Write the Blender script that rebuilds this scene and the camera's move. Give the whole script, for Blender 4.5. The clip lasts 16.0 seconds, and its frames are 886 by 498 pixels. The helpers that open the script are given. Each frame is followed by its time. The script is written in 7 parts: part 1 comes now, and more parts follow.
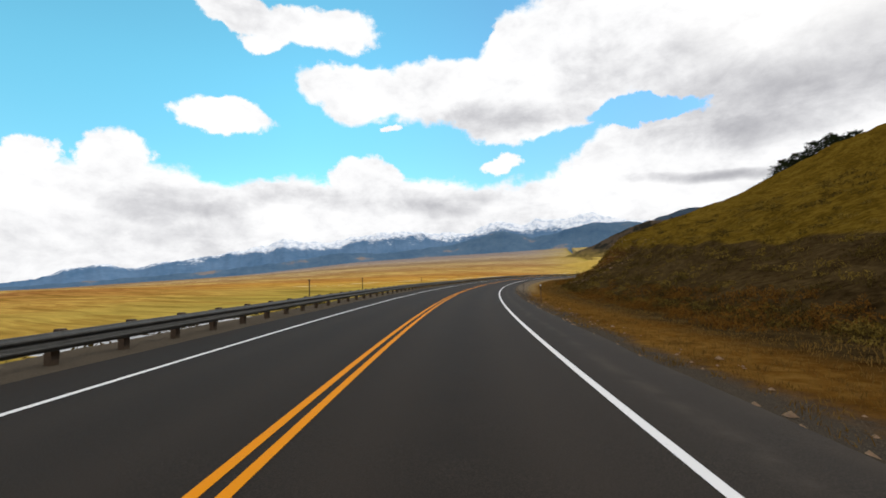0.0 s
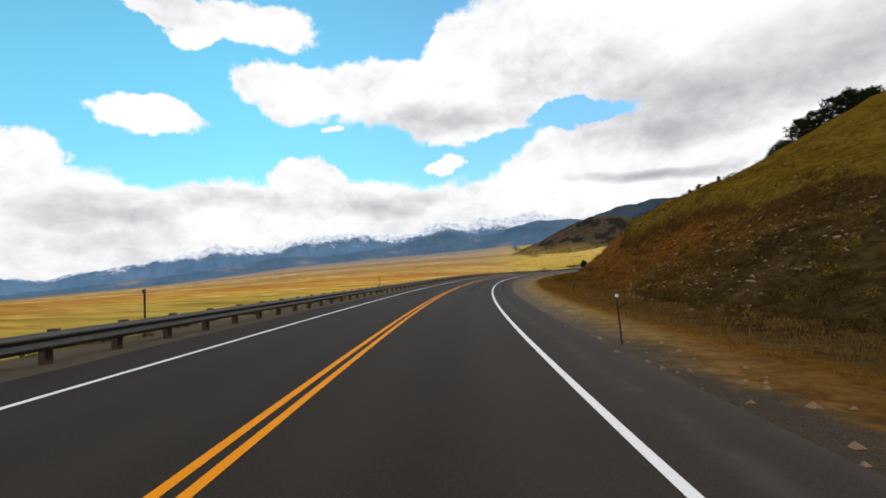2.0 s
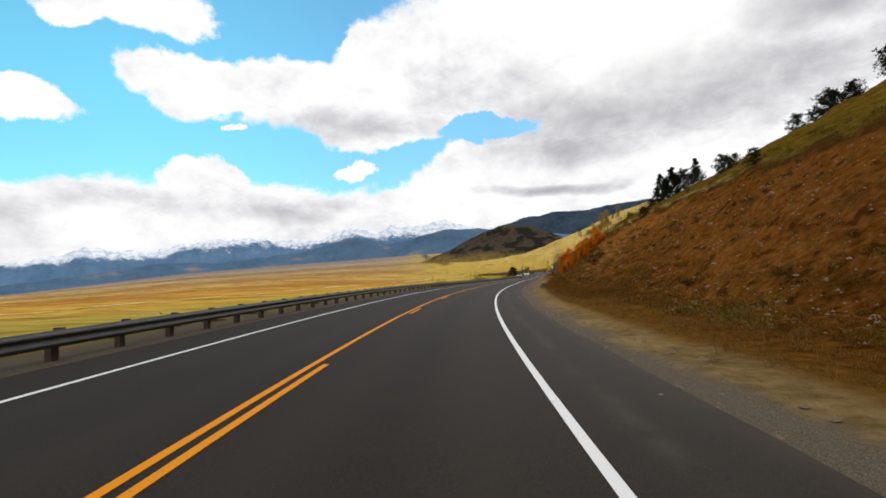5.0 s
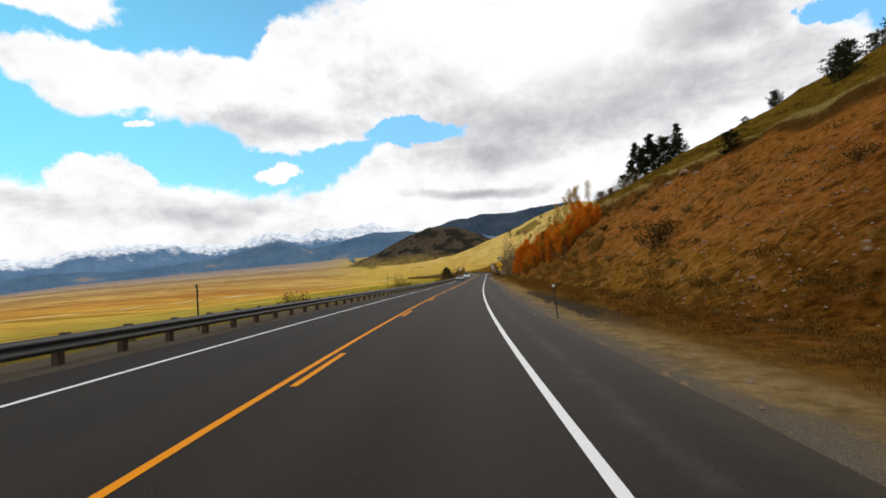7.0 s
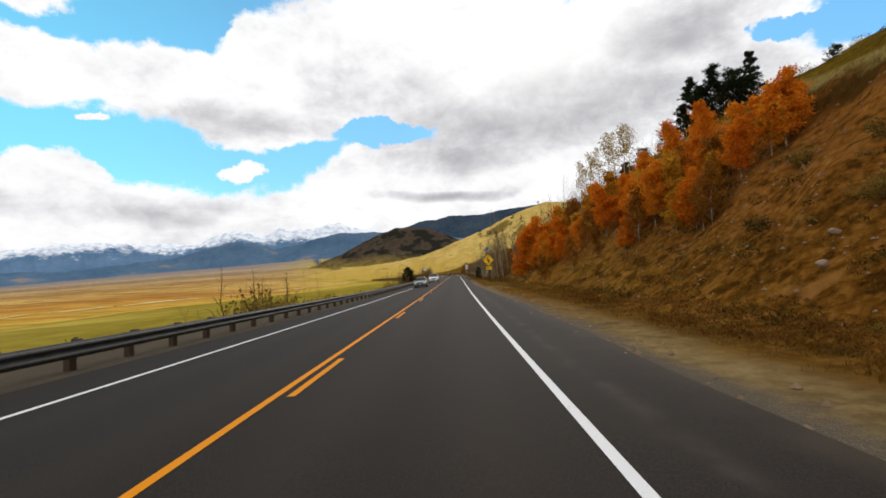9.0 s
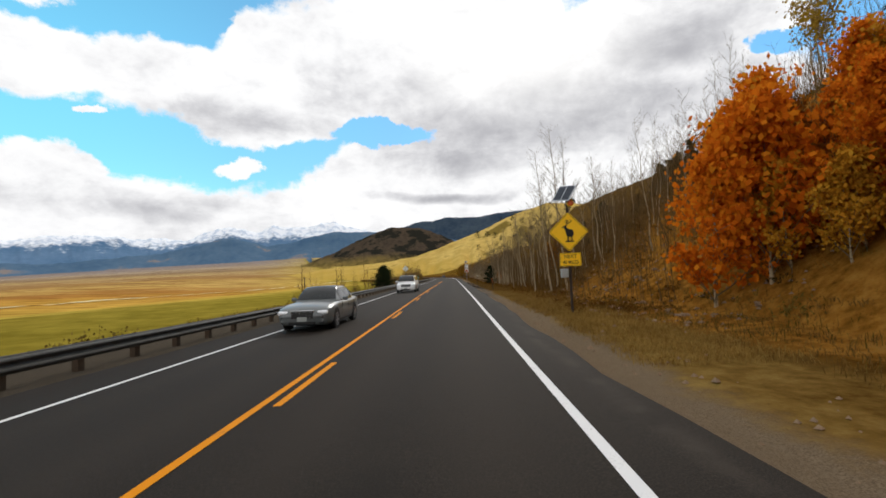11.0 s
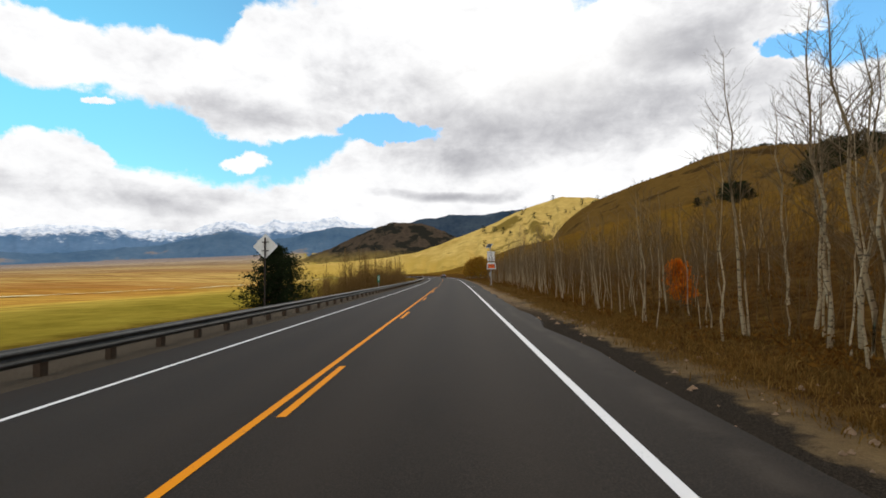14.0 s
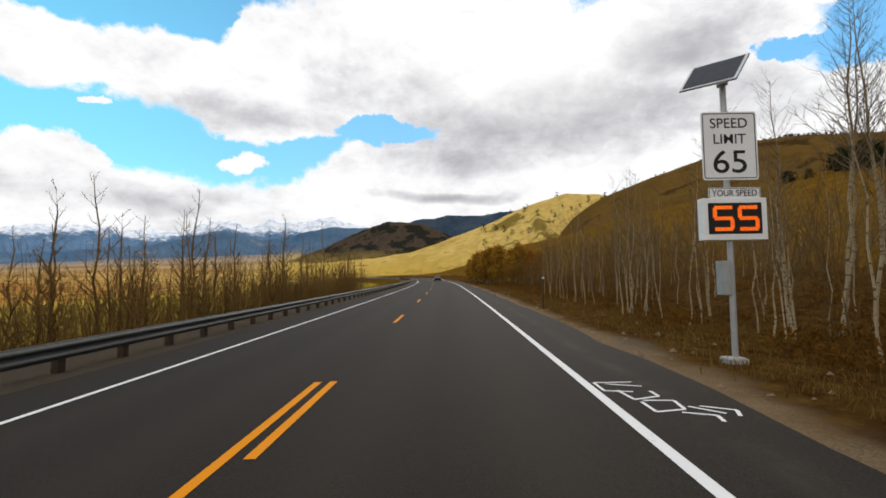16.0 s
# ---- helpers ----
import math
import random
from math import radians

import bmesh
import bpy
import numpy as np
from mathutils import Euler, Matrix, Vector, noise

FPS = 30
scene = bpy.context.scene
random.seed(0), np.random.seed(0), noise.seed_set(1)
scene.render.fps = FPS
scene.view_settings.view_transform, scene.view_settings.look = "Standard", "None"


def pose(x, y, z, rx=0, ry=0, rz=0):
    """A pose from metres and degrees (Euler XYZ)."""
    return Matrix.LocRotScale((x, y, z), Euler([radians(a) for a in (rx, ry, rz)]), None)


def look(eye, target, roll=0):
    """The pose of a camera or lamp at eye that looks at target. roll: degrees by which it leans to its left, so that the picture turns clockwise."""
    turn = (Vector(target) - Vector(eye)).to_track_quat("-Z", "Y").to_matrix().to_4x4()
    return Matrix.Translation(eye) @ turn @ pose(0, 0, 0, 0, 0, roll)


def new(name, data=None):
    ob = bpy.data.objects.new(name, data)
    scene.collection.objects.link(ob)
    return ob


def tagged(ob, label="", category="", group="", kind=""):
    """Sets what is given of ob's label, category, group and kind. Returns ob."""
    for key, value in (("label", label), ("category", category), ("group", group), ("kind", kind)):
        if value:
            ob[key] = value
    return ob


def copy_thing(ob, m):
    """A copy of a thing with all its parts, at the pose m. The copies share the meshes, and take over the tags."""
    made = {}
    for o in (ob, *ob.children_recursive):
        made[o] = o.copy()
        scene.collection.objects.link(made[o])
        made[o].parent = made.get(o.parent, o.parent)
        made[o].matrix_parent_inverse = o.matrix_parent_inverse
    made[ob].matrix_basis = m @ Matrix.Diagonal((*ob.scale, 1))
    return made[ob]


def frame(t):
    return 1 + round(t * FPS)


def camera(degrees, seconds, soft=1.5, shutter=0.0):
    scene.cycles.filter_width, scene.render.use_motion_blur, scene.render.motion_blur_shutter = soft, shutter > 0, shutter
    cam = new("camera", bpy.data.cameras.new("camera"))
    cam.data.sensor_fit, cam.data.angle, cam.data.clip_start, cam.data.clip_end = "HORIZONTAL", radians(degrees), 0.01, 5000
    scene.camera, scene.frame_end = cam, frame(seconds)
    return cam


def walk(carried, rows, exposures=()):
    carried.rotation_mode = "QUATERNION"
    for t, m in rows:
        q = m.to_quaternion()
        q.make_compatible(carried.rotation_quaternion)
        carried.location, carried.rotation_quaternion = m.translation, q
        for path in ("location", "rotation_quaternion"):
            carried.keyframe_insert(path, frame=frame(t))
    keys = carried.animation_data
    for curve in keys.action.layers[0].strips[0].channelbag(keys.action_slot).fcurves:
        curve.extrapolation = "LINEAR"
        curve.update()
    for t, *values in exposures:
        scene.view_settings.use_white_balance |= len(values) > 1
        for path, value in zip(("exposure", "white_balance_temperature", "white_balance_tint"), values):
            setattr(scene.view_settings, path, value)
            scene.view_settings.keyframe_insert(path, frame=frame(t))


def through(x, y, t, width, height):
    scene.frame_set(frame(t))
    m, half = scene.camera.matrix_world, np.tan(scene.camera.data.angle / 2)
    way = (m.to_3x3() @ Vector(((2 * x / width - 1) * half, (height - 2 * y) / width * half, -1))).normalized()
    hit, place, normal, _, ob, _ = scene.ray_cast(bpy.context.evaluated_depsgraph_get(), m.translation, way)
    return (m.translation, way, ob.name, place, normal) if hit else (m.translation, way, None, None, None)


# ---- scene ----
# ---------------------------------------------------------------- camera
cam = camera(88.85, 16.0, soft=1.7)
ROWS = [
    (0, 51.57, -382.72, 3.258, 92.77, 1.04, 31.71), (0.5, 45.60, -372.03, 3.090, 92.71, 2.11, 30.24),
    (1, 39.94, -361.18, 2.920, 92.71, 1.95, 28.50), (1.5, 34.66, -350.13, 2.748, 92.63, 2.41, 26.77),
    (2, 29.67, -338.95, 2.573, 92.67, 2.83, 24.97), (2.5, 25.06, -327.61, 2.417, 92.84, 3.02, 23.13),
    (3, 20.78, -316.17, 2.303, 93.11, 3.26, 21.54), (3.5, 16.68, -304.66, 2.227, 93.13, 2.72, 19.73),
    (4, 12.95, -293.05, 2.183, 93.15, 2.66, 17.85), (4.5, 9.65, -281.31, 2.171, 93.18, 2.59, 15.76),
    (5, 6.83, -269.46, 2.155, 93.20, 2.52, 13.55), (5.5, 4.51, -257.50, 2.110, 93.23, 2.45, 11.31),
    (6, 2.68, -245.45, 2.043, 93.25, 2.38, 9.07), (6.5, 1.33, -233.34, 1.952, 92.99, 3.09, 6.74),
    (7, 0.41, -221.17, 1.839, 93.13, 3.86, 4.61), (7.5, -0.18, -208.96, 1.748, 93.14, 3.75, 3.17),
    (8, -0.54, -196.73, 1.671, 93.28, 3.87, 1.83), (8.5, -0.70, -184.46, 1.601, 93.27, 3.80, 0.95),
    (9, -0.62, -172.19, 1.538, 93.13, 3.58, 0.58), (9.5, -0.48, -159.91, 1.483, 93.19, 3.22, 0.28),
    (10, -0.29, -147.61, 1.453, 93.25, 2.86, 0.12), (10.5, -0.08, -135.32, 1.450, 93.32, 2.50, 0.02),
    (11, 0.15, -123.03, 1.474, 93.38, 2.14, -0.03), (11.5, 0.39, -110.73, 1.526, 93.45, 1.78, -0.08),
    (12, 0.65, -98.43, 1.600, 93.28, 2.01, -0.18), (12.5, 0.92, -86.14, 1.649, 93.12, 1.94, -0.07),
    (13, 1.09, -73.84, 1.682, 93.16, 1.63, 0.14), (13.5, 1.26, -61.54, 1.700, 93.31, 1.03, 0.31),
    (14, 1.38, -49.24, 1.703, 93.17, 0.89, 0.34), (14.5, 1.51, -36.94, 1.695, 93.21, 0.94, -0.17),
    (15, 1.79, -24.64, 1.694, 93.15, 1.24, -0.27), (15.5, 1.96, -12.34, 1.692, 93.42, 0.86, -0.31),
    (16, 2.14, -0.04, 1.693, 93.32, 0.70, 0.00),
]
walk(cam, [(r[0], pose(*r[1:])) for r in ROWS])

# ---------------------------------------------------------------- node helpers
def tree_of(mat):
    mat.use_nodes = True
    nt = mat.node_tree
    nt.nodes.clear()
    return nt


def math_node(nt, op, a, b=None, c=None, clamp=False):
    n = nt.nodes.new("ShaderNodeMath")
    n.operation, n.use_clamp = op, clamp
    for i, v in enumerate((a, b, c)):
        if v is None:
            continue
        if isinstance(v, (int, float)):
            n.inputs[i].default_value = v
        else:
            nt.links.new(v, n.inputs[i])
    return n.outputs[0]


def smooth(nt, v, lo, hi, out_lo=0.0, out_hi=1.0):
    n = nt.nodes.new("ShaderNodeMapRange")
    n.interpolation_type = "SMOOTHSTEP"
    nt.links.new(v, n.inputs[0])
    for i, x in zip((1, 2, 3, 4), (lo, hi, out_lo, out_hi)):
        n.inputs[i].default_value = x
    return n.outputs[0]


def mix(nt, fac, a, b, mode="MIX"):
    n = nt.nodes.new("ShaderNodeMix")
    n.data_type, n.blend_type = "RGBA", mode
    for i, v in ((0, fac), (6, a), (7, b)):
        if isinstance(v, (int, float)):
            n.inputs[i].default_value = v
        elif isinstance(v, tuple):
            n.inputs[i].default_value = (*v, 1) if len(v) == 3 else v
        else:
            nt.links.new(v, n.inputs[i])
    return n.outputs[2]


def noise_node(nt, vec, scale, detail=4.0, rough=0.55, stretch=None, distort=0.0):
    if stretch:
        m = nt.nodes.new("ShaderNodeMapping")
        m.inputs[3].default_value = stretch
        nt.links.new(vec, m.inputs[0])
        vec = m.outputs[0]
    n = nt.nodes.new("ShaderNodeTexNoise")
    n.inputs["Scale"].default_value, n.inputs["Detail"].default_value = scale, detail
    n.inputs["Roughness"].default_value, n.inputs["Distortion"].default_value = rough, distort
    nt.links.new(vec, n.inputs["Vector"])
    return n.outputs[0]


def ramp(nt, fac, stops):
    n = nt.nodes.new("ShaderNodeValToRGB")
    el = n.color_ramp.elements
    while len(el) < len(stops):
        el.new(0.5)
    for e, (p, c) in zip(el, stops):
        e.position, e.color = p, (*c, 1)
    nt.links.new(fac, n.inputs[0])
    return n.outputs[0]


def attr(nt, name):
    n = nt.nodes.new("ShaderNodeAttribute")
    n.attribute_name = name
    return n.outputs[2]


def surface(nt, color, rough=0.85, metal=0.0, bump=None, depth=0.02, dist=1.0, spec=0.3, trans=None):
    b = nt.nodes.new("ShaderNodeBsdfPrincipled")
    out = nt.nodes.new("ShaderNodeOutputMaterial")
    for key, v in (("Base Color", color), ("Roughness", rough), ("Metallic", metal), ("Specular IOR Level", spec)):
        if isinstance(v, tuple):
            b.inputs[key].default_value = (*v, 1)
        elif isinstance(v, (int, float)):
            b.inputs[key].default_value = v
        else:
            nt.links.new(v, b.inputs[key])
    if bump is not None:
        n = nt.nodes.new("ShaderNodeBump")
        n.inputs["Strength"].default_value, n.inputs["Distance"].default_value = dist, depth
        nt.links.new(bump, n.inputs["Height"])
        nt.links.new(n.outputs[0], b.inputs["Normal"])
    if trans is not None:
        b.inputs["Transmission Weight"].default_value = trans
    nt.links.new(b.outputs[0], out.inputs[0])
    return b


def place_of(nt, kind="Object"):
    return nt.nodes.new("ShaderNodeTexCoord").outputs[kind]


def position(nt):
    return nt.nodes.new("ShaderNodeNewGeometry").outputs["Position"]


def simple(name, color, rough=0.7, metal=0.0, vary=0.25, scale=8.0, bump=0.0, spec=0.3):
    """A surface of one colour with mottling at two scales."""
    mat = bpy.data.materials.new(name)
    nt = tree_of(mat)
    p = place_of(nt)
    n1, n2 = noise_node(nt, p, scale, 5), noise_node(nt, p, scale * 6, 3)
    f = math_node(nt, "ADD", math_node(nt, "MULTIPLY", n1, 0.6), math_node(nt, "MULTIPLY", n2, 0.4))
    lo, hi = tuple(c * (1 - vary) for c in color), tuple(min(1, c * (1 + vary)) for c in color)
    col = ramp(nt, f, [(0.3, lo), (0.7, hi)])
    surface(nt, col, rough, metal, n2 if bump else None, bump, 0.6, spec)
    return mat


# ---------------------------------------------------------------- world: broken cloud over a blue sky
SUN_AZ, SUN_EL = 14.0, 33.0      # degrees right of ahead, above the horizon
CLOUD_BAND = [(-41.7, 21.7, 7.4, 3.2), (-30.2, 21.8, 10.8, 4.2), (-20.9, 18.1, 9.0, 2.3), (-17.3, 24.3, 10.9, 4.2), (-5.7, 23.7, 12.9, 5.0),
              (-42.8, 21.2, 5.2, 2.6), (-32.7, 21.4, 8.3, 4.1), (-21.0, 21.5, 11.4, 5.1), (-13.0, 24.7, 13.7, 6.6), (0.0, 27.6, 18.5, 10.1),
              (8.6, 17.8, 15.3, 6.3), (21.0, 21.7, 16.3, 9.0), (32.8, 24.5, 8.3, 5.7), (35.0, 16.9, 8.8, 5.2), (43.3, 15.9, 5.8, 4.0), (43.2, 28.0, 12.1, 3.1)]
CLOUD_SMALL = [(-55.7, 28.7, 4.3, 1.9), (-47.3, 27.9, 7.5, 2.4), (-53.2, 26.3, 3.8, 1.4), (-58.3, 17.7, 5.5, 1.8), (-74.5, 11.6, 2.9, 2.0),
               (-67.3, 11.9, 3.6, 2.8), (-24.0, 13.6, 2.9, 1.2), (-38.2, 17.8, 1.8, 0.5), (26.6, 9.7, 17.2, 4.4), (-1.6, 13.3, 12.8, 3.8),
               (-41.2, 11.6, 4.5, 2.6)]
CLOUD_HOLE = [(-8.1, 17.5, 6.0, 1.6), (-27.3, 29.0, 3.5, 2.0), (42.9, 22.1, 3.0, 1.4), (38.6, 21.9, 2.7, 1.0)]
CLOUD_GREY = [(16.5, 20.0, 11.0, 6.5), (8.6, 17.6, 16.0, 4.2), (21.5, 18.6, 9.4, 4.3), (-0.2, 10.2, 7.9, 1.0), (27.0, 24.6, 9.0, 4.0)]
CLOUD_DIM = [(-5.9, 22.5, 11.0, 3.0), (-63.0, 8.5, 9.0, 1.6), (-47.3, 9.2, 9.0, 1.5), (-24.7, 18.4, 13.0, 2.2), (-30.0, 9.0, 9.0, 1.4), (34.0, 19.0, 8.0, 3.0)]


def build_world():
    world = bpy.data.worlds.new("world")
    scene.world = world
    nt = tree_of(world)
    d = place_of(nt, "Generated")
    sep = nt.nodes.new("ShaderNodeSeparateXYZ")
    nt.links.new(d, sep.inputs[0])
    x, y, z = sep.outputs
    az = math_node(nt, "MULTIPLY", math_node(nt, "ARCTAN2", x, y), 57.2958)
    el = math_node(nt, "MULTIPLY", math_node(nt, "ARCSINE", z), 57.2958)
    # ragged edges: the directions themselves are stirred before the masses are laid out
    stir = nt.nodes.new("ShaderNodeTexNoise")
    stir.inputs["Scale"].default_value, stir.inputs["Detail"].default_value, stir.inputs["Roughness"].default_value = 7.0, 8.0, 0.62
    nt.links.new(d, stir.inputs["Vector"])
    cut = nt.nodes.new("ShaderNodeSeparateColor")
    nt.links.new(stir.outputs["Color"], cut.inputs[0])
    az_true, el_true = az, el
    az = math_node(nt, "MULTIPLY_ADD", math_node(nt, "SUBTRACT", cut.outputs[0], 0.5), 11.0, az)
    el = math_node(nt, "MULTIPLY_ADD", math_node(nt, "SUBTRACT", cut.outputs[1], 0.5), 6.0, el)
    n_big = noise_node(nt, d, 3.2, 3, 0.5, (1, 1, 2.2))
    n_mid = noise_node(nt, d, 9.0, 6, 0.62, (1, 1, 1.9), 0.3)
    n_fine = noise_node(nt, d, 30.0, 5, 0.65, (1, 1, 1.5))
    warp = math_node(nt, "ADD", math_node(nt, "MULTIPLY", math_node(nt, "SUBTRACT", n_mid, 0.5), 1.0),
                     math_node(nt, "MULTIPLY", math_node(nt, "SUBTRACT", n_fine, 0.5), 0.55))

    def blobs(rows):
        best = None
        for a0, e0, ra, re in rows:
            u = math_node(nt, "MULTIPLY", math_node(nt, "SUBTRACT", az, a0), 1 / ra)
            v = math_node(nt, "MULTIPLY", math_node(nt, "SUBTRACT", el, e0), 1 / re)
            r = math_node(nt, "SUBTRACT", 1.0, math_node(nt, "MULTIPLY_ADD", u, u, math_node(nt, "MULTIPLY", v, v)))
            best = r if best is None else math_node(nt, "SMOOTH_MAX", best, r, 0.25)
        return best

    band, small, hole = blobs(CLOUD_BAND), blobs(CLOUD_SMALL), blobs(CLOUD_HOLE)
    az_ragged, el_ragged = az, el
    az, el = math_node(nt, "MULTIPLY_ADD", math_node(nt, "SUBTRACT", cut.outputs[2], 0.5), 14.0, az_true), math_node(nt, "MULTIPLY_ADD", math_node(nt, "SUBTRACT", n_big, 0.5), 8.0, el_true)
    grey = math_node(nt, "MAXIMUM", blobs(CLOUD_GREY), -0.8)
    dim = math_node(nt, "SUBTRACT", math_node(nt, "MULTIPLY", math_node(nt, "MAXIMUM", blobs(CLOUD_DIM), -0.5), 0.7), 0.45)
    grey = math_node(nt, "SMOOTH_MAX", grey, dim, 0.3)
    az, el = az_ragged, el_ragged
    # the bank of cloud along the horizon, higher ahead and to the right
    top = math_node(nt, "ADD", smooth(nt, az, -21, -9, 11.6, 16.9), math_node(nt, "MULTIPLY", math_node(nt, "SUBTRACT", n_big, 0.5), 5.0))
    low = math_node(nt, "MULTIPLY", math_node(nt, "SUBTRACT", top, el), 0.3)
    high = math_node(nt, "SUBTRACT", math_node(nt, "MULTIPLY", math_node(nt, "SUBTRACT", el, 36.0), 0.06), 0.15)
    wide = math_node(nt, "SUBTRACT", math_node(nt, "MULTIPLY", math_node(nt, "SUBTRACT", math_node(nt, "ABSOLUTE", az), 92.0), 0.03), 0.1)
    field = math_node(nt, "MAXIMUM", math_node(nt, "MAXIMUM", band, small), low)
    field = math_node(nt, "MAXIMUM", field, math_node(nt, "MINIMUM", math_node(nt, "MAXIMUM", high, wide), 0.35))
    field = math_node(nt, "MINIMUM", field, math_node(nt, "MULTIPLY", hole, -1.2))
    dens = math_node(nt, "ADD", math_node(nt, "MINIMUM", field, 0.9), warp)
    cover = smooth(nt, dens, -0.14, 0.27)
    # white tops and edges, grey where the cloud is thick
    depth = math_node(nt, "ADD", math_node(nt, "MULTIPLY", grey, 0.62), math_node(nt, "MULTIPLY", math_node(nt, "SUBTRACT", n_mid, 0.45), 1.9))
    depth = math_node(nt, "ADD", depth, math_node(nt, "MULTIPLY", math_node(nt, "SUBTRACT", n_big, 0.5), 0.9))
    depth = math_node(nt, "ADD", depth, smooth(nt, el_true, 9.0, 4.5, 0.0, 0.22))
    shade = smooth(nt, math_node(nt, "ADD", depth, math_node(nt, "MULTIPLY", math_node(nt, "SUBTRACT", n_fine, 0.5), 0.7)), -0.95, 1.35)
    white = ramp(nt, shade, [(0.0, (1.02, 1.02, 1.02)), (0.25, (0.90, 0.90, 0.91)), (0.55, (0.69, 0.69, 0.71)), (1.0, (0.40, 0.40, 0.43))])
    # sun behind thin cloud
    ga = math_node(nt, "MULTIPLY", math_node(nt, "SUBTRACT", az, 12.0), 1 / 12.0)
    ge = math_node(nt, "MULTIPLY", math_node(nt, "SUBTRACT", el, 26.5), 1 / 6.0)
    glow = math_node(nt, "POWER", 2.718, math_node(nt, "MULTIPLY", math_node(nt, "MULTIPLY_ADD", ga, ga, math_node(nt, "MULTIPLY", ge, ge)), -1.0))
    white = mix(nt, math_node(nt, "MULTIPLY", glow, 0.75), white, (1.15, 1.14, 1.12))
    sky = nt.nodes.new("ShaderNodeTexSky")
    sky.sky_type, sky.sun_disc = "NISHITA", False
    sky.sun_elevation, sky.sun_rotation = radians(SUN_EL), radians(SUN_AZ)
    sky.altitude, sky.air_density, sky.dust_density, sky.ozone_density = 2800, 1.0, 0.3, 2.0
    clear = mix(nt, smooth(nt, el_true, 8.0, 24.0), (0.118, 0.186, 0.180), (0.138, 0.242, 0.222))
    turn = ramp(nt, smooth(nt, az_true, -75.0, 45.0), [(0.0, (1.30, 1.42, 1.18)), (0.12, (1.26, 1.36, 1.14)), (0.38, (1.0, 0.95, 0.88)), (0.62, (0.90, 0.76, 0.80)), (1.0, (0.88, 0.78, 0.80))])
    blue = mix(nt, 1.0, mix(nt, 1.0, sky.outputs[0], clear, "MULTIPLY"), turn, "MULTIPLY")
    col = mix(nt, cover, blue, white)
    bg = nt.nodes.new("ShaderNodeBackground")
    out = nt.nodes.new("ShaderNodeOutputWorld")
    nt.links.new(col, bg.inputs[0])
    bg.inputs[1].default_value = 1.06
    nt.links.new(bg.outputs[0], out.inputs[0])


build_world()
sun_data = bpy.data.lights.new("sun", "SUN")
sun_data.energy, sun_data.angle, sun_data.color = 1.15, radians(10.0), (1.0, 0.94, 0.84)
sun = new("sun", sun_data)
sun_dir = Vector((math.sin(radians(SUN_AZ)) * math.cos(radians(SUN_EL)), math.cos(radians(SUN_AZ)) * math.cos(radians(SUN_EL)), math.sin(radians(SUN_EL))))
sun.matrix_world = look(sun_dir * 100, (0, 0, 0))
# ---------------------------------------------------------------- building helpers
def mesh_object(name, verts, faces, mats, parent=None, shade=False, uvs=None):
    me = bpy.data.meshes.new(name)
    me.from_pydata([tuple(v) for v in verts], [], faces)
    for m in (mats if isinstance(mats, (list, tuple)) else [mats]):
        me.materials.append(m)
    if shade:
        me.polygons.foreach_set("use_smooth", [True] * len(me.polygons))
    me.update()
    ob = new(name, me)
    if parent is not None:
        ob.parent = parent
    return ob


def part(name, bm, material, parent, label="", shade=False):
    me = bpy.data.meshes.new(name)
    bm.to_mesh(me)
    bm.free()
    me.materials.append(material)
    if shade:
        me.polygons.foreach_set("use_smooth", [True] * len(me.polygons))
    ob = new(name, me)
    ob.parent = parent
    if label:
        ob["label"] = label
    return ob


def shared(name, data, parent, m=None):
    ob = new(name, data)
    ob.parent = parent
    if m is not None:
        ob.matrix_basis = m
    return ob


def box(bm, size, at=(0, 0, 0), bevel=0.0, turn=None):
    r = bmesh.ops.create_cube(bm, size=1)
    m = Matrix.Translation(at) @ (turn or Matrix.Identity(4)) @ Matrix.Diagonal((*size, 1))
    bmesh.ops.transform(bm, matrix=m, verts=r["verts"])
    if bevel:
        edges = list({e for v in r["verts"] for e in v.link_edges})
        bmesh.ops.bevel(bm, geom=edges, offset=bevel, segments=2, affect="EDGES", profile=0.5)
    return bm


def rod(bm, a, b, r0, r1=None, n=8, caps=True):
    a, b = Vector(a), Vector(b)
    r1 = r0 if r1 is None else r1
    q = (b - a).to_track_quat("Z", "Y").to_matrix().to_4x4()
    bmesh.ops.create_cone(bm, cap_ends=caps, segments=n, radius1=r0, radius2=r1, depth=(b - a).length,
                          matrix=Matrix.Translation((a + b) / 2) @ q)
    return bm


def sstep(a, b, x):
    t = np.clip((np.asarray(x, float) - a) / (b - a), 0, 1)
    return t * t * (3 - 2 * t)


# ---------------------------------------------------------------- the line of the road
K_S = np.arange(-400, 261, 30.0)
K_V = np.array([-2.67, -2.23, -2.06, -2.65, -3.33, -3.4, -2.51, -1.13, -0.27, -0.07, -0.05, 0.02, -0.05, 0.14, 0.33, 0.47, 0.62, 0.77, 0.91, 1.06, 1.21, 1.36, 1.5]) / 1000
B_S = np.arange(-400, 261, 60.0)
BANK = np.array([0.001, 0.036, 0.019, 0.041, 0.008, -0.035, -0.029, -0.033, -0.032, -0.032, -0.032, -0.032])
GRADE = np.array([-0.012, -0.013, 0.0, -0.009, -0.006, 0.005, 0.0, 0.001, 0.0, 0.0, 0.0, 0.0])
S_AX = np.arange(-2600.0, 5200.0, 2.0)
_k = np.where((S_AX < -520) | (S_AX > 330), 0.0, np.interp(S_AX, K_S, K_V))
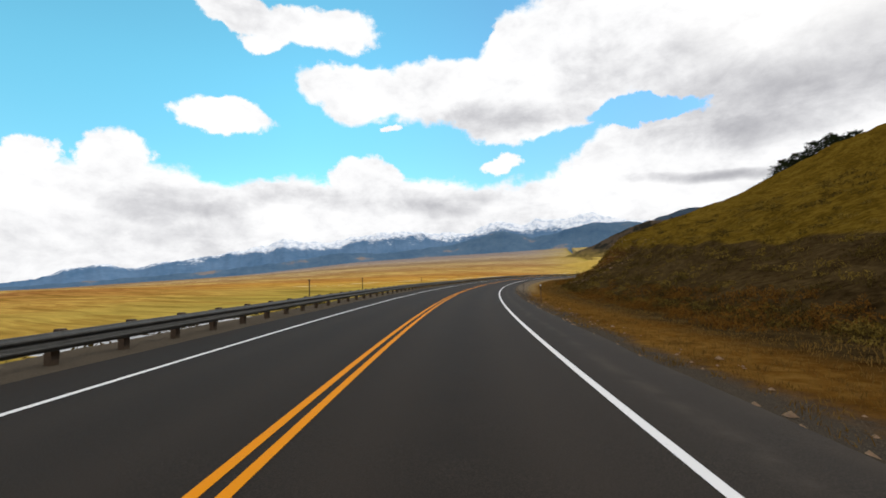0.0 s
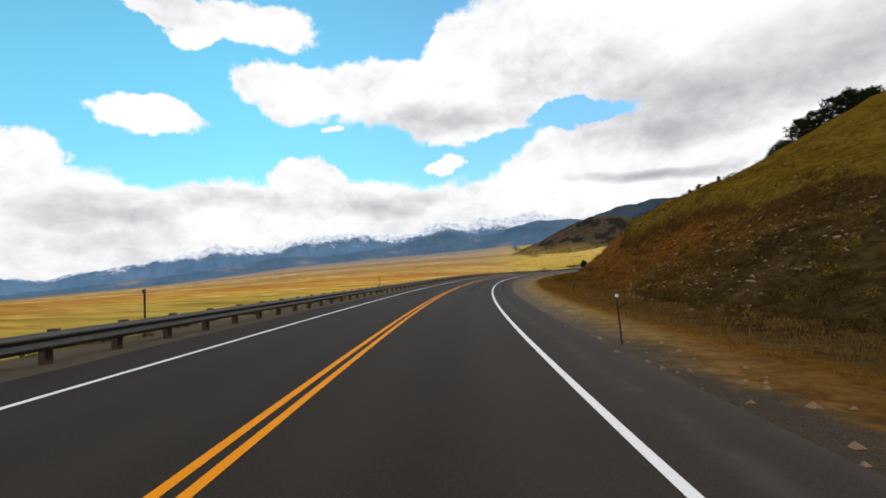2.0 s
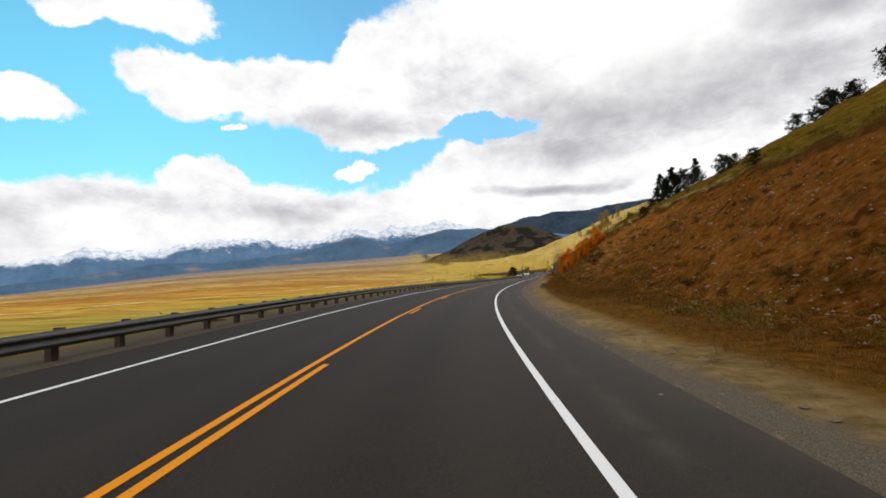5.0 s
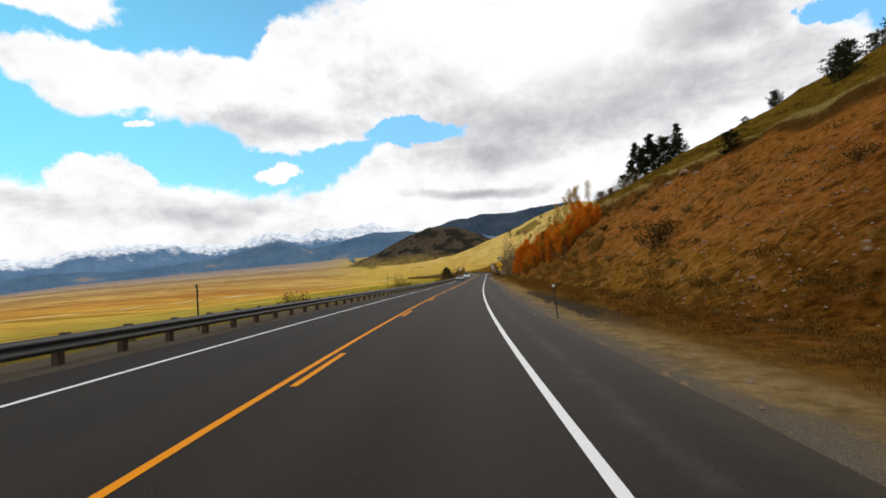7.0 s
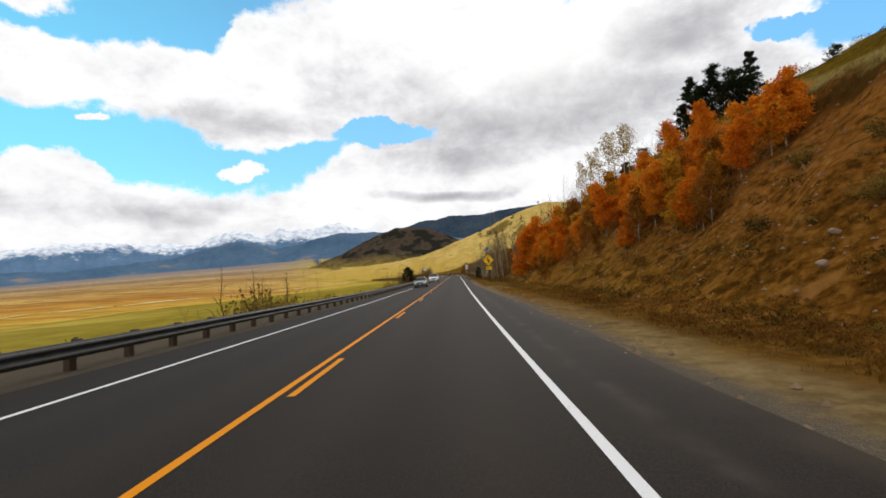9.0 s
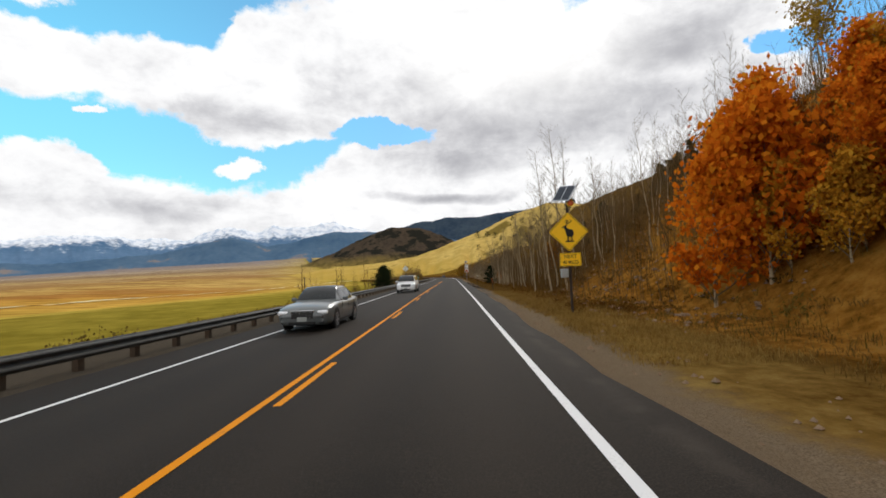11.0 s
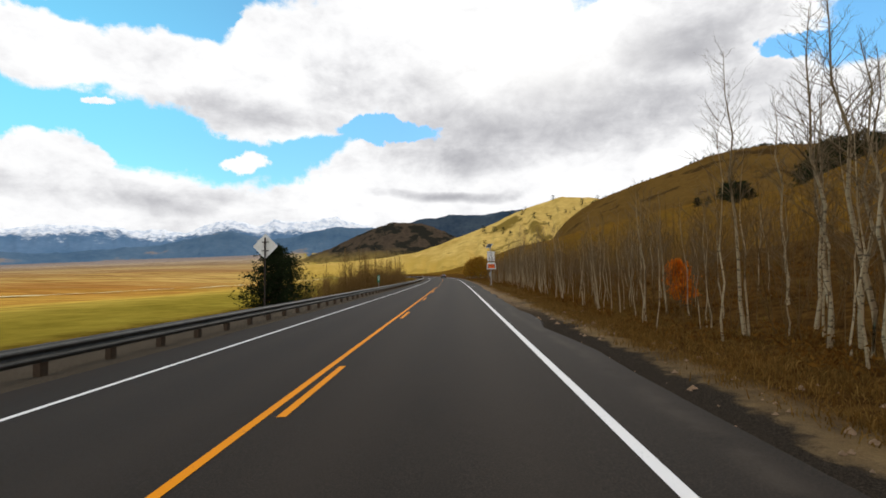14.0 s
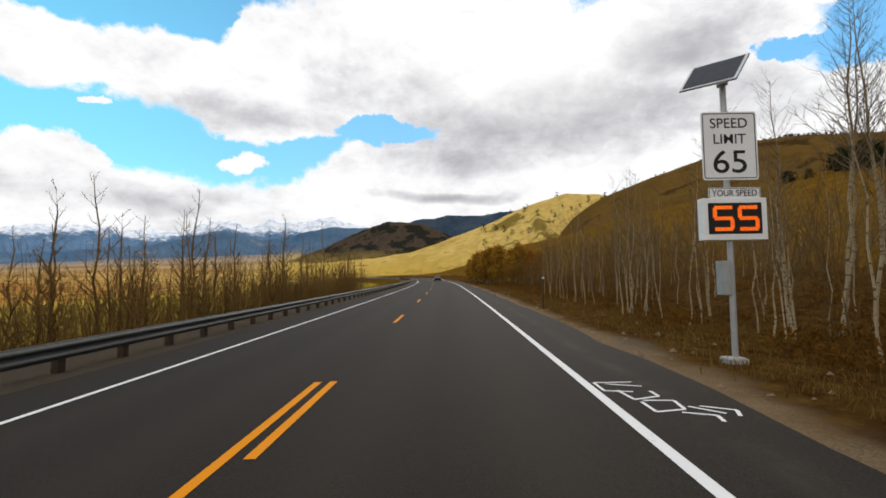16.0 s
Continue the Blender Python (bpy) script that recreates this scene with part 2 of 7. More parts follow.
_i0 = int(np.argmin(abs(S_AX)))
_th = np.cumsum(_k) * 2
_th = _th - _th[_i0] + radians(-1.04)
_cx, _cy = np.cumsum(-np.sin(_th)) * 2, np.cumsum(np.cos(_th)) * 2
_cx, _cy = _cx - _cx[_i0], _cy - _cy[_i0]
_g = np.where((S_AX < -430) | (S_AX > 260), 0.0, np.interp(S_AX, B_S, GRADE))
_cz = np.cumsum(_g) * 2
_cz = _cz - _cz[_i0]
_bk = np.interp(S_AX, B_S, BANK)
WR, WL = 4.02, 3.56          # the edge lines, right and left of the solid yellow line


def heading(s):
    return np.interp(s, S_AX, _th)


def road_z(s, d):
    return np.interp(s, S_AX, _cz) - np.clip(d, -6.6, 7.0) * np.interp(s, S_AX, _bk)


def road_xy(s, d):
    """Near the road d is square to it; far off all rows run parallel."""
    th = heading(s)
    far = radians(12.0)
    w = np.where(d > 0, sstep(30, 220, d), sstep(60, 700, -d))
    th = th * (1 - w) + far * w if np.ndim(d) or np.ndim(s) else float(th * (1 - w) + far * w)
    return np.interp(s, S_AX, _cx) + d * np.cos(th), np.interp(s, S_AX, _cy) + d * np.sin(th)


def on_road(s, d, h=0.0):
    x, y = road_xy(s, d)
    return Vector((float(x), float(y), float(road_z(s, d)) + h))


def asphalt_right(s):
    return np.interp(s, [-500, -300, -195, -150, -115, -60, -10, 10, 400], [5.55, 5.75, 6.05, 6.05, 5.0, 5.05, 5.15, 5.5, 5.5])


def fnoise(x, y, scale, octaves=3, seed=0.0):
    """Smooth sum-of-waves relief, cheap on arrays."""
    out, amp, f = 0.0, 1.0, 1.0 / scale
    rng = np.random.RandomState(int(seed * 10) + 7)
    for _ in range(octaves):
        for _ in range(3):
            a = rng.uniform(0, 2 * np.pi)
            ph = rng.uniform(0, 6.28, 2)
            out = out + amp * np.sin((x * np.cos(a) + y * np.sin(a)) * f * 6.28 + ph[0] + 1.3 * np.sin((x * np.sin(a) - y * np.cos(a)) * f * 3.9 + ph[1]))
        amp, f = amp * 0.5, f * 2.1
    return out / 3.0


def lumps(x, y, scale, seed):
    """Uneven lumps from smoothed random heights on a grid, about -1 to 1."""
    u, v = x / scale, y / scale
    iu, iv = np.floor(u).astype(np.int64), np.floor(v).astype(np.int64)
    fu, fv = u - iu, v - iv
    fu, fv = fu * fu * (3 - 2 * fu), fv * fv * (3 - 2 * fv)

    def rnd(a, b):
        h = (a * 374761393 + b * 668265263 + seed * 974711) & 0xFFFFFFFF
        h = ((h ^ (h >> 13)) * 1274126177) & 0xFFFFFFFF
        return ((h ^ (h >> 16)) & 0xFFFF) / 32767.5 - 1.0

    return (rnd(iu, iv) * (1 - fu) + rnd(iu + 1, iv) * fu) * (1 - fv) + (rnd(iu, iv + 1) * (1 - fu) + rnd(iu + 1, iv + 1) * fu) * fv


FOOT_S = [-430, -390, -340, -310, -285, -240, -205, -160, -130, -90, -60, 0, 60, 200]
FOOT_D = [16.0, 16.2, 14.4, 13.4, 18.2, 16.0, 13.2, 13.3, 13.2, 11.3, 12.4, 12.8, 10.8, 12.0]
# height of the hillside over the road at several distances from the line
HILL_S = [-900, -430, -380, -340, -310, -290, -265, -245, -200, -160, -120, -85, -50, -20, 0, 60, 110, 180, 240, 340, 470, 700]
HILL_26 = [2.5, 3.5, 4.4, 5.6, 6.9, 8.5, 8.7, 9.0, 8.8, 11.4, 13.2, 11.5, 5.2, 3.6, 2.7, 1.1, 1.0, 1.2, 1.2, 1.2, 1.2, 1.2]
HILL_60 = [17, 21, 22, 20, 16.0, 20.5, 22.3, 22.0, 27.0, 27.8, 28.8, 30.5, 22.5, 20.0, 19.0, 10, 8.4, 6.6, 5.0, 3.6, 1.6, 0]
HILL_130 = [36, 42, 43, 43.5, 44, 44, 45, 45, 50, 52, 45, 47, 36, 32, 31, 27, 31, 33, 32, 27, 6, 1.5]


def cut_top(s):
    """Distance from the line at which the bare cut ends under the turf."""
    return np.interp(s, [-330, -300, -273, -240, -205, -185, -168, -157, -142, -130], [24.5, 24.2, 23.0, 28.0, 34.0, 30.0, 27.0, 25.2, 25.0, 25.5])


def plain_z(x, y):
    """The valley floor, rising slowly to the ranges."""
    dx, dy = x - 0.0, y + 190.0
    r = np.hypot(dx, dy)
    az = np.degrees(np.arctan2(-dx, dy))
    el = np.interp(az, [-40, 5, 16, 30, 44, 57, 76, 110, 180], [3.4, 3.4, 3.2, 2.5, 1.6, 0.0, -1.4, -2.0, -2.0])
    r = np.minimum(r, 3500.0)
    return r * np.tan(np.radians(el)) * (r / 4300.0) ** 0.7


def ground_z(s, d):
    s, d = np.broadcast_arrays(np.asarray(s, float), np.asarray(d, float))
    x, y = road_xy(s, d)
    z = road_z(s, d) - 0.05
    # right: verge, cut and hillside
    foot = np.interp(s, FOOT_S, FOOT_D) + 0.5 * fnoise(s, 0 * s, 17, 2, 1)
    hs = [np.interp(s, HILL_S, h) for h in (HILL_26, HILL_60, HILL_130)]
    hs[2] = np.maximum(hs[2], hs[1] + 4)
    dd = d - foot
    r26, r60, r130 = 26 - foot, 60 - foot, 130 - foot
    up = np.where(dd <= 0, 0, np.where(dd < r26, hs[0] * (np.maximum(dd, 0) / r26) ** 1.08, np.where(dd < r60, hs[0] + (hs[1] - hs[0]) * (dd - r26) / (r60 - r26),
                  np.where(dd < r130, hs[1] + (hs[2] - hs[1]) * np.sin(np.clip((dd - r60) / (r130 - r60), 0, 1) * 1.5708) ** 0.95,
                           hs[2] * (1 - 0.25 * sstep(130, 500, d))))))
    rough_r = sstep(0, 6, dd)
    up = up + rough_r * (0.22 * fnoise(x, y, 7, 2, 2) + 0.34 * lumps(x, y, 4.6, 3) + 0.20 * lumps(x, y, 2.3, 12) + 0.9 * sstep(12, 50, dd) * fnoise(x, y, 38, 3, 3) * sstep(-60, -130, s) + 1.6 * sstep(70, 150, d) * fnoise(x, y, 90, 2, 4))
    in_cut = sstep(-345, -315, s) * sstep(-118, -140, s)
    lip = d - cut_top(s) + 0.5 * fnoise(x, y, 6, 2, 15)
    up = up + in_cut * (0.65 * sstep(-1.6, 0.25, lip) * (1 - sstep(4, 30, lip)) + 0.22 * sstep(1.5, 5, dd) * (1 - sstep(-1, 1, lip)) * lumps(x, y, 1.7, 16))
    ledge = 0.5 * (d - foot) + 0.10 * s + 1.5 * lumps(x, y, 5.0, 21)
    up = up + in_cut * sstep(2, 6, dd) * (1 - sstep(-1, 1, lip)) * (0.16 * np.sin(ledge * 2.1) + 0.20 * np.maximum(0, lumps(x, y, 1.15, 22)) * (0.5 + 0.5 * lumps(x, y, 9.0, 23)))
    up = up - np.interp(s, [-60, -25, -5], [0.34, 0.28, 0.04]) * sstep(0.05, 0.8, d - asphalt_right(s)) * (1 - sstep(-2.5, 2.0, dd))
    # left: embankment and valley, with a shallow pond
    z = z - 0.03 * sstep(4.95, 5.9, -d)
    basin = 1.3 * np.exp(-(((s + 303) / 34) ** 2 + ((d + 66) / 11) ** 2) ** 2)
    dl = -d - np.interp(s, [-345, -290, -120], [7.8, 9.0, 9.2])
    depth = np.interp(s, [-430, -200, -150, -112, -80, -30, 60, 400], [9.5, 8.5, 5.5, 2.0, 1.3, 1.2, 1.2, 3.0])
    fall = -np.minimum(np.maximum(dl, 0) * 0.5, depth) - sstep(20, 160, dl) * np.maximum(0, 7.5 - depth)
    left = fall - basin + sstep(10, 30, dl) * 0.12 * fnoise(x, y, 9, 2, 5) + sstep(30, 120, dl) * 0.5 * fnoise(x, y, 70, 2, 6) + sstep(30, 300, dl) * (plain_z(x, y) - z)
    fine = 0.03 * fnoise(x, y, 1.7, 2, 8) * (sstep(5.9, 7.0, d) + sstep(6.6, 7.5, -d))
    # far ahead both sides join the valley floor
    near, far = z + np.where(d > 0, up, left) + fine, plain_z(x, y)
    w = sstep(380, 1000, s) * np.where(d > 0, 1.0, sstep(-1.0, 30.0, dl))
    return near * (1 - w) + far * w


# ---------------------------------------------------------------- ground materials
def ground_material():
    mat = bpy.data.materials.new("ground_cover")
    nt = tree_of(mat)
    p = position(nt)
    lat, lon = attr(nt, "lateral"), attr(nt, "along")

    def add(*vs):
        out = vs[0]
        for v in vs[1:]:
            out = math_node(nt, "ADD", out, v)
        return out

    def mul(a, b):
        return math_node(nt, "MULTIPLY", a, b)

    def mid(n):
        return math_node(nt, "SUBTRACT", n, 0.5)

    n_s, n_m, n_l = noise_node(nt, p, 2.2, 6, 0.65), noise_node(nt, p, 0.35, 5, 0.6), noise_node(nt, p, 0.05, 4, 0.55)
    n_f, n_g = noise_node(nt, p, 16.0, 5, 0.75), noise_node(nt, p, 45.0, 4, 0.8)
    n_streak = noise_node(nt, p, 0.012, 5, 0.6, (0.55, 2.6, 0.2), 0.6)
    n_patch = noise_node(nt, p, 0.006, 5, 0.6, (0.5, 2.0, 0.2), 0.4)
    wob = add(mul(mid(n_m), 5.0), mul(mid(n_s), 2.2))
    blend = add(mul(n_s, 0.6), mul(n_m, 0.4))
    # soils and covers; cloud shade over the hillside is put into its colours
    gravel = ramp(nt, n_g, [(0.3, (0.048, 0.038, 0.028)), (0.5, (0.140, 0.112, 0.082)), (0.7, (0.275, 0.228, 0.170))])
    dark_gravel = ramp(nt, n_g, [(0.3, (0.014, 0.011, 0.009)), (0.5, (0.036, 0.029, 0.022)), (0.7, (0.085, 0.068, 0.052))])
    sandy = ramp(nt, n_g, [(0.3, (0.125, 0.082, 0.044)), (0.7, (0.30, 0.212, 0.126))])
    straw = ramp(nt, blend, [(0.32, (0.095, 0.057, 0.020)), (0.45, (0.175, 0.113, 0.044)), (0.56, (0.250, 0.170, 0.074)), (0.70, (0.33, 0.24, 0.122))])
    russet = ramp(nt, blend, [(0.32, (0.050, 0.021, 0.004)), (0.5, (0.135, 0.062, 0.011)), (0.68, (0.215, 0.118, 0.028))])
    # leaf litter, its browns lowered to hold the shade below the aspens
    litter = ramp(nt, n_s, [(0.3, (0.026, 0.012, 0.004)), (0.5, (0.078, 0.038, 0.010)), (0.7, (0.145, 0.080, 0.022))])
    soil = ramp(nt, blend, [(0.34, (0.080, 0.035, 0.009)), (0.44, (0.215, 0.092, 0.020)), (0.55, (0.310, 0.142, 0.036)), (0.68, (0.39, 0.215, 0.080))])
    umber = ramp(nt, n_s, [(0.3, (0.038, 0.018, 0.004)), (0.46, (0.130, 0.060, 0.011)), (0.60, (0.215, 0.105, 0.020)), (0.75, (0.30, 0.175, 0.052))])
    olive = ramp(nt, n_s, [(0.3, (0.022, 0.013, 0.003)), (0.5, (0.071, 0.042, 0.007)), (0.7, (0.128, 0.078, 0.015))])
    turf = ramp(nt, blend, [(0.33, (0.036, 0.021, 0.003)), (0.48, (0.094, 0.056, 0.007)), (0.60, (0.155, 0.096, 0.014)), (0.70, (0.205, 0.135, 0.028))])
    slope = ramp(nt, blend, [(0.34, (0.100, 0.040, 0.006)), (0.47, (0.270, 0.112, 0.016)), (0.58, (0.385, 0.175, 0.030)), (0.70, (0.30, 0.175, 0.045))])
    # right side: verge, then the cut, then turf above it
    gone = add(mul(smooth(nt, lon, -345, -320), smooth(nt, lon, -125, -165)))
    verge = mix(nt, gone, russet, mix(nt, smooth(nt, add(lat, mul(wob, 0.5)), 8.2, 9.6), straw, russet))
    meadow = ramp(nt, blend, [(0.32, (0.085, 0.046, 0.011)), (0.5, (0.185, 0.108, 0.027)), (0.68, (0.28, 0.180, 0.054))])
    verge = mix(nt, mul(smooth(nt, add(lon, mul(wob, 3.0)), -128, -112), mul(smooth(nt, add(lon, mul(wob, 4.0)), -74, -88), smooth(nt, add(lat, mul(wob, 0.5)), 10.0, 8.8))), verge, meadow)
    verge = mix(nt, smooth(nt, add(lon, mul(wob, 2.0)), -66, -44), verge, litter)
    grit = mix(nt, mul(smooth(nt, lon, -76, -64), smooth(nt, lon, -10, -22)), gravel, dark_gravel)
    grit = mix(nt, mul(smooth(nt, lon, -150, -125), smooth(nt, lon, -84, -94)), grit, mix(nt, 0.6, gravel, sandy))
    grit = mix(nt, mul(smooth(nt, add(lon, mul(wob, 3.0)), -318, -338), 0.7), grit, dark_gravel)
    strip_ = mix(nt, mul(smooth(nt, add(lon, mul(wob, 3.0)), -34, -14), smooth(nt, n_m, 0.30, 0.46)), grit, sandy)
    start = add(lat, mul(wob, 0.42), smooth(nt, lon, -60, -36, 0.0, -0.15), smooth(nt, lon, -140, -112, 0.0, 0.75), smooth(nt, lon, -26, -10, 0.0, 0.70))
    c = mix(nt, smooth(nt, start, 6.9, 7.9), strip_, verge)
    # a low sandy ridge with dry grass where the gravel ends
    berm = mul(mul(smooth(nt, start, 6.9, 7.2), smooth(nt, start, 8.1, 7.5)), mul(smooth(nt, lon, -66, -52), smooth(nt, lon, -6, -18)))
    c = mix(nt, mul(berm, smooth(nt, n_m, 0.34, 0.50, 0.15, 0.6)), c, mix(nt, 0.5, sandy, straw))
    old = mul(mul(smooth(nt, add(lon, mul(wob, 1.5)), -208, -199), smooth(nt, add(lon, mul(wob, 1.5)), -172, -178)), mul(smooth(nt, add(lat, mul(wob, 0.35)), 7.9, 8.3), smooth(nt, add(lat, mul(wob, 0.35)), 10.2, 9.7)))
    c = mix(nt, mul(old, 0.9), c, dark_gravel)
    ochre = ramp(nt, blend, [(0.33, (0.045, 0.024, 0.004)), (0.45, (0.165, 0.086, 0.014)), (0.56, (0.260, 0.146, 0.028)), (0.70, (0.33, 0.205, 0.056))])
    low = mix(nt, smooth(nt, add(n_l, mul(mid(n_m), 0.4)), 0.40, 0.58), ochre, umber)
    high = mix(nt, smooth(nt, add(n_l, mul(mid(n_m), 0.5)), 0.40, 0.60), soil, mix(nt, 0.5, soil, umber))
    high = mix(nt, mul(smooth(nt, lon, -255, -290), 0.75), high, umber)
    face = mix(nt, smooth(nt, add(lat, mul(wob, 1.4), smooth(nt, lon, -290, -230, -2.0, 0.0)), 14.5, 19.5), low, high)
    face = mix(nt, mul(smooth(nt, n_m, 0.54, 0.64), 0.4), face, olive)
    n_c = noise_node(nt, p, 0.9, 3, 0.5)
    face = mix(nt, mul(smooth(nt, n_c, 0.58, 0.66), 0.65), face, (0.030, 0.016, 0.004))
    face = mix(nt, mul(smooth(nt, n_c, 0.40, 0.30), 0.55), face, (0.33, 0.175, 0.055))
    face = mix(nt, smooth(nt, add(lon, mul(wob, 6.0)), -185, -215, 0.0, 0.9), face, mix(nt, 1.0, face, (0.60, 0.56, 0.56), "MULTIPLY"))
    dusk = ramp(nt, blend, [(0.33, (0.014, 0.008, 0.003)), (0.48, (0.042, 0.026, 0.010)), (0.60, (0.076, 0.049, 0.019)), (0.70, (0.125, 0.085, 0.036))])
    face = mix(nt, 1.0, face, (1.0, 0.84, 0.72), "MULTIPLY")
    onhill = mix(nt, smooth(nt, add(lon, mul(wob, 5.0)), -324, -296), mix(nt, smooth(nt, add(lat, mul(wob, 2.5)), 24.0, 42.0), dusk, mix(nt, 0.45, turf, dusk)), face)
    onhill = mix(nt, smooth(nt, add(lon, mul(wob, 3.0)), -135, -108), onhill, slope)
    onhill = mix(nt, smooth(nt, add(lon, mul(wob, 3.0)), -96, -84), onhill, litter)
    c = mix(nt, smooth(nt, add(lat, mul(wob, 0.6)), 9.3, 11.3), c, onhill)
    over = add(attr(nt, "lip"), mul(wob, 0.25))
    dun = ramp(nt, blend, [(0.33, (0.052, 0.024, 0.004)), (0.48, (0.134, 0.066, 0.011)), (0.60, (0.196, 0.101, 0.018)), (0.70, (0.24, 0.140, 0.030))])
    wash = ramp(nt, n_l, [(0.38, (0.0, 0.0, 0.0)), (0.62, (1.0, 1.0, 1.0))])
    turf = mix(nt, mul(smooth(nt, lon, -90, -50), add(0.55, mul(wash, 0.35))), turf, dun)
    # bleached grass fringes the turf edge, the lip's shade painted dark right under it
    pale = ramp(nt, blend, [(0.35, (0.17, 0.115, 0.030)), (0.65, (0.36, 0.26, 0.085))])
    near_cut = mul(smooth(nt, lon, -240, -190), smooth(nt, lon, -118, -135))
    turf = mix(nt, mul(near_cut, mul(smooth(nt, over, 1.5, 0.5), 0.85)), turf, pale)
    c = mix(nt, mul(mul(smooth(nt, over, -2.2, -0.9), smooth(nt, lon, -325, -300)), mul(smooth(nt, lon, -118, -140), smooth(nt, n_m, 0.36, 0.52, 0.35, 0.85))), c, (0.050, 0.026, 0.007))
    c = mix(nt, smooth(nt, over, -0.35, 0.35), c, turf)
    # left side: bank, then the valley in long bands, sunlight painted into the gold
    neg = mul(lat, -1.0)
    nl = add(neg, mul(wob, 0.25), smooth(nt, lon, -190, -115, 0.0, -0.8))
    green = ramp(nt, n_m, [(0.3, (0.18, 0.135, 0.016)), (0.7, (0.33, 0.25, 0.036))])
    bank = mix(nt, smooth(nt, lon, -150, -110), mix(nt, 0.5, olive, green), mix(nt, smooth(nt, n_m, 0.4, 0.6), olive, mix(nt, 0.5, olive, russet)))
    left = mix(nt, smooth(nt, nl, 7.3, 8.5), mix(nt, smooth(nt, lon, -160, -110), mix(nt, 0.35, gravel, dark_gravel), mix(nt, 0.55, gravel, dark_gravel)), bank)
    left = mix(nt, smooth(nt, add(neg, mul(wob, 0.6), smooth(nt, lon, -150, -110, 0.0, -6.0)), 11.0, 16.0), left, green)
    cut = nt.nodes.new("ShaderNodeSeparateXYZ")
    nt.links.new(p, cut.inputs[0])
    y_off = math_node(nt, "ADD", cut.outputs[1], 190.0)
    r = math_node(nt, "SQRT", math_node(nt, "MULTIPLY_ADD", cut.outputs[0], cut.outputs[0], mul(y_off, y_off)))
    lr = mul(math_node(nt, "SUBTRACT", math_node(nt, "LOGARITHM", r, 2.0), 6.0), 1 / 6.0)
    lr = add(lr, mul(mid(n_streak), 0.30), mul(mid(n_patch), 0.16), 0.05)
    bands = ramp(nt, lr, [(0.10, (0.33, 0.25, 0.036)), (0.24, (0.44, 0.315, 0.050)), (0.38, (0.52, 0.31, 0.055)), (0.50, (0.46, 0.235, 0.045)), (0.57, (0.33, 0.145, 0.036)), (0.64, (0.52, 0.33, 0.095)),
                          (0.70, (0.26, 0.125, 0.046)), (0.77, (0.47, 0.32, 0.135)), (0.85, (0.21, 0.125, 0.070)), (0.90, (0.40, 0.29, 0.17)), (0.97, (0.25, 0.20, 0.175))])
    tone = ramp(nt, n_streak, [(0.36, (0.66, 0.62, 0.58)), (0.45, (0.98, 0.99, 1.05)), (0.52, (1.14, 1.18, 1.25)), (0.58, (0.80, 0.76, 0.74)), (0.66, (1.10, 1.14, 1.2))])
    fine_streak = noise_node(nt, p, 0.07, 4, 0.6, (0.30, 3.0, 0.2), 0.4)
    tone = mix(nt, 1.0, tone, ramp(nt, fine_streak, [(0.35, (0.76, 0.74, 0.70)), (0.5, (1.0, 1.0, 1.0)), (0.65, (1.22, 1.22, 1.20))]), "MULTIPLY")
    # towards the golden hills the valley grass is the same pale yellow
    q = math_node(nt, "DIVIDE", mul(cut.outputs[0], -1.0), math_node(nt, "MAXIMUM", y_off, 1.0))
    bands = mix(nt, mul(smooth(nt, add(q, mul(mid(n_streak), 0.25)), 0.42, 0.20), 0.75), bands, (0.50, 0.35, 0.062))
    bands = mix(nt, 1.0, bands, tone, "MULTIPLY")
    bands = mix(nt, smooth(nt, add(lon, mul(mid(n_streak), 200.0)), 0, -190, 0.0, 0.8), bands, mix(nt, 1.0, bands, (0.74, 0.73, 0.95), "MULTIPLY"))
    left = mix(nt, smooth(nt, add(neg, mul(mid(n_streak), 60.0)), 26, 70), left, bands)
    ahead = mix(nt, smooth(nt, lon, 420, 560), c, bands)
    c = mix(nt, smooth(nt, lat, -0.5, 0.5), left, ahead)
    c = mix(nt, 0.40, c, mix(nt, n_f, (0.35, 0.35, 0.35), (1.6, 1.6, 1.6)), "MULTIPLY")
    h = add(n_s, mul(n_f, 0.4))
    surface(nt, c, 1.0, 0, h, 0.16, 1.0, 0.0)
    return mat


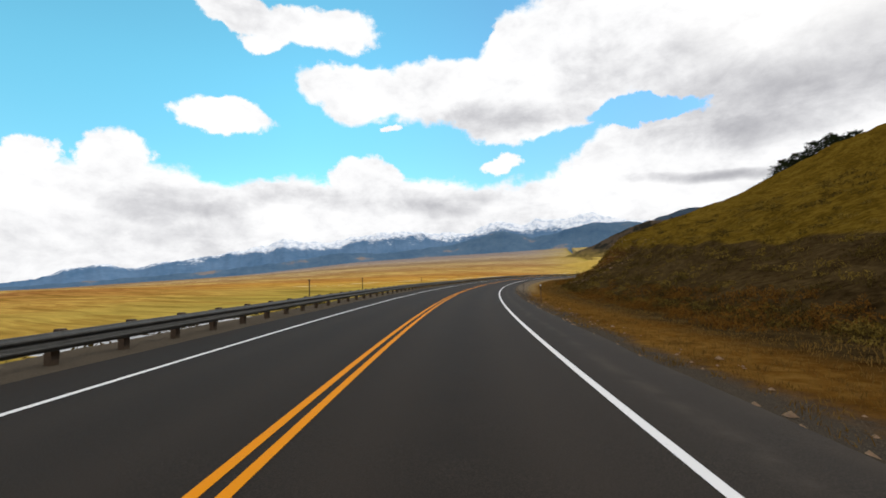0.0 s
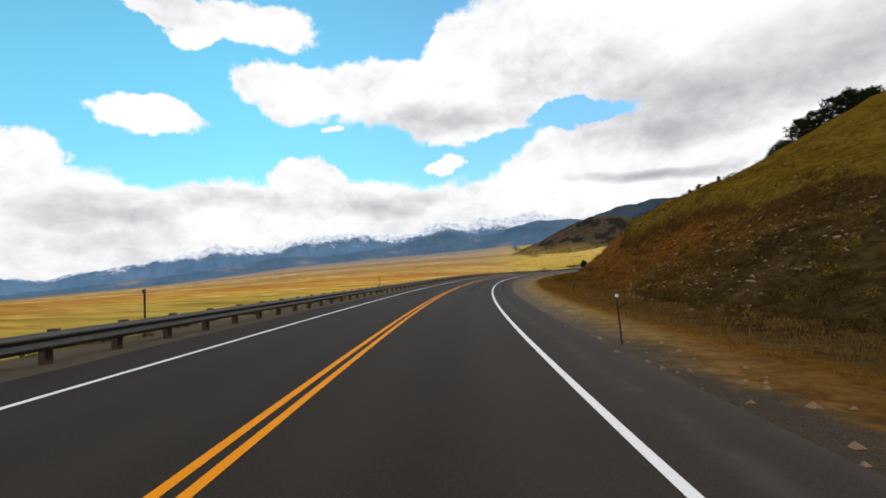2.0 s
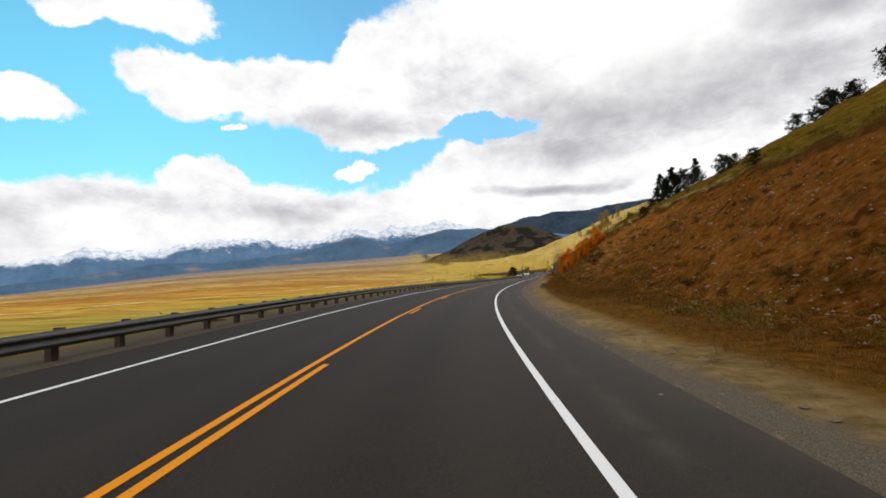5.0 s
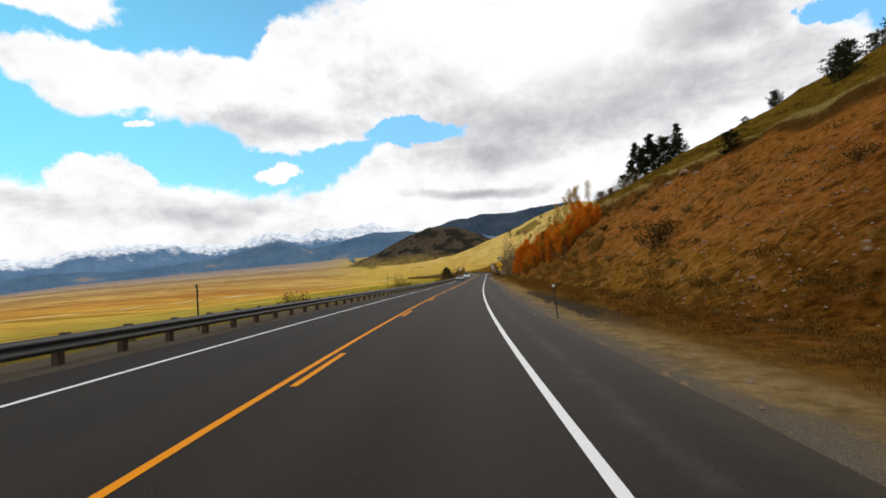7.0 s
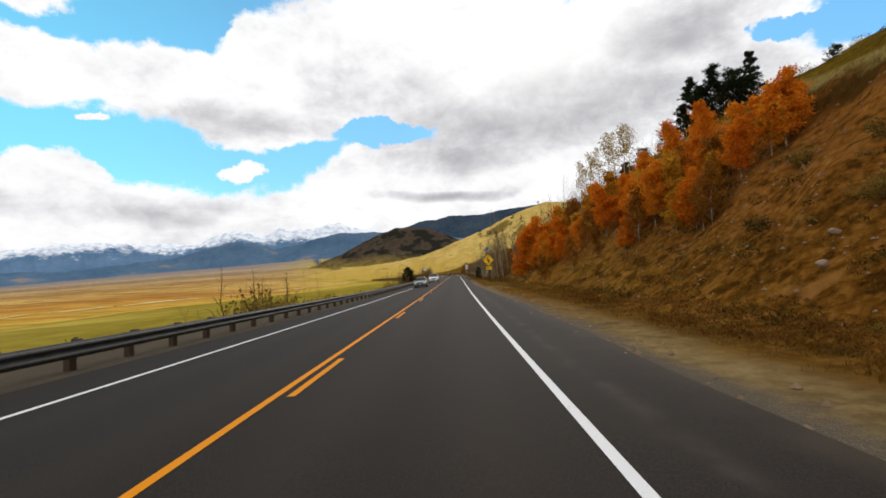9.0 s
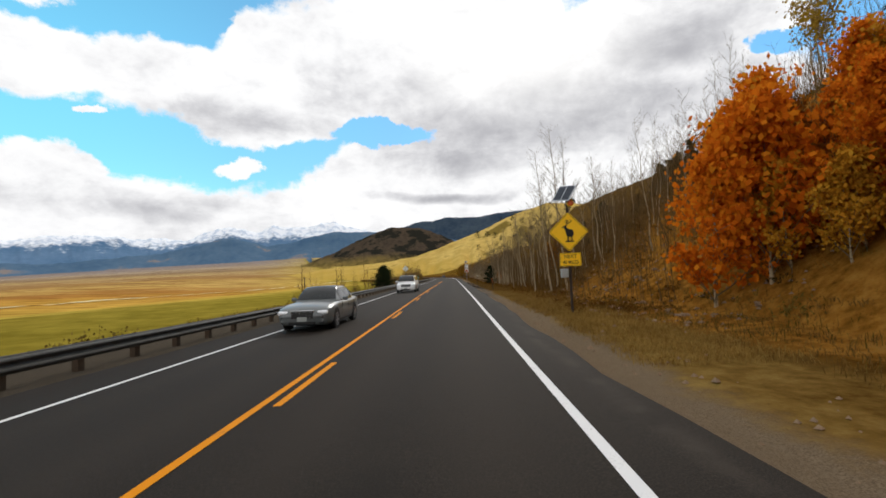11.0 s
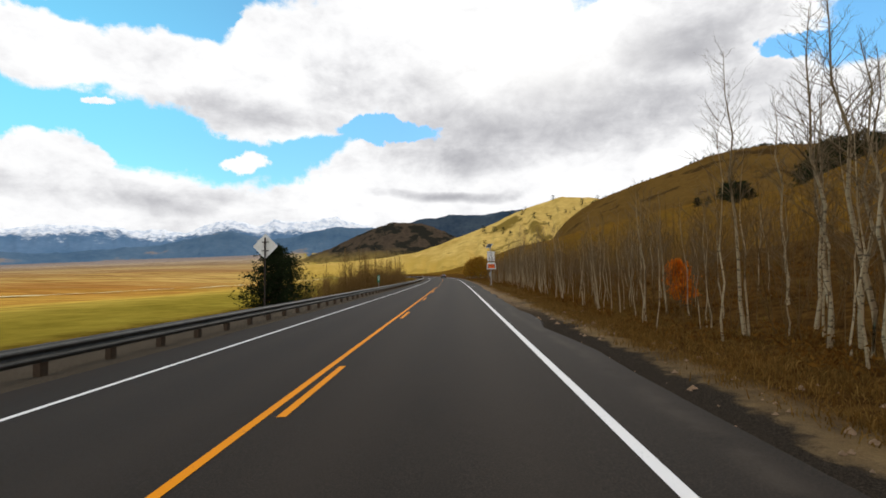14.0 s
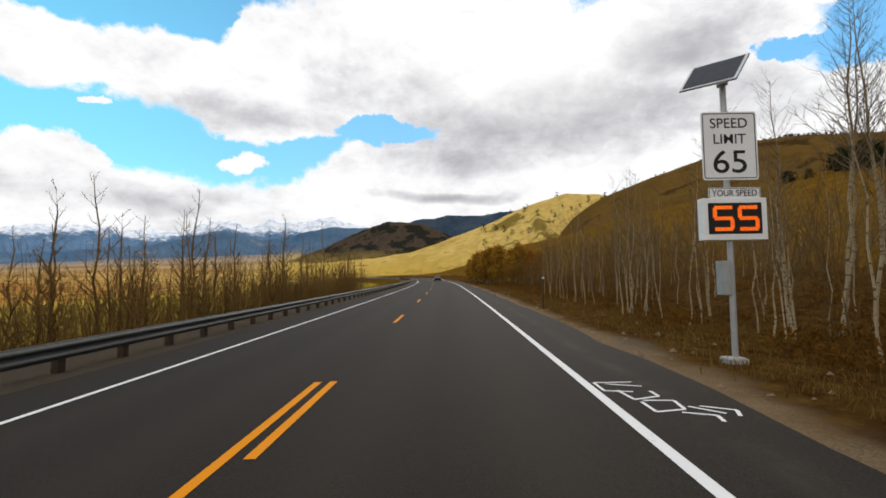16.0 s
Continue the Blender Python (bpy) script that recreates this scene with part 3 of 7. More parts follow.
def asphalt_material():
    mat = bpy.data.materials.new("asphalt")
    nt = tree_of(mat)
    p = position(nt)
    lat = attr(nt, "lateral")
    fine, mid, big = noise_node(nt, p, 60, 3, 0.7), noise_node(nt, p, 1.3, 5, 0.6), noise_node(nt, p, 0.12, 4, 0.6)
    c = ramp(nt, fine, [(0.3, (0.0108, 0.0082, 0.0061)), (0.55, (0.0234, 0.0178, 0.0135)), (0.78, (0.0499, 0.0381, 0.0289))])
    # polished wheel tracks, a darker strip between them, and stains
    tracks = None
    for centre in (1.05, 3.0, -1.0, -2.8):
        q = math_node(nt, "MULTIPLY", math_node(nt, "SUBTRACT", lat, centre), 1 / 0.42)
        g = math_node(nt, "POWER", 2.718, math_node(nt, "MULTIPLY", math_node(nt, "MULTIPLY", q, q), -1.0))
        tracks = g if tracks is None else math_node(nt, "ADD", tracks, g)
    c = mix(nt, math_node(nt, "MULTIPLY", tracks, 0.30), c, (0.0361, 0.0274, 0.0206))
    q = math_node(nt, "MULTIPLY", math_node(nt, "SUBTRACT", lat, 2.0), 1 / 0.35)
    oil = math_node(nt, "POWER", 2.718, math_node(nt, "MULTIPLY", math_node(nt, "MULTIPLY", q, q), -1.0))
    c = mix(nt, math_node(nt, "MULTIPLY", math_node(nt, "MULTIPLY", oil, smooth(nt, mid, 0.2, 0.8)), 0.4), c, (0.0095, 0.0079, 0.0067))
    c = mix(nt, math_node(nt, "MULTIPLY", smooth(nt, big, 0.3, 0.8), 0.18), c, (0.0378, 0.0288, 0.0216))
    dust = math_node(nt, "MULTIPLY", smooth(nt, math_node(nt, "ADD", lat, math_node(nt, "MULTIPLY", mid, 1.3)), 5.9, 6.9), 0.5)
    c = mix(nt, dust, c, (0.0645, 0.0462, 0.0311))
    # a pale line of grit along the shoulder
    q = math_node(nt, "MULTIPLY", math_node(nt, "SUBTRACT", math_node(nt, "ADD", lat, math_node(nt, "MULTIPLY", big, 0.8)), 5.15), 1 / 0.16)
    grit = math_node(nt, "POWER", 2.718, math_node(nt, "MULTIPLY", math_node(nt, "MULTIPLY", q, q), -1.0))
    c = mix(nt, math_node(nt, "MULTIPLY", math_node(nt, "MULTIPLY", grit, smooth(nt, mid, 0.35, 0.65)), 0.45), c, (0.062, 0.049, 0.037))
    surface(nt, c, 0.82, 0, fine, 0.005, 0.6, 0.085)
    return mat


def paint_material(name, color):
    mat = bpy.data.materials.new(name)
    nt = tree_of(mat)
    p = position(nt)
    fine, mid = noise_node(nt, p, 45, 4, 0.7), noise_node(nt, p, 2.5, 4, 0.6)
    worn = math_node(nt, "ADD", math_node(nt, "MULTIPLY", fine, 0.6), math_node(nt, "MULTIPLY", mid, 0.4))
    c = mix(nt, smooth(nt, worn, 0.56, 0.70, 0.0, 0.75), color, (0.075, 0.068, 0.06))
    c = mix(nt, 0.4, c, mix(nt, mid, (0.75, 0.75, 0.75), (1.15, 1.15, 1.15)), "MULTIPLY")
    surface(nt, c, 0.75, 0, fine, 0.004, 0.7, 0.08)
    return mat


M_GROUND, M_ASPHALT = ground_material(), asphalt_material()
M_WHITE_LINE, M_YELLOW_LINE = paint_material("white_road_paint", (0.70, 0.68, 0.67)), paint_material("yellow_road_paint", (0.68, 0.238, 0.002))


def sheet(name, ss, ds, zf, mat):
    """A grid over along x lateral, with both kept as attributes of its points."""
    S, D = np.meshgrid(ss, ds, indexing="ij")
    X, Y = road_xy(S, D)
    Z = zf(S, D)
    v = np.stack([X, Y, Z], -1).reshape(-1, 3)
    n, m = len(ss), len(ds)
    i = (np.arange(n - 1)[:, None] * m + np.arange(m - 1)[None]).ravel()
    f = np.stack([i, i + 1, i + m + 1, i + m], 1)[:, ::-1]
    me = bpy.data.meshes.new(name)
    me.from_pydata(v.tolist(), [], f[:, ::-1].tolist())
    me.materials.append(mat)
    for key, val in (("lateral", D), ("along", S), ("lip", D - cut_top(S))):
        a = me.attributes.new(key, "FLOAT", "POINT")
        a.data.foreach_set("value", val.ravel().astype(np.float32))
    me.polygons.foreach_set("use_smooth", [True] * len(me.polygons))
    me.update()
    return new(name, me)


# ---------------------------------------------------------------- ground and road
def grow(start, step, rate, end):
    out = [start]
    while abs(out[-1]) < abs(end):
        out.append(out[-1] + step)
        step *= rate
    return out


S_NEAR = np.concatenate([np.arange(-440, -345, 1.5), np.arange(-345, -85, 0.7), np.arange(-85, 150, 1.5)])
S_ALL = np.concatenate([np.array(grow(-442, -3, 1.18, -2400))[::-1], S_NEAR, np.array(grow(150, 2.0, 1.06, 4900))])
D_RIGHT = np.concatenate([np.arange(4.6, 36, 0.5), np.arange(36, 70, 1.7), np.arange(70, 160, 4.0), np.array(grow(160, 8, 1.22, 3000))])
D_LEFT = -np.concatenate([np.arange(4.6, 13, 0.7), np.arange(13, 32, 1.4), np.array(grow(32, 2.0, 1.075, 4700))])
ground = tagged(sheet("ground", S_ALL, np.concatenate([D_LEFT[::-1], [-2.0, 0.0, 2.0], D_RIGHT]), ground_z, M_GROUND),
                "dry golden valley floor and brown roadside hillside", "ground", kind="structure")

S_ROAD = np.arange(-440, 700, 2.0)


def strip(name, s0, s1, d0, d1, lift, mat, step=2.0, parent=None):
    ss = np.linspace(s0, s1, max(2, int(round((s1 - s0) / step)) + 1))
    ob = sheet(name, ss, np.array([d0, d1]), lambda S, D: road_z(S, D) + lift, mat)
    if parent is not None:
        ob.parent = parent
    return ob


def build_road():
    rel = np.array([-5.15, -3.6, -1.8, 0.0, 1.8, 3.6, 4.4, 1.0])
    S, D = np.meshgrid(S_ROAD, rel, indexing="ij")
    edge = asphalt_right(S[:, 0]) + np.interp(S[:, 0], [-120, -60], [0.10, 0.17]) * fnoise(S[:, 0], 0 * S[:, 0], 6, 3, 9)
    D[:, -1] = edge
    D[:, 0] += 0.08 * fnoise(S[:, 0], 3 + 0 * S[:, 0], 5, 3, 10)
    low = np.stack([D[:, -1] + 0.12, D[:, 0] - 0.12], 1)
    Dall = np.concatenate([low[:, 1:2], D, low[:, 0:1]], 1)
    Sall = np.repeat(S_ROAD[:, None], Dall.shape[1], 1)
    X, Y = road_xy(Sall, Dall)
    Z = road_z(Sall, Dall)
    Z[:, 0] -= 0.12
    Z[:, -1] -= 0.12
    n, m = Dall.shape
    i = (np.arange(n - 1)[:, None] * m + np.arange(m - 1)[None]).ravel()
    f = np.stack([i, i + 1, i + m + 1, i + m], 1)
    me = bpy.data.meshes.new("road")
    me.from_pydata(np.stack([X, Y, Z], -1).reshape(-1, 3).tolist(), [], f.tolist())
    me.materials.append(M_ASPHALT)
    for key, val in (("lateral", Dall), ("along", Sall)):
        a = me.attributes.new(key, "FLOAT", "POINT")
        a.data.foreach_set("value", val.ravel().astype(np.float32))
    me.update()
    return tagged(new("road", me), "dark grey asphalt two-lane highway with worn tracks", "road", kind="structure")


road = build_road()
tagged(strip("edge_line_right", -440, 700, WR - 0.063, WR + 0.063, 0.006, M_WHITE_LINE), "white painted edge line on asphalt", "road marking", kind="structure")
tagged(strip("edge_line_left", -440, 700, -WL - 0.058, -WL + 0.058, 0.006, M_WHITE_LINE), "white painted edge line on asphalt", "road marking", kind="structure")
SOLID_END, DOUBLE_FROM = 7.3, -262.0
tagged(strip("centre_line_solid", -440, SOLID_END, -0.06, 0.06, 0.006, M_YELLOW_LINE), "solid yellow painted centre line", "road marking", kind="structure")
tagged(strip("centre_line_solid_right", -440, DOUBLE_FROM, 0.19, 0.31, 0.006, M_YELLOW_LINE), "solid yellow painted centre line", "road marking", kind="structure")


# ---------------------------------------------------------------- tyre marks
M_TAR = simple("tyre_mark", (0.0205, 0.0168, 0.0140), 1.0, 0, 0.3, 2.0, 0, 0.0)
for seam_from, seam_to, seam_d, seam_w in ((-303, -268, 1.95, 0.055), (-302, -272, 4.9, 0.05)):
    tagged(strip("tyre_mark", seam_from, seam_to, seam_d - seam_w, seam_d + seam_w, 0.004, M_TAR), "faint dark tyre mark along the asphalt", "road marking", kind="structure")


# ---------------------------------------------------------------- pond and track in the valley
def pond():
    mat = bpy.data.materials.new("pond_water")
    nt = tree_of(mat)
    n = noise_node(nt, position(nt), 0.8, 3)
    surface(nt, (0.030, 0.038, 0.036), 0.08, 0, n, 0.03, 0.3, 0.5)
    level = float(ground_z(-303.0, -66.0)) + 0.75
    vs = []
    for k in range(48):
        a = 2 * math.pi * k / 48
        x, y = road_xy(-303 + 42 * math.cos(a), -66 + 13.5 * math.sin(a))
        vs.append((float(x), float(y), level))
    tagged(mesh_object("pond", vs, [tuple(range(48))], mat), "pale still pond below the road bank", "pond", kind="structure")


def dirt_track():
    mat = simple("pale_dirt", (0.74, 0.60, 0.30), 0.95, 0, 0.2, 0.05)
    ss = np.arange(-120, 566, 10.0)
    dd = np.interp(ss, [-120, 44, 132, 220, 398, 530, 586], [-252, -214, -199, -175, -115, -37, -8])
    vs, fs = [], []
    for i, (s, d) in enumerate(zip(ss, dd)):
        for o in (-2.3, 2.3):
            x, y = road_xy(s, d + o)
            vs.append((float(x), float(y), float(ground_z(s, d + o)) + 0.35))
        if i:
            fs.append((2 * i - 2, 2 * i - 1, 2 * i + 1, 2 * i))
    tagged(mesh_object("dirt_track", vs, fs, mat), "pale dirt track across the golden valley", "track", kind="structure")


pond()
dirt_track()
# ---------------------------------------------------------------- ranges and far hills
EYE0 = np.array([0.0, -190.0, 1.7])


def range_material(name, low, mid, snow_from=None, snow=(0.80, 0.82, 0.86), scale=0.004, trees=None, relief=0.7, foot=None):
    mat = bpy.data.materials.new(name)
    nt = tree_of(mat)
    p = position(nt)
    n1, n2 = noise_node(nt, p, scale, 6, 0.62), noise_node(nt, p, scale * 7, 5, 0.65)
    f = math_node(nt, "ADD", math_node(nt, "MULTIPLY", n1, 0.65), math_node(nt, "MULTIPLY", n2, 0.35))
    c = ramp(nt, f, [(0.33, low), (0.62, mid)])
    if trees:
        c = mix(nt, smooth(nt, n1, *trees[1]), c, trees[0])
    if foot:
        k = math_node(nt, "ADD", attr(nt, "rise"), math_node(nt, "MULTIPLY", math_node(nt, "SUBTRACT", n1, 0.5), 0.35))
        c = mix(nt, smooth(nt, k, foot[1], foot[2], 1.0, 0.0), c, foot[0])
    if snow_from:
        n3 = noise_node(nt, p, scale * 5, 5, 0.6)
        k = math_node(nt, "ADD", attr(nt, "near_crest"), math_node(nt, "MULTIPLY", math_node(nt, "SUBTRACT", n2, 0.5), 0.30))
        k = math_node(nt, "ADD", k, math_node(nt, "MULTIPLY", math_node(nt, "SUBTRACT", n1, 0.5), 0.80))
        # slate-blue patches in the snow, bare rock and shade put into its colour
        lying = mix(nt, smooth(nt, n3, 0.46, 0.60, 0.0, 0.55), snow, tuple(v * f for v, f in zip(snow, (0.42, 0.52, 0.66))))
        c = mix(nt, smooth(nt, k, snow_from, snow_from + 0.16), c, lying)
    surface(nt, c, 0.95, 0, n2, 6.0 * 0.004 / scale * 0.5, relief, 0.0)
    return mat


def far_range(name, dist, az, el, depth, foot_el, mat, step=0.2, jag=0.0, spur=0.25, back=0.6, rows=22, seed=0, label="", category="mountain", foot_low=-70.0):
    """A long hill with a real slope: its foot lies nearer by depth, its crest follows the heights given, its back falls away."""
    a = np.arange(min(az), max(az), step)
    order = np.argsort(az)
    e = np.interp(a, np.array(az)[order], np.array(el)[order])
    rng = np.random.RandomState(seed)
    for f_, w_ in ((0.9, 0.55), (2.1, 0.3), (4.4, 0.15)):
        e = e + jag * w_ * (1 - 2 * abs(np.sin(a * f_ + rng.uniform(0, 6.28) + 0.8 * np.sin(a * f_ * 0.37))))
    crest = dist * np.tan(np.radians(e)) + EYE0[2]
    fe = np.interp(a, np.array([p[0] for p in foot_el]), np.array([p[1] for p in foot_el]))
    base = (dist - depth) * np.tan(np.radians(fe)) + EYE0[2] + foot_low
    us = np.concatenate([np.linspace(0, 1, rows), 1 + np.linspace(0.15, 1, 6) * back])
    A, U = np.meshgrid(a, us, indexing="ij")
    F = np.minimum(U, 1)
    r1 = lumps(A * 0.75 + 1.3 * F + 40, F * 1.6 + 3, 1.0, seed)
    r2 = lumps(A * 1.9 - 2.2 * F + 80, F * 3.8 + 5, 1.0, seed + 1)
    r3 = lumps(A * 2.9 + 3.0 * F + 90, F * 6.0 + 7, 1.0, seed + 2)
    wave = 0.55 * (1 - 2 * abs(r1)) + 0.30 * (1 - 2 * abs(r2)) + 0.15 * (1 - 2 * abs(r3))
    lift = F ** 1.25 * (1 - spur * (1 - F) * 2.2 * (0.5 + 0.5 * wave))
    H = base[:, None] + (crest - base)[:, None] * np.where(U <= 1, lift, 1 - (U - 1) / back * 0.9)
    D = dist - depth + depth * U
    X, Y = EYE0[0] - D * np.sin(np.radians(A)), EYE0[1] + D * np.cos(np.radians(A))
    n, m = A.shape
    i = (np.arange(n - 1)[:, None] * m + np.arange(m - 1)[None]).ravel()
    f = np.stack([i, i + 1, i + m + 1, i + m], 1)
    me = bpy.data.meshes.new(name)
    me.from_pydata(np.stack([X, Y, H], -1).reshape(-1, 3).tolist(), [], f.tolist())
    me.materials.append(mat)
    at = me.attributes.new("rise", "FLOAT", "POINT")
    top = np.max(crest)
    at.data.foreach_set("value", ((H - base.min()) / (top - base.min())).ravel().astype(np.float32))
    at = me.attributes.new("near_crest", "FLOAT", "POINT")
    at.data.foreach_set("value", ((H - base[:, None]) / (crest - base)[:, None] - 0.35 * (1 - (crest - EYE0[2]) / (top - EYE0[2]))[:, None]).ravel().astype(np.float32))
    me.polygons.foreach_set("use_smooth", [True] * len(me.polygons))
    me.update()
    return tagged(new(name, me), label, category, kind="structure")


PLAIN_EDGE = [(-30, 2.0), (5, 3.0), (16, 3.0), (30, 2.3), (44, 1.5), (57, -0.2), (76, -1.6), (110, -2.4)]
# the blue of these three is aerial haze, put into their base colours
M_SNOW = range_material("hazy_snowy_range", (0.075, 0.150, 0.255), (0.135, 0.22, 0.335), 0.60, (0.88, 0.90, 0.94), relief=0.4)
M_BLUE = range_material("hazy_forested_range", (0.055, 0.110, 0.185), (0.105, 0.165, 0.235), None, trees=((0.24, 0.20, 0.18), (0.58, 0.68)), relief=0.4)
M_RBLUE = range_material("hazy_forested_mountain", (0.018, 0.036, 0.066), (0.060, 0.082, 0.105), 1.0, (0.62, 0.66, 0.72), relief=0.5)
M_DARKHILL = range_material("dark_wooded_hill", (0.036, 0.028, 0.022), (0.110, 0.078, 0.050), None, scale=0.02, trees=((0.022, 0.021, 0.016), (0.46, 0.56)), relief=0.3, foot=((0.24, 0.165, 0.045), 0.20, 0.50))
# sunlight is put into the bright gold; darker blotches are bushes and painted shading
M_GOLDHILL = range_material("golden_hill", (0.33, 0.215, 0.045), (0.68, 0.47, 0.145), None, scale=0.012, trees=((0.20, 0.135, 0.030), (0.54, 0.63)), relief=0.12, foot=((0.46, 0.30, 0.060), 0.15, 0.40))
M_BROWNHILL = range_material("brown_hill_grass", (0.080, 0.042, 0.010), (0.140, 0.080, 0.021), None, scale=0.020, trees=((0.046, 0.026, 0.009), (0.54, 0.64)), relief=0.35)
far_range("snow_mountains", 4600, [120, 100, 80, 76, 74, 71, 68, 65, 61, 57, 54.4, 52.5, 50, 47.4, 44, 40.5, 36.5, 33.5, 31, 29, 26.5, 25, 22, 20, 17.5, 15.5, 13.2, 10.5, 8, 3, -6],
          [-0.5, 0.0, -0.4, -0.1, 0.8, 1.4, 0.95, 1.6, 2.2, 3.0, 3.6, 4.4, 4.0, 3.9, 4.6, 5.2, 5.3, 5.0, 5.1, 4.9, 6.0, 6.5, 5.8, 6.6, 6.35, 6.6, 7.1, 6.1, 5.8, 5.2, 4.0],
          900, PLAIN_EDGE, M_SNOW, 0.12, 0.14, 0.20, 0.5, 26, 3, "distant mountain range tinted haze blue with fresh snow on its peaks")
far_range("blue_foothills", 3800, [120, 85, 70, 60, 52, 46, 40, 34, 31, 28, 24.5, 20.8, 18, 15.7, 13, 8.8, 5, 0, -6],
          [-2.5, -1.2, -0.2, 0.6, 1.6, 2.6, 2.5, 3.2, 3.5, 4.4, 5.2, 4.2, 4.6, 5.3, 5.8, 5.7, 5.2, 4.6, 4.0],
          650, PLAIN_EDGE, M_BLUE, 0.15, 0.09, 0.2, 0.5, 22, 5, "forested foothills tinted haze blue below the snowy range")
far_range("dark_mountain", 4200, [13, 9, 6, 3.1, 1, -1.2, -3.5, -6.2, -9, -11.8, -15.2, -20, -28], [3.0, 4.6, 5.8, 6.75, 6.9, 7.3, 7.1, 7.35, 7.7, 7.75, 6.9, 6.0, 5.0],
          700, [(-30, 2), (20, 2.4)], M_RBLUE, 0.15, 0.10, 0.3, 0.5, 22, 7, "forested mountain tinted dark haze blue with a dusting of snow on its crest")
far_range("wooded_hill", 1700, [19.5, 17.5, 14.7, 12.5, 10.2, 8.3, 6, 4, 1.7, 0, -1.9, -5, -9], [0.6, 1.5, 2.5, 3.4, 4.5, 5.4, 6.05, 6.05, 5.7, 4.9, 4.1, 3.0, 2.0],
          420, [(-30, 1.3), (20, 1.3)], M_DARKHILL, 0.12, 0.10, 0.3, 0.6, 22, 9, "dark rounded hill with scattered trees", "hill", -40)
GOLD_HILL = far_range("golden_hills", 950, [26, 20, 16, 13, 9, 6, 3, 0.5, -1.9, -4.5, -6.9, -9.5, -12.5, -15.3, -20, -26, -34], [-0.3, 0.3, 0.85, 1.3, 1.6, 1.9, 2.4, 3.2, 4.1, 5.0, 6.1, 7.1, 7.9, 7.7, 6.6, 5.6, 5.0],
          520, [(-40, -0.2), (30, -0.2)], M_GOLDHILL, 0.2, 0.05, 0.35, 0.5, 26, 11, "sunlit golden grass hillside", "hill", -25)
BROWN_AZ = [-8.5, -11.0, -12.5, -13.9, -15.3, -18.0, -20.5, -23.0, -25.4, -27.6, -29.7, -31.7, -33.5, -35.3, -37.3, -42, -52]
BROWN_EL = [0.6, 3.4, 5.12, 6.19, 7.01, 8.0, 8.83, 9.55, 10.42, 10.78, 10.82, 10.65, 10.39, 10.21, 10.06, 9.6, 8.5]
far_range("brown_hill", 800, BROWN_AZ, BROWN_EL, 520, [(-60, 0.6), (0, 0.6)], M_BROWNHILL, 0.15, 0.02, 0.12, 0.5, 40, 13, "brown dry grass hill behind the aspen grove", "hill", -6)
# ---------------------------------------------------------------- dashes of the centre line
def dash(s0, s1, d, name="centre_dash"):
    tagged(strip(name, s0, s1, d - 0.06, d + 0.06, 0.006, M_YELLOW_LINE, 1.0), "yellow painted centre line dash", "road marking", kind="structure")


def lane_dashes():
    first = 5.1 - 12.19 * 22
    for k in range(22):
        s0 = first + 12.19 * k
        if s0 > DOUBLE_FROM - 1:
            dash(s0, s0 + 3.05, 0.25)
    dash(4.25, 7.3, 0.25)
    s = 16.3
    while s < 240:
        dash(s, s + 3.05, 0.12)
        s += 12.19


lane_dashes()

# ---------------------------------------------------------------- materials of made things
M_STEEL = simple("galvanised_steel", (0.062, 0.060, 0.055), 0.62, 0.3, 0.3, 3.0, 0.001)
M_POLE = simple("galvanised_pole", (0.42, 0.41, 0.39), 0.5, 0.4, 0.15, 6.0, 0.001)
M_POST = simple("weathered_timber", (0.066, 0.043, 0.026), 0.9, 0, 0.4, 9.0, 0.004)
M_DARKMETAL = simple("rusty_brown_metal", (0.045, 0.032, 0.025), 0.8, 0.2, 0.4, 12.0)
M_REFLECT = simple("reflector_white", (0.75, 0.74, 0.70), 0.3, 0, 0.1, 20.0)
M_ORANGE_REFLECT = simple("reflector_orange", (0.65, 0.13, 0.02), 0.35, 0, 0.15, 20.0)
M_SIGN_YELLOW = simple("sign_sheeting_yellow", (0.92, 0.54, 0.008), 0.5, 0, 0.06, 3.0)
M_SIGN_WHITE = simple("sign_sheeting_white", (0.84, 0.83, 0.80), 0.5, 0, 0.06, 3.0)
M_SIGN_BLACK = simple("sign_ink_black", (0.012, 0.011, 0.010), 0.6, 0, 0.2, 5.0)
M_SIGN_BACK = simple("bare_aluminium", (0.72, 0.73, 0.70), 0.5, 0.3, 0.12, 4.0)
M_SIGN_GREEN = simple("sign_sheeting_green", (0.01, 0.16, 0.075), 0.5, 0, 0.1, 5.0)
M_PANEL = simple("solar_cells", (0.040, 0.043, 0.054), 0.5, 0.0, 0.3, 10.0, 0, 0.2)
M_FRAME = simple("aluminium_frame", (0.55, 0.56, 0.57), 0.4, 0.6, 0.1, 8.0)
M_CABINET = simple("grey_cabinet_paint", (0.34, 0.35, 0.33), 0.6, 0.1, 0.15, 5.0)
M_AMBER = simple("amber_lens", (0.85, 0.14, 0.010), 0.2, 0, 0.15, 30.0, 0, 0.5)
M_BLACK = simple("black_plastic", (0.012, 0.012, 0.012), 0.6, 0, 0.3, 9.0)
M_CONCRETE = simple("concrete", (0.34, 0.31, 0.27), 0.9, 0, 0.25, 7.0, 0.004)


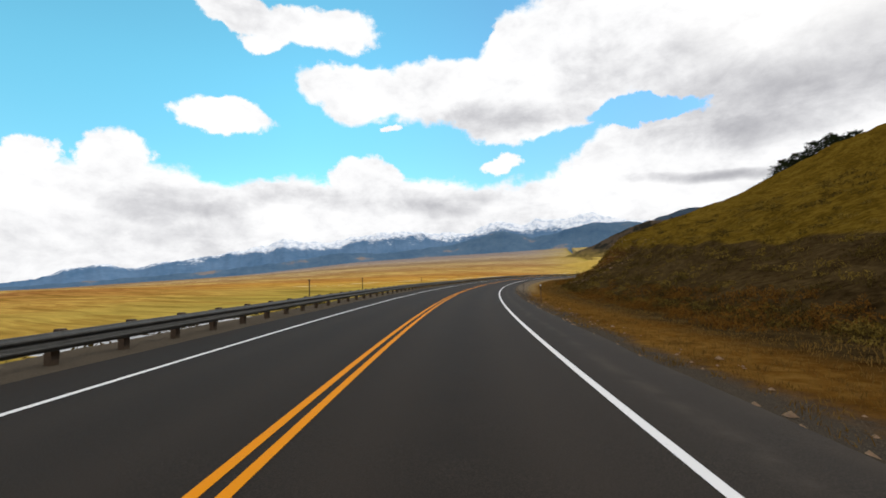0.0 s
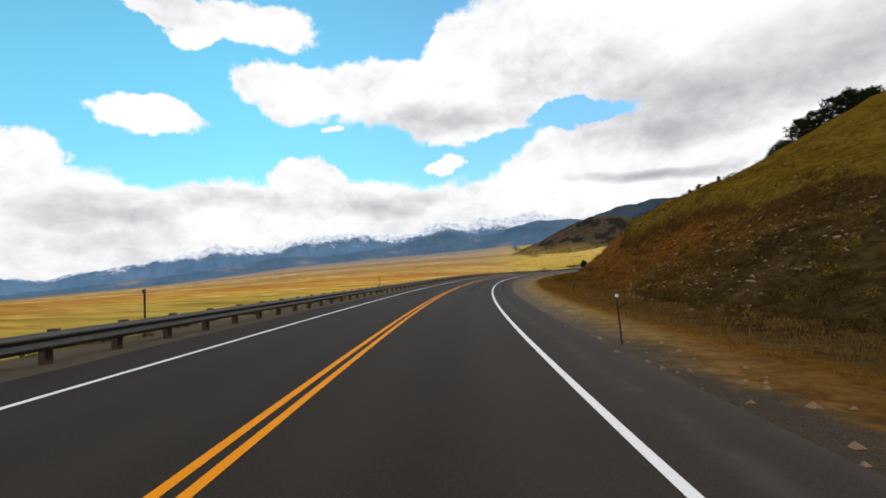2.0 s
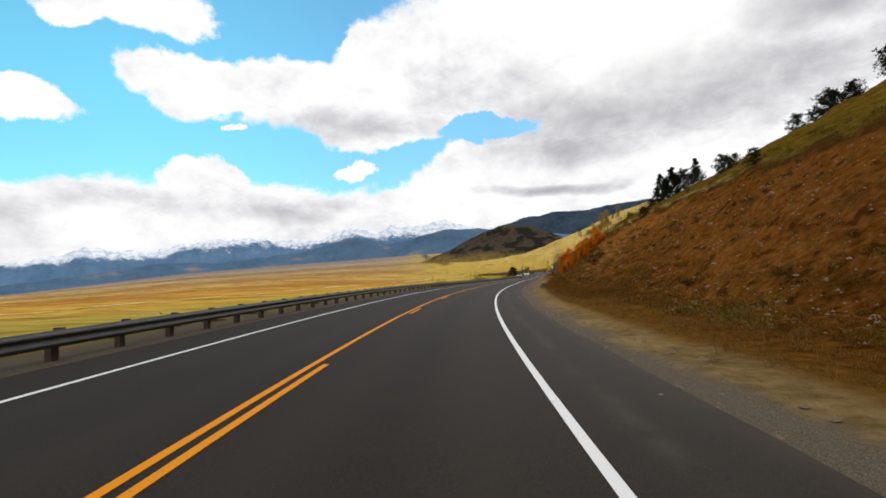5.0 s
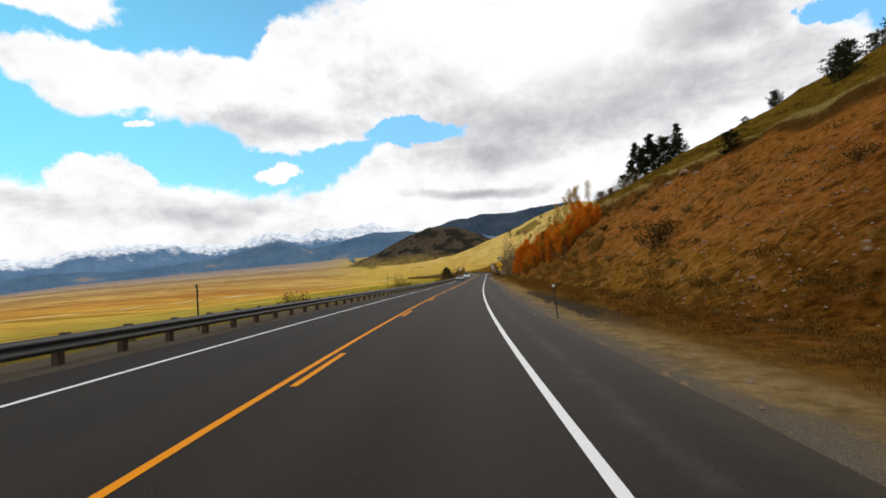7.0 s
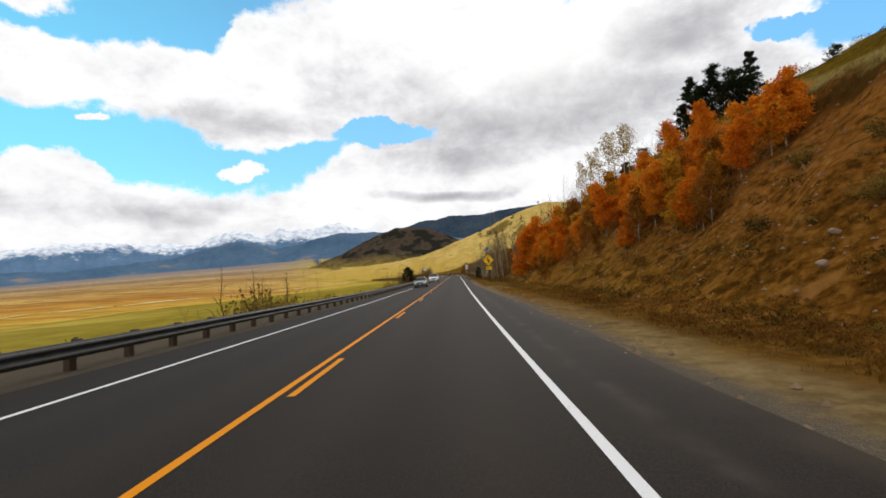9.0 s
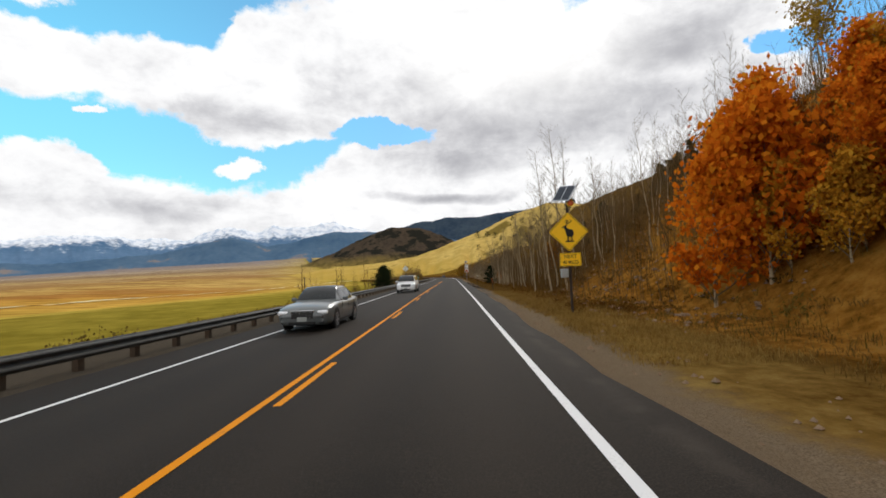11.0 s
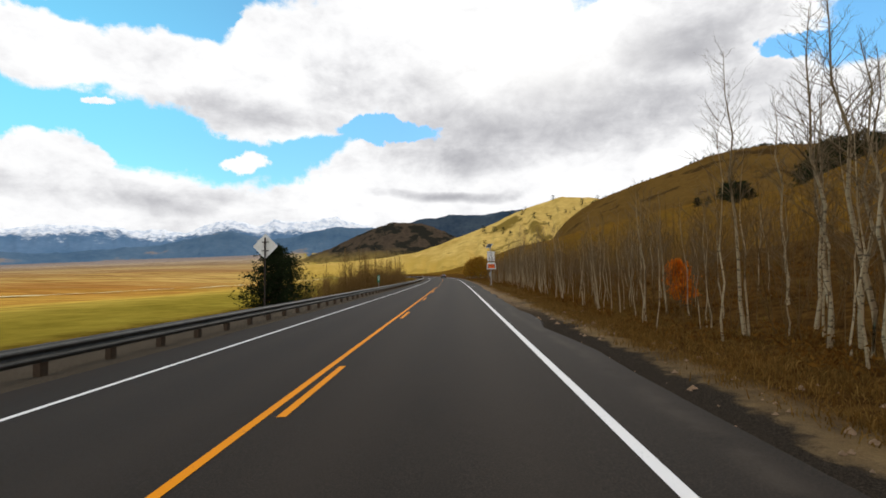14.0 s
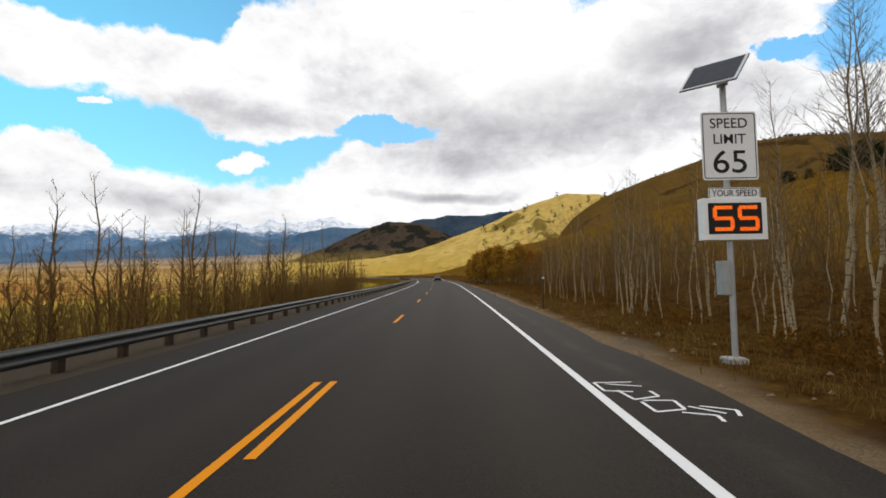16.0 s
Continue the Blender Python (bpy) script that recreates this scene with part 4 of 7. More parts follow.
def led_material():
    mat = bpy.data.materials.new("red_light_segments")
    nt = tree_of(mat)
    p = place_of(nt)
    n = noise_node(nt, p, 30, 2)
    e = nt.nodes.new("ShaderNodeEmission")
    nt.links.new(ramp(nt, n, [(0.3, (0.85, 0.10, 0.010)), (0.7, (1.0, 0.20, 0.02))]), e.inputs[0])
    e.inputs[1].default_value = 0.95
    out = nt.nodes.new("ShaderNodeOutputMaterial")
    nt.links.new(e.outputs[0], out.inputs[0])
    return mat


M_LED = led_material()


def frame_at(s, d, h=0.0, turn=0.0):
    """A pose at the roadside: x to the right of the road, y along it, z up."""
    p = on_road(s, d, h)
    return Matrix.Translation(p) @ Matrix.Rotation(float(heading(s)) + radians(turn), 4, "Z")


def ground_pose(s, d, turn=0.0, sink=0.05):
    x, y = road_xy(s, d)
    return Matrix.Translation((float(x), float(y), float(ground_z(s, d)) - sink)) @ Matrix.Rotation(float(heading(s)) + radians(turn), 4, "Z")


# ---------------------------------------------------------------- guard rail
def w_beam(length):
    """A corrugated beam along y, facing +x, centred on z = 0."""
    prof = [(-0.004, 0.156), (0.012, 0.150), (0.020, 0.128), (0.072, 0.100), (0.080, 0.078), (0.072, 0.056), (0.012, 0.024), (0.0, 0.0),
            (0.012, -0.024), (0.072, -0.056), (0.080, -0.078), (0.072, -0.100), (0.020, -0.128), (0.012, -0.150), (-0.004, -0.156)]
    bm = bmesh.new()
    rows = []
    for y in (-0.16, length + 0.16):
        off = 0.004 if y < 0 else 0.0
        rows.append([bm.verts.new((x + off, y, z * 1.2)) for x, z in prof] + [bm.verts.new((x + off - 0.004, y, z * 1.2)) for x, z in reversed(prof)])
    n = len(rows[0])
    for i in range(n):
        bm.faces.new((rows[0][i], rows[0][(i + 1) % n], rows[1][(i + 1) % n], rows[1][i]))
    return bm


def build_guardrail():
    rail = tagged(new("guardrail"), "galvanised corrugated steel guardrail on dark timber posts", "guardrail")
    first, span = -440.0, 3.81
    bm = w_beam(span)
    me = bpy.data.meshes.new("beam")
    bm.to_mesh(me)
    me.materials.append(M_STEEL)
    bm.free()
    bm = box(bmesh.new(), (0.16, 0.20, 1.10), (0, 0, 0.13), 0.012)
    post = bpy.data.meshes.new("post")
    bm.to_mesh(post)
    post.materials.append(M_POST)
    bm.free()
    bm = box(bmesh.new(), (0.17, 0.15, 0.33), (0, 0, -0.01), 0.01)
    block = bpy.data.meshes.new("spacer_block")
    bm.to_mesh(block)
    block.materials.append(M_POST)
    bm.free()
    bm = bmesh.new()
    rod(bm, (0, 0, 0), (0.022, 0, 0), 0.022, n=6)
    bolt = bpy.data.meshes.new("bolt")
    bm.to_mesh(bolt)
    bolt.materials.append(M_STEEL)
    bm.free()
    rng = random.Random(4)
    k = 0
    while first + span * k < 250:
        s = first + span * k
        a, b = on_road(s, -5.92, 0.425), on_road(s + span, -5.92, 0.425)
        v = b - a
        m = Matrix.Translation(a) @ Matrix.Rotation(math.atan2(-v.x, v.y), 4, "Z") @ Matrix.Rotation(math.atan2(v.z, v.xy.length), 4, "X")
        shared("beam", me, rail, m)
        k += 1
    far = []
    for i in range(int((250 - first) / 1.905)):
        s = first + 1.905 * i
        lean = rng.uniform(-1.5, 1.5)
        m = frame_at(s, -6.21, -0.17, rng.uniform(-3, 3)) @ Matrix.Rotation(radians(lean), 4, "Y") @ Matrix.Translation((0, 0, rng.uniform(-0.02, 0.02)))
        if s < 128:
            shared("post", post, rail, m @ Matrix.Translation((0, 0, 0.06 if s < -150 else 0.0)))
            shared("spacer_block", block, rail, frame_at(s, -6.035, 0.49 if s < -150 else 0.44))
            if s > -420:
                shared("bolt", bolt, rail, frame_at(s, -5.918, 0.44))
        else:
            far.append(m)
    bm = bmesh.new()
    for m in far:
        box(bm, (0.16, 0.20, 1.10), m @ Vector((0, 0, 0.13)))
    ob = part("distant_post", bm, M_POST, rail)
    ob["kind"] = "stuff"
    return rail


build_guardrail()


# ---------------------------------------------------------------- delineators and small posts
def delineator(s, d, height=1.15, lean=0.0, material=None, reflector=None, label="slim brown metal delineator post with a round white reflector"):
    root = tagged(new("delineator_post"), label, "marker post", group="roadside delineators")
    root.matrix_basis = ground_pose(s, d) @ Matrix.Rotation(radians(lean), 4, "Y")
    bm = bmesh.new()
    box(bm, (0.045, 0.012, height + 0.3), (0, 0, height / 2 - 0.15), 0.003)
    box(bm, (0.010, 0.035, height + 0.3), (0.018, 0.018, height / 2 - 0.15))
    box(bm, (0.010, 0.035, height + 0.3), (-0.018, 0.018, height / 2 - 0.15))
    part("post", bm, material or M_DARKMETAL, root)
    bm = bmesh.new()
    rod(bm, (0, -0.03, height - 0.06), (0, -0.006, height - 0.06), 0.05, n=14)
    part("reflector", bm, reflector or M_REFLECT, root)
    return root


for s_, d_, lean_ in ((-357.5, 7.2, -1), (-331.2, 6.9, -3), (-203.6, 6.5, -4), (-50.4, 6.7, 0), (20.4, 6.3, 1)):
    delineator(s_, d_, 1.5, lean_)
for s_, d_, high_ in ((-368, -7.2, 1.6), (-357, -7.2, 1.6), (-331, -7.2, 1.5), (-300, -7.2, 1.6), (-270, -7.2, 1.6), (-204.5, -7.2, 1.8), (-92.5, -7.3, 2.2)):
    delineator(s_, d_, high_, 0, None, M_DARKMETAL, label="tall slim brown marker post behind the guardrail")
for s_, d_ in ((-69.9, -7.2), (-49.3, -7.2)):
    delineator(s_, d_, 1.35, 0, None, M_DARKMETAL, label="short brown marker post behind the guardrail")


def banded_post(s, d):
    root = tagged(new("banded_marker_post"), "brown marker post with orange reflective bands", "marker post")
    root.matrix_basis = ground_pose(s, d) @ Matrix.Rotation(radians(-3), 4, "Y")
    part("post", box(bmesh.new(), (0.075, 0.03, 1.6), (0, 0, 0.5), 0.006), M_DARKMETAL, root)
    for z in (1.24, 1.10, 0.94):
        part("band", box(bmesh.new(), (0.08, 0.036, 0.075), (0, 0, z), 0.002), M_ORANGE_REFLECT, root, "orange reflective band")


banded_post(-75.9, 6.9)


# ---------------------------------------------------------------- signs
def plate(w, h, r=0.05, thick=0.006):
    """A sign plate in the x-z plane facing -y, with rounded corners."""
    bm = bmesh.new()
    pts = []
    for cx, cz, a0 in ((w / 2 - r, h / 2 - r, 0), (-w / 2 + r, h / 2 - r, 90), (-w / 2 + r, -h / 2 + r, 180), (w / 2 - r, -h / 2 + r, 270)):
        for k in range(5):
            a = radians(a0 + k * 22.5)
            pts.append((cx + r * math.cos(a), cz + r * math.sin(a)))
    front = [bm.verts.new((x, -thick, z)) for x, z in pts]
    back = [bm.verts.new((x, 0, z)) for x, z in pts]
    bm.faces.new(front)
    bm.faces.new(back[::-1])
    n = len(pts)
    for i in range(n):
        bm.faces.new((front[i], back[i], back[(i + 1) % n], front[(i + 1) % n]))
    return bm


def ring(w, h, r, band, y=-0.0085, lift=0.002):
    """A thin painted border."""
    bm = bmesh.new()
    loops = []
    for inset in (0.0, band):
        ww, hh, rr = w - 2 * inset, h - 2 * inset, max(0.004, r - inset)
        lp = []
        for cx, cz, a0 in ((ww / 2 - rr, hh / 2 - rr, 0), (-ww / 2 + rr, hh / 2 - rr, 90), (-ww / 2 + rr, -hh / 2 + rr, 180), (ww / 2 - rr, -hh / 2 + rr, 270)):
            for k in range(5):
                a = radians(a0 + k * 22.5)
                lp.append(bm.verts.new((cx + rr * math.cos(a), y, cz + rr * math.sin(a))))
        loops.append(lp)
    n = len(loops[0])
    for i in range(n):
        bm.faces.new((loops[0][i], loops[0][(i + 1) % n], loops[1][(i + 1) % n], loops[1][i]))
    return bm


def lettering(text, size, at, material, parent, name="lettering", stretch=1.0, bold=0.0):
    cu = bpy.data.curves.new(name, "FONT")
    cu.body, cu.size, cu.align_x, cu.align_y, cu.extrude, cu.offset = text, size, "CENTER", "CENTER", 0.001, bold
    tmp = bpy.data.objects.new(name, cu)
    scene.collection.objects.link(tmp)
    bpy.context.view_layer.update()
    me = bpy.data.meshes.new_from_object(tmp.evaluated_get(bpy.context.evaluated_depsgraph_get()))
    bpy.data.objects.remove(tmp)
    me.materials.clear()
    me.materials.append(material)
    ob = new(name, me)
    ob.parent = parent
    ob.matrix_basis = Matrix.Translation(at) @ Matrix.Rotation(radians(90), 4, "X") @ Matrix.Diagonal((stretch, 1, 1, 1))
    return ob


def solar_panel(root, z, tilt_x, tilt_y, w, h, cells, yaw=0.0, x=0.0):
    m = Matrix.Translation((x, 0.05, z)) @ Matrix.Rotation(radians(yaw), 4, "Z") @ Matrix.Rotation(radians(tilt_x), 4, "X") @ Matrix.Rotation(radians(tilt_y), 4, "Y")
    bm = box(bmesh.new(), (w, 0.04, h), (0, 0.02, 0), 0.004)
    p = part("panel_frame", bm, M_FRAME, root)
    p.matrix_basis = m
    n = cells
    for k in range(n):
        cw = (w - 0.05 * (n + 1)) / n
        bm = box(bmesh.new(), (cw, 0.006, h - 0.08), (-w / 2 + 0.05 + cw / 2 + k * (cw + 0.05), -0.004, 0))
        c = part("cell_panel", bm, M_PANEL, root)
        c.matrix_basis = m
    return m


def wildlife_sign():
    """Elk warning sign with a beacon and a solar panel."""
    root = tagged(new("wildlife_warning_sign"), "yellow diamond elk warning sign with flashing beacon and solar panel", "road sign")
    root.matrix_basis = ground_pose(-103.4, 7.82, 0.0)
    base = float(ground_z(-103.4, 7.75)) - 0.05 - float(road_z(-103.4, 7.75))
    up = -base - 0.30
    bm = bmesh.new()
    rod(bm, (0, 0.06, -0.3), (0, 0.06, 4.95 + up), 0.055, n=14)
    part("pole", bm, M_DARKMETAL, root)
    board = part("diamond_board", plate(1.22, 1.22, 0.07), M_SIGN_YELLOW, root)
    board.matrix_basis = Matrix.Translation((0, 0, 3.42 + up)) @ Matrix.Rotation(radians(45), 4, "Y")
    b = part("border", ring(1.16, 1.16, 0.06, 0.018), M_SIGN_BLACK, board)
    b.name = "border"
    # a plain standing elk shape: body, neck, legs and branching antlers
    bm = bmesh.new()
    y = -0.010

    def poly(pts):
        bm.faces.new([bm.verts.new((px, y, pz)) for px, pz in pts][::-1])

    poly([(-0.10, 0.10), (-0.02, 0.09), (0.06, 0.075), (0.12, 0.045), (0.15, -0.03), (0.145, -0.14), (0.10, -0.21), (-0.05, -0.215), (-0.11, -0.14), (-0.13, -0.02)])
    poly([(-0.03, 0.085), (-0.125, -0.04), (-0.17, 0.09), (-0.185, 0.19), (-0.10, 0.20), (-0.075, 0.13)])
    poly([(-0.27, 0.15), (-0.25, 0.13), (-0.16, 0.155), (-0.11, 0.215), (-0.15, 0.225), (-0.19, 0.20)])
    for lx in (-0.075, -0.035, 0.045, 0.085):
        poly([(lx - 0.014, -0.15), (lx + 0.018, -0.15), (lx + 0.012, -0.36), (lx - 0.012, -0.36)])
    poly([(-0.15, -0.355), (0.16, -0.355), (0.16, -0.41), (-0.15, -0.41)])
    for x0, x1, z1 in ((-0.14, -0.02, 0.42), (-0.11, 0.10, 0.40)):
        poly([(x0, 0.215), (x0 + 0.026, 0.208), (x1 + 0.014, z1), (x1 - 0.010, z1 + 0.006)])
        for f in (0.35, 0.6, 0.85):
            bx, bz = x0 + (x1 - x0) * f, 0.215 + (z1 - 0.215) * f
            poly([(bx - 0.012, bz), (bx + 0.012, bz), (bx - 0.046, bz + 0.090), (bx - 0.064, bz + 0.082)])
    sym = part("elk_symbol", bm, M_SIGN_BLACK, board, "black standing elk silhouette")
    sym.matrix_basis = Matrix.Rotation(radians(-45), 4, "Y") @ Matrix.Translation((0.03, 0, 0.02)) @ Matrix.Diagonal((1.22, 1, 1.14, 1))
    plaque = part("plaque", plate(0.92, 0.57, 0.04), M_SIGN_YELLOW, root)
    plaque.matrix_basis = Matrix.Translation((0.02, 0, 2.22 + up))
    part("border", ring(0.88, 0.53, 0.03, 0.012), M_SIGN_BLACK, plaque)
    lettering("NEXT", 0.22, (0, -0.009, 0.125), M_SIGN_BLACK, plaque, "lettering", 0.95, 0.0012)
    lettering("40 MILES", 0.22, (0, -0.009, -0.13), M_SIGN_BLACK, plaque, "lettering", 0.82, 0.0012)
    # beacon
    bm = bmesh.new()
    rod(bm, (0.12, 0.10, 4.66 + up), (0.12, -0.12, 4.66 + up), 0.155, n=20)
    beacon = part("beacon_housing", bm, M_SIGN_YELLOW, root, "yellow beacon housing")
    bm = bmesh.new()
    rod(bm, (0.12, -0.121, 4.66 + up), (0.12, -0.155, 4.66 + up), 0.125, 0.10, n=20)
    part("lens", bm, M_AMBER, beacon, "amber lens")
    bm = bmesh.new()
    for a in range(0, 200, 20):
        a0, a1 = radians(a - 10), radians(a + 10)
        q = [bm.verts.new((0.12 + 0.16 * math.cos(t), yy, 4.66 + up + 0.16 * math.sin(t))) for t, yy in ((a0, -0.11), (a1, -0.11), (a1, -0.32), (a0, -0.32))]
        bm.faces.new(q)
    part("visor", bm, M_BLACK, beacon)
    box_ = box(bmesh.new(), (0.10, 0.10, 0.35), (0, 0.06, 4.72 + up), 0.01)
    part("bracket", box_, M_BLACK, root)
    solar_panel(root, 5.12 + up, -31.6, 8.7, 1.05, 0.80, 2, -56.5, -0.10)
    cab = part("cabinet", box(bmesh.new(), (0.30, 0.20, 0.38), (-0.26, 0.02, 1.64 + up), 0.012), M_CABINET, root)
    part("cabinet_door", box(bmesh.new(), (0.26, 0.012, 0.33), (-0.26, -0.09, 1.64 + up), 0.004), M_CABINET, cab)
    return root


def speed_sign():
    """Speed limit sign over a display that shows the driver's speed."""
    s, d = 7.75, 6.95
    root = tagged(new("speed_display_sign"), "white speed limit sign with speed display and solar panel", "road sign")
    root.matrix_basis = ground_pose(s, d, 0.0, 0.02)
    up = float(road_z(s, d)) - float(ground_z(s, d)) - 0.17
    bm = bmesh.new()
    rod(bm, (0, 0.08, -0.25), (0, 0.08, 5.0 + up), 0.05, n=14)
    part("pole", bm, M_POLE, root)
    part("footing", box(bmesh.new(), (0.34, 0.30, 0.12), (-0.02, 0.08, 0.05), 0.03), M_CONCRETE, root)
    board = part("speed_limit_board", plate(0.95, 1.19, 0.05), M_SIGN_WHITE, root)
    board.matrix_basis = Matrix.Translation((0.02, 0, 3.82 + up))
    part("border", ring(0.90, 1.14, 0.04, 0.016), M_SIGN_BLACK, board)
    lettering("SPEED", 0.245, (0, -0.009, 0.385), M_SIGN_BLACK, board, "lettering", 0.98, 0.0015)
    lettering("LIMIT", 0.245, (0, -0.009, 0.11), M_SIGN_BLACK, board, "lettering", 0.98, 0.0015)
    lettering("65", 0.56, (0, -0.009, -0.30), M_SIGN_BLACK, board, "lettering", 1.12, 0.0025)
    tab = part("your_speed_board", plate(0.88, 0.20, 0.02), M_SIGN_WHITE, root)
    tab.matrix_basis = Matrix.Translation((0.06, -0.01, 2.99 + up))
    part("border", ring(0.86, 0.18, 0.015, 0.010), M_SIGN_BLACK, tab)
    lettering("YOUR SPEED", 0.155, (0, -0.009, 0.0), M_SIGN_BLACK, tab, "lettering", 0.86, 0.0010)
    case = part("display_case", box(bmesh.new(), (1.09, 0.16, 0.72), (0.04, 0.05, 2.55 + up), 0.012), M_SIGN_WHITE, root)
    part("screen", box(bmesh.new(), (0.90, 0.012, 0.53), (0.04, -0.032, 2.56 + up), 0.004), M_BLACK, case, "dark display screen")
    seg = {"5": "acdfg"}
    shape = {"a": ((0, 0.185), 1), "d": ((0, -0.185), 1), "g": ((0, 0), 1), "f": ((-0.145, 0.095), 0), "c": ((0.145, -0.095), 0)}
    for cx in (-0.20, 0.22):
        bm = bmesh.new()
        for key in seg["5"]:
            (dx, dz), flat = shape[key]
            size = (0.30, 0.010, 0.062) if flat else (0.062, 0.010, 0.17)
            box(bm, size, (0.04 + cx + dx, -0.043, 2.56 + up + dz))
        part("digit", bm, M_LED, case, "glowing red digit five")
    solar_panel(root, 5.14 + up, -38, 7.7, 0.95, 0.66, 1, -50.5, -0.17)
    part("bracket", box(bmesh.new(), (0.12, 0.16, 0.16), (0, 0.08, 4.98 + up), 0.015), M_CABINET, root)
    part("battery_cabinet", box(bmesh.new(), (0.13, 0.20, 0.58), (-0.13, 0.10, 1.55 + up), 0.012), M_CABINET, root)
    return root


def reversed_sign():
    root = tagged(new("diamond_sign_from_behind"), "bare aluminium back of a diamond warning sign on a post", "road sign")
    root.matrix_basis = ground_pose(-26.6, -7.2, 180)
    up = float(road_z(-26.7, -6.95)) - float(ground_z(-26.7, -6.95)) + 0.05
    part("post", box(bmesh.new(), (0.055, 0.055, 4.2 + up), (0, 0.05, 1.80 + up / 2), 0.006), M_DARKMETAL, root)
    b = part("diamond_board", plate(0.91, 0.91, 0.05), M_SIGN_BACK, root)
    b.matrix_basis = Matrix.Translation((0, 0, 3.47 + up)) @ Matrix.Rotation(radians(45), 4, "Y")
    for z in (3.68, 3.24):
        part("brace", box(bmesh.new(), (0.34, 0.03, 0.045), (0.0, 0.02, z + up)), M_DARKMETAL, root)


def mile_marker():
    root = tagged(new("mile_marker"), "small green mile marker plate on a slim post", "road sign")
    root.matrix_basis = ground_pose(6.4, -7.0)
    up = float(road_z(6.4, -7.4)) - float(ground_z(6.4, -7.4)) + 0.05
    part("post", box(bmesh.new(), (0.05, 0.03, 2.2 + up), (0, 0.03, 0.80 + up / 2), 0.004), M_POLE, root)
    b = part("plate", plate(0.32, 0.92, 0.03), M_SIGN_GREEN, root)
    b.matrix_basis = Matrix.Translation((0, 0, 1.45 + up))
    for z in (0.25, 0.05, -0.15):
        part("bar", box(bmesh.new(), (0.15, 0.003, 0.12), (0, -0.0085, z)), M_SIGN_WHITE, b)


wildlife_sign()
speed_sign()
reversed_sign()
mile_marker()


# ---------------------------------------------------------------- survey paint on the shoulder
def survey_paint():
    """Loose white sprayed strokes that cannot be read."""
    bm = bmesh.new()

    def stroke(pts, w=0.045):
        for (d0, s0), (d1, s1) in zip(pts, pts[1:]):
            a, b = on_road(s0, d0, 0.007), on_road(s1, d1, 0.007)
            n = (b - a).normalized().cross(Vector((0, 0, 1))) * w
            bm.faces.new([bm.verts.new(v) for v in (a - n, b - n, b + n, a + n)])

    for pts in ([(4.3, 6.75), (4.9, 6.7)], [(4.3, 6.75), (4.3, 6.3), (4.7, 6.2)], [(4.45, 6.65), (4.95, 6.45)], [(4.5, 6.3), (4.55, 5.85), (4.95, 5.95), (4.95, 6.2)],
                [(4.6, 5.75), (4.6, 5.35), (5.0, 5.4), (5.05, 5.75), (4.65, 5.8)], [(4.9, 5.3), (5.25, 5.15), (5.2, 4.95)], [(5.1, 5.5), (5.4, 5.2)], [(5.25, 5.5), (5.6, 5.3), (5.5, 5.1)]):
        stroke([(4.15 + (a - 4.3) * 0.85, b - 0.2) for a, b in pts], 0.022)
    me = bpy.data.meshes.new("survey_paint")
    bm.to_mesh(me)
    bm.free()
    me.materials.append(M_WHITE_LINE)
    tagged(new("survey_paint", me), "loose white sprayed survey marks on the asphalt shoulder", "road marking", kind="structure")


survey_paint()
# ---------------------------------------------------------------- plants: materials
def bark_material(name, pale, dark, marks=0.62, brown=None):
    mat = bpy.data.materials.new(name)
    nt = tree_of(mat)
    p = place_of(nt)
    n1 = noise_node(nt, p, 5.0, 4, 0.6, (1, 1, 2.5))
    n2 = noise_node(nt, p, 22.0, 3, 0.6)
    c = mix(nt, smooth(nt, n1, marks - 0.08, marks + 0.04), pale, dark)
    c = mix(nt, math_node(nt, "MULTIPLY", n2, 0.5), c, tuple(v * 0.55 for v in pale))
    if brown:
        sep = nt.nodes.new("ShaderNodeSeparateXYZ")
        nt.links.new(p, sep.inputs[0])
        c = mix(nt, smooth(nt, sep.outputs[2], 3.0, 6.5, 0.0, 0.7), c, brown)
    surface(nt, c, 0.85, 0, n2, 0.01, 0.6, 0.1)
    return mat


def leaf_material(name, stops, gloss=0.6, through=0.35):
    mat = bpy.data.materials.new(name)
    nt = tree_of(mat)
    g = nt.nodes.new("ShaderNodeNewGeometry")
    info = nt.nodes.new("ShaderNodeObjectInfo")
    n = noise_node(nt, g.outputs["Position"], 0.45, 3)
    f = math_node(nt, "ADD", math_node(nt, "MULTIPLY", g.outputs["Random Per Island"], 0.5), math_node(nt, "MULTIPLY", n, 0.35))
    f = math_node(nt, "ADD", f, math_node(nt, "MULTIPLY", info.outputs["Random"], 0.25))
    c = ramp(nt, f, stops)
    a = nt.nodes.new("ShaderNodeBsdfDiffuse")
    b = nt.nodes.new("ShaderNodeBsdfTranslucent")
    m = nt.nodes.new("ShaderNodeMixShader")
    out = nt.nodes.new("ShaderNodeOutputMaterial")
    m.inputs[0].default_value = through
    nt.links.new(c, a.inputs[0])
    nt.links.new(c, b.inputs[0])
    nt.links.new(a.outputs[0], m.inputs[1])
    nt.links.new(b.outputs[0], m.inputs[2])
    nt.links.new(m.outputs[0], out.inputs[0])
    return mat


M_ASPEN = bark_material("aspen_bark", (0.45, 0.345, 0.205), (0.055, 0.042, 0.028), 0.60, (0.23, 0.165, 0.092))
M_TWIG = bark_material("grey_brown_twigs", (0.18, 0.128, 0.070), (0.07, 0.048, 0.026))
M_DARKBARK = bark_material("dark_bark", (0.060, 0.044, 0.028), (0.025, 0.018, 0.012))
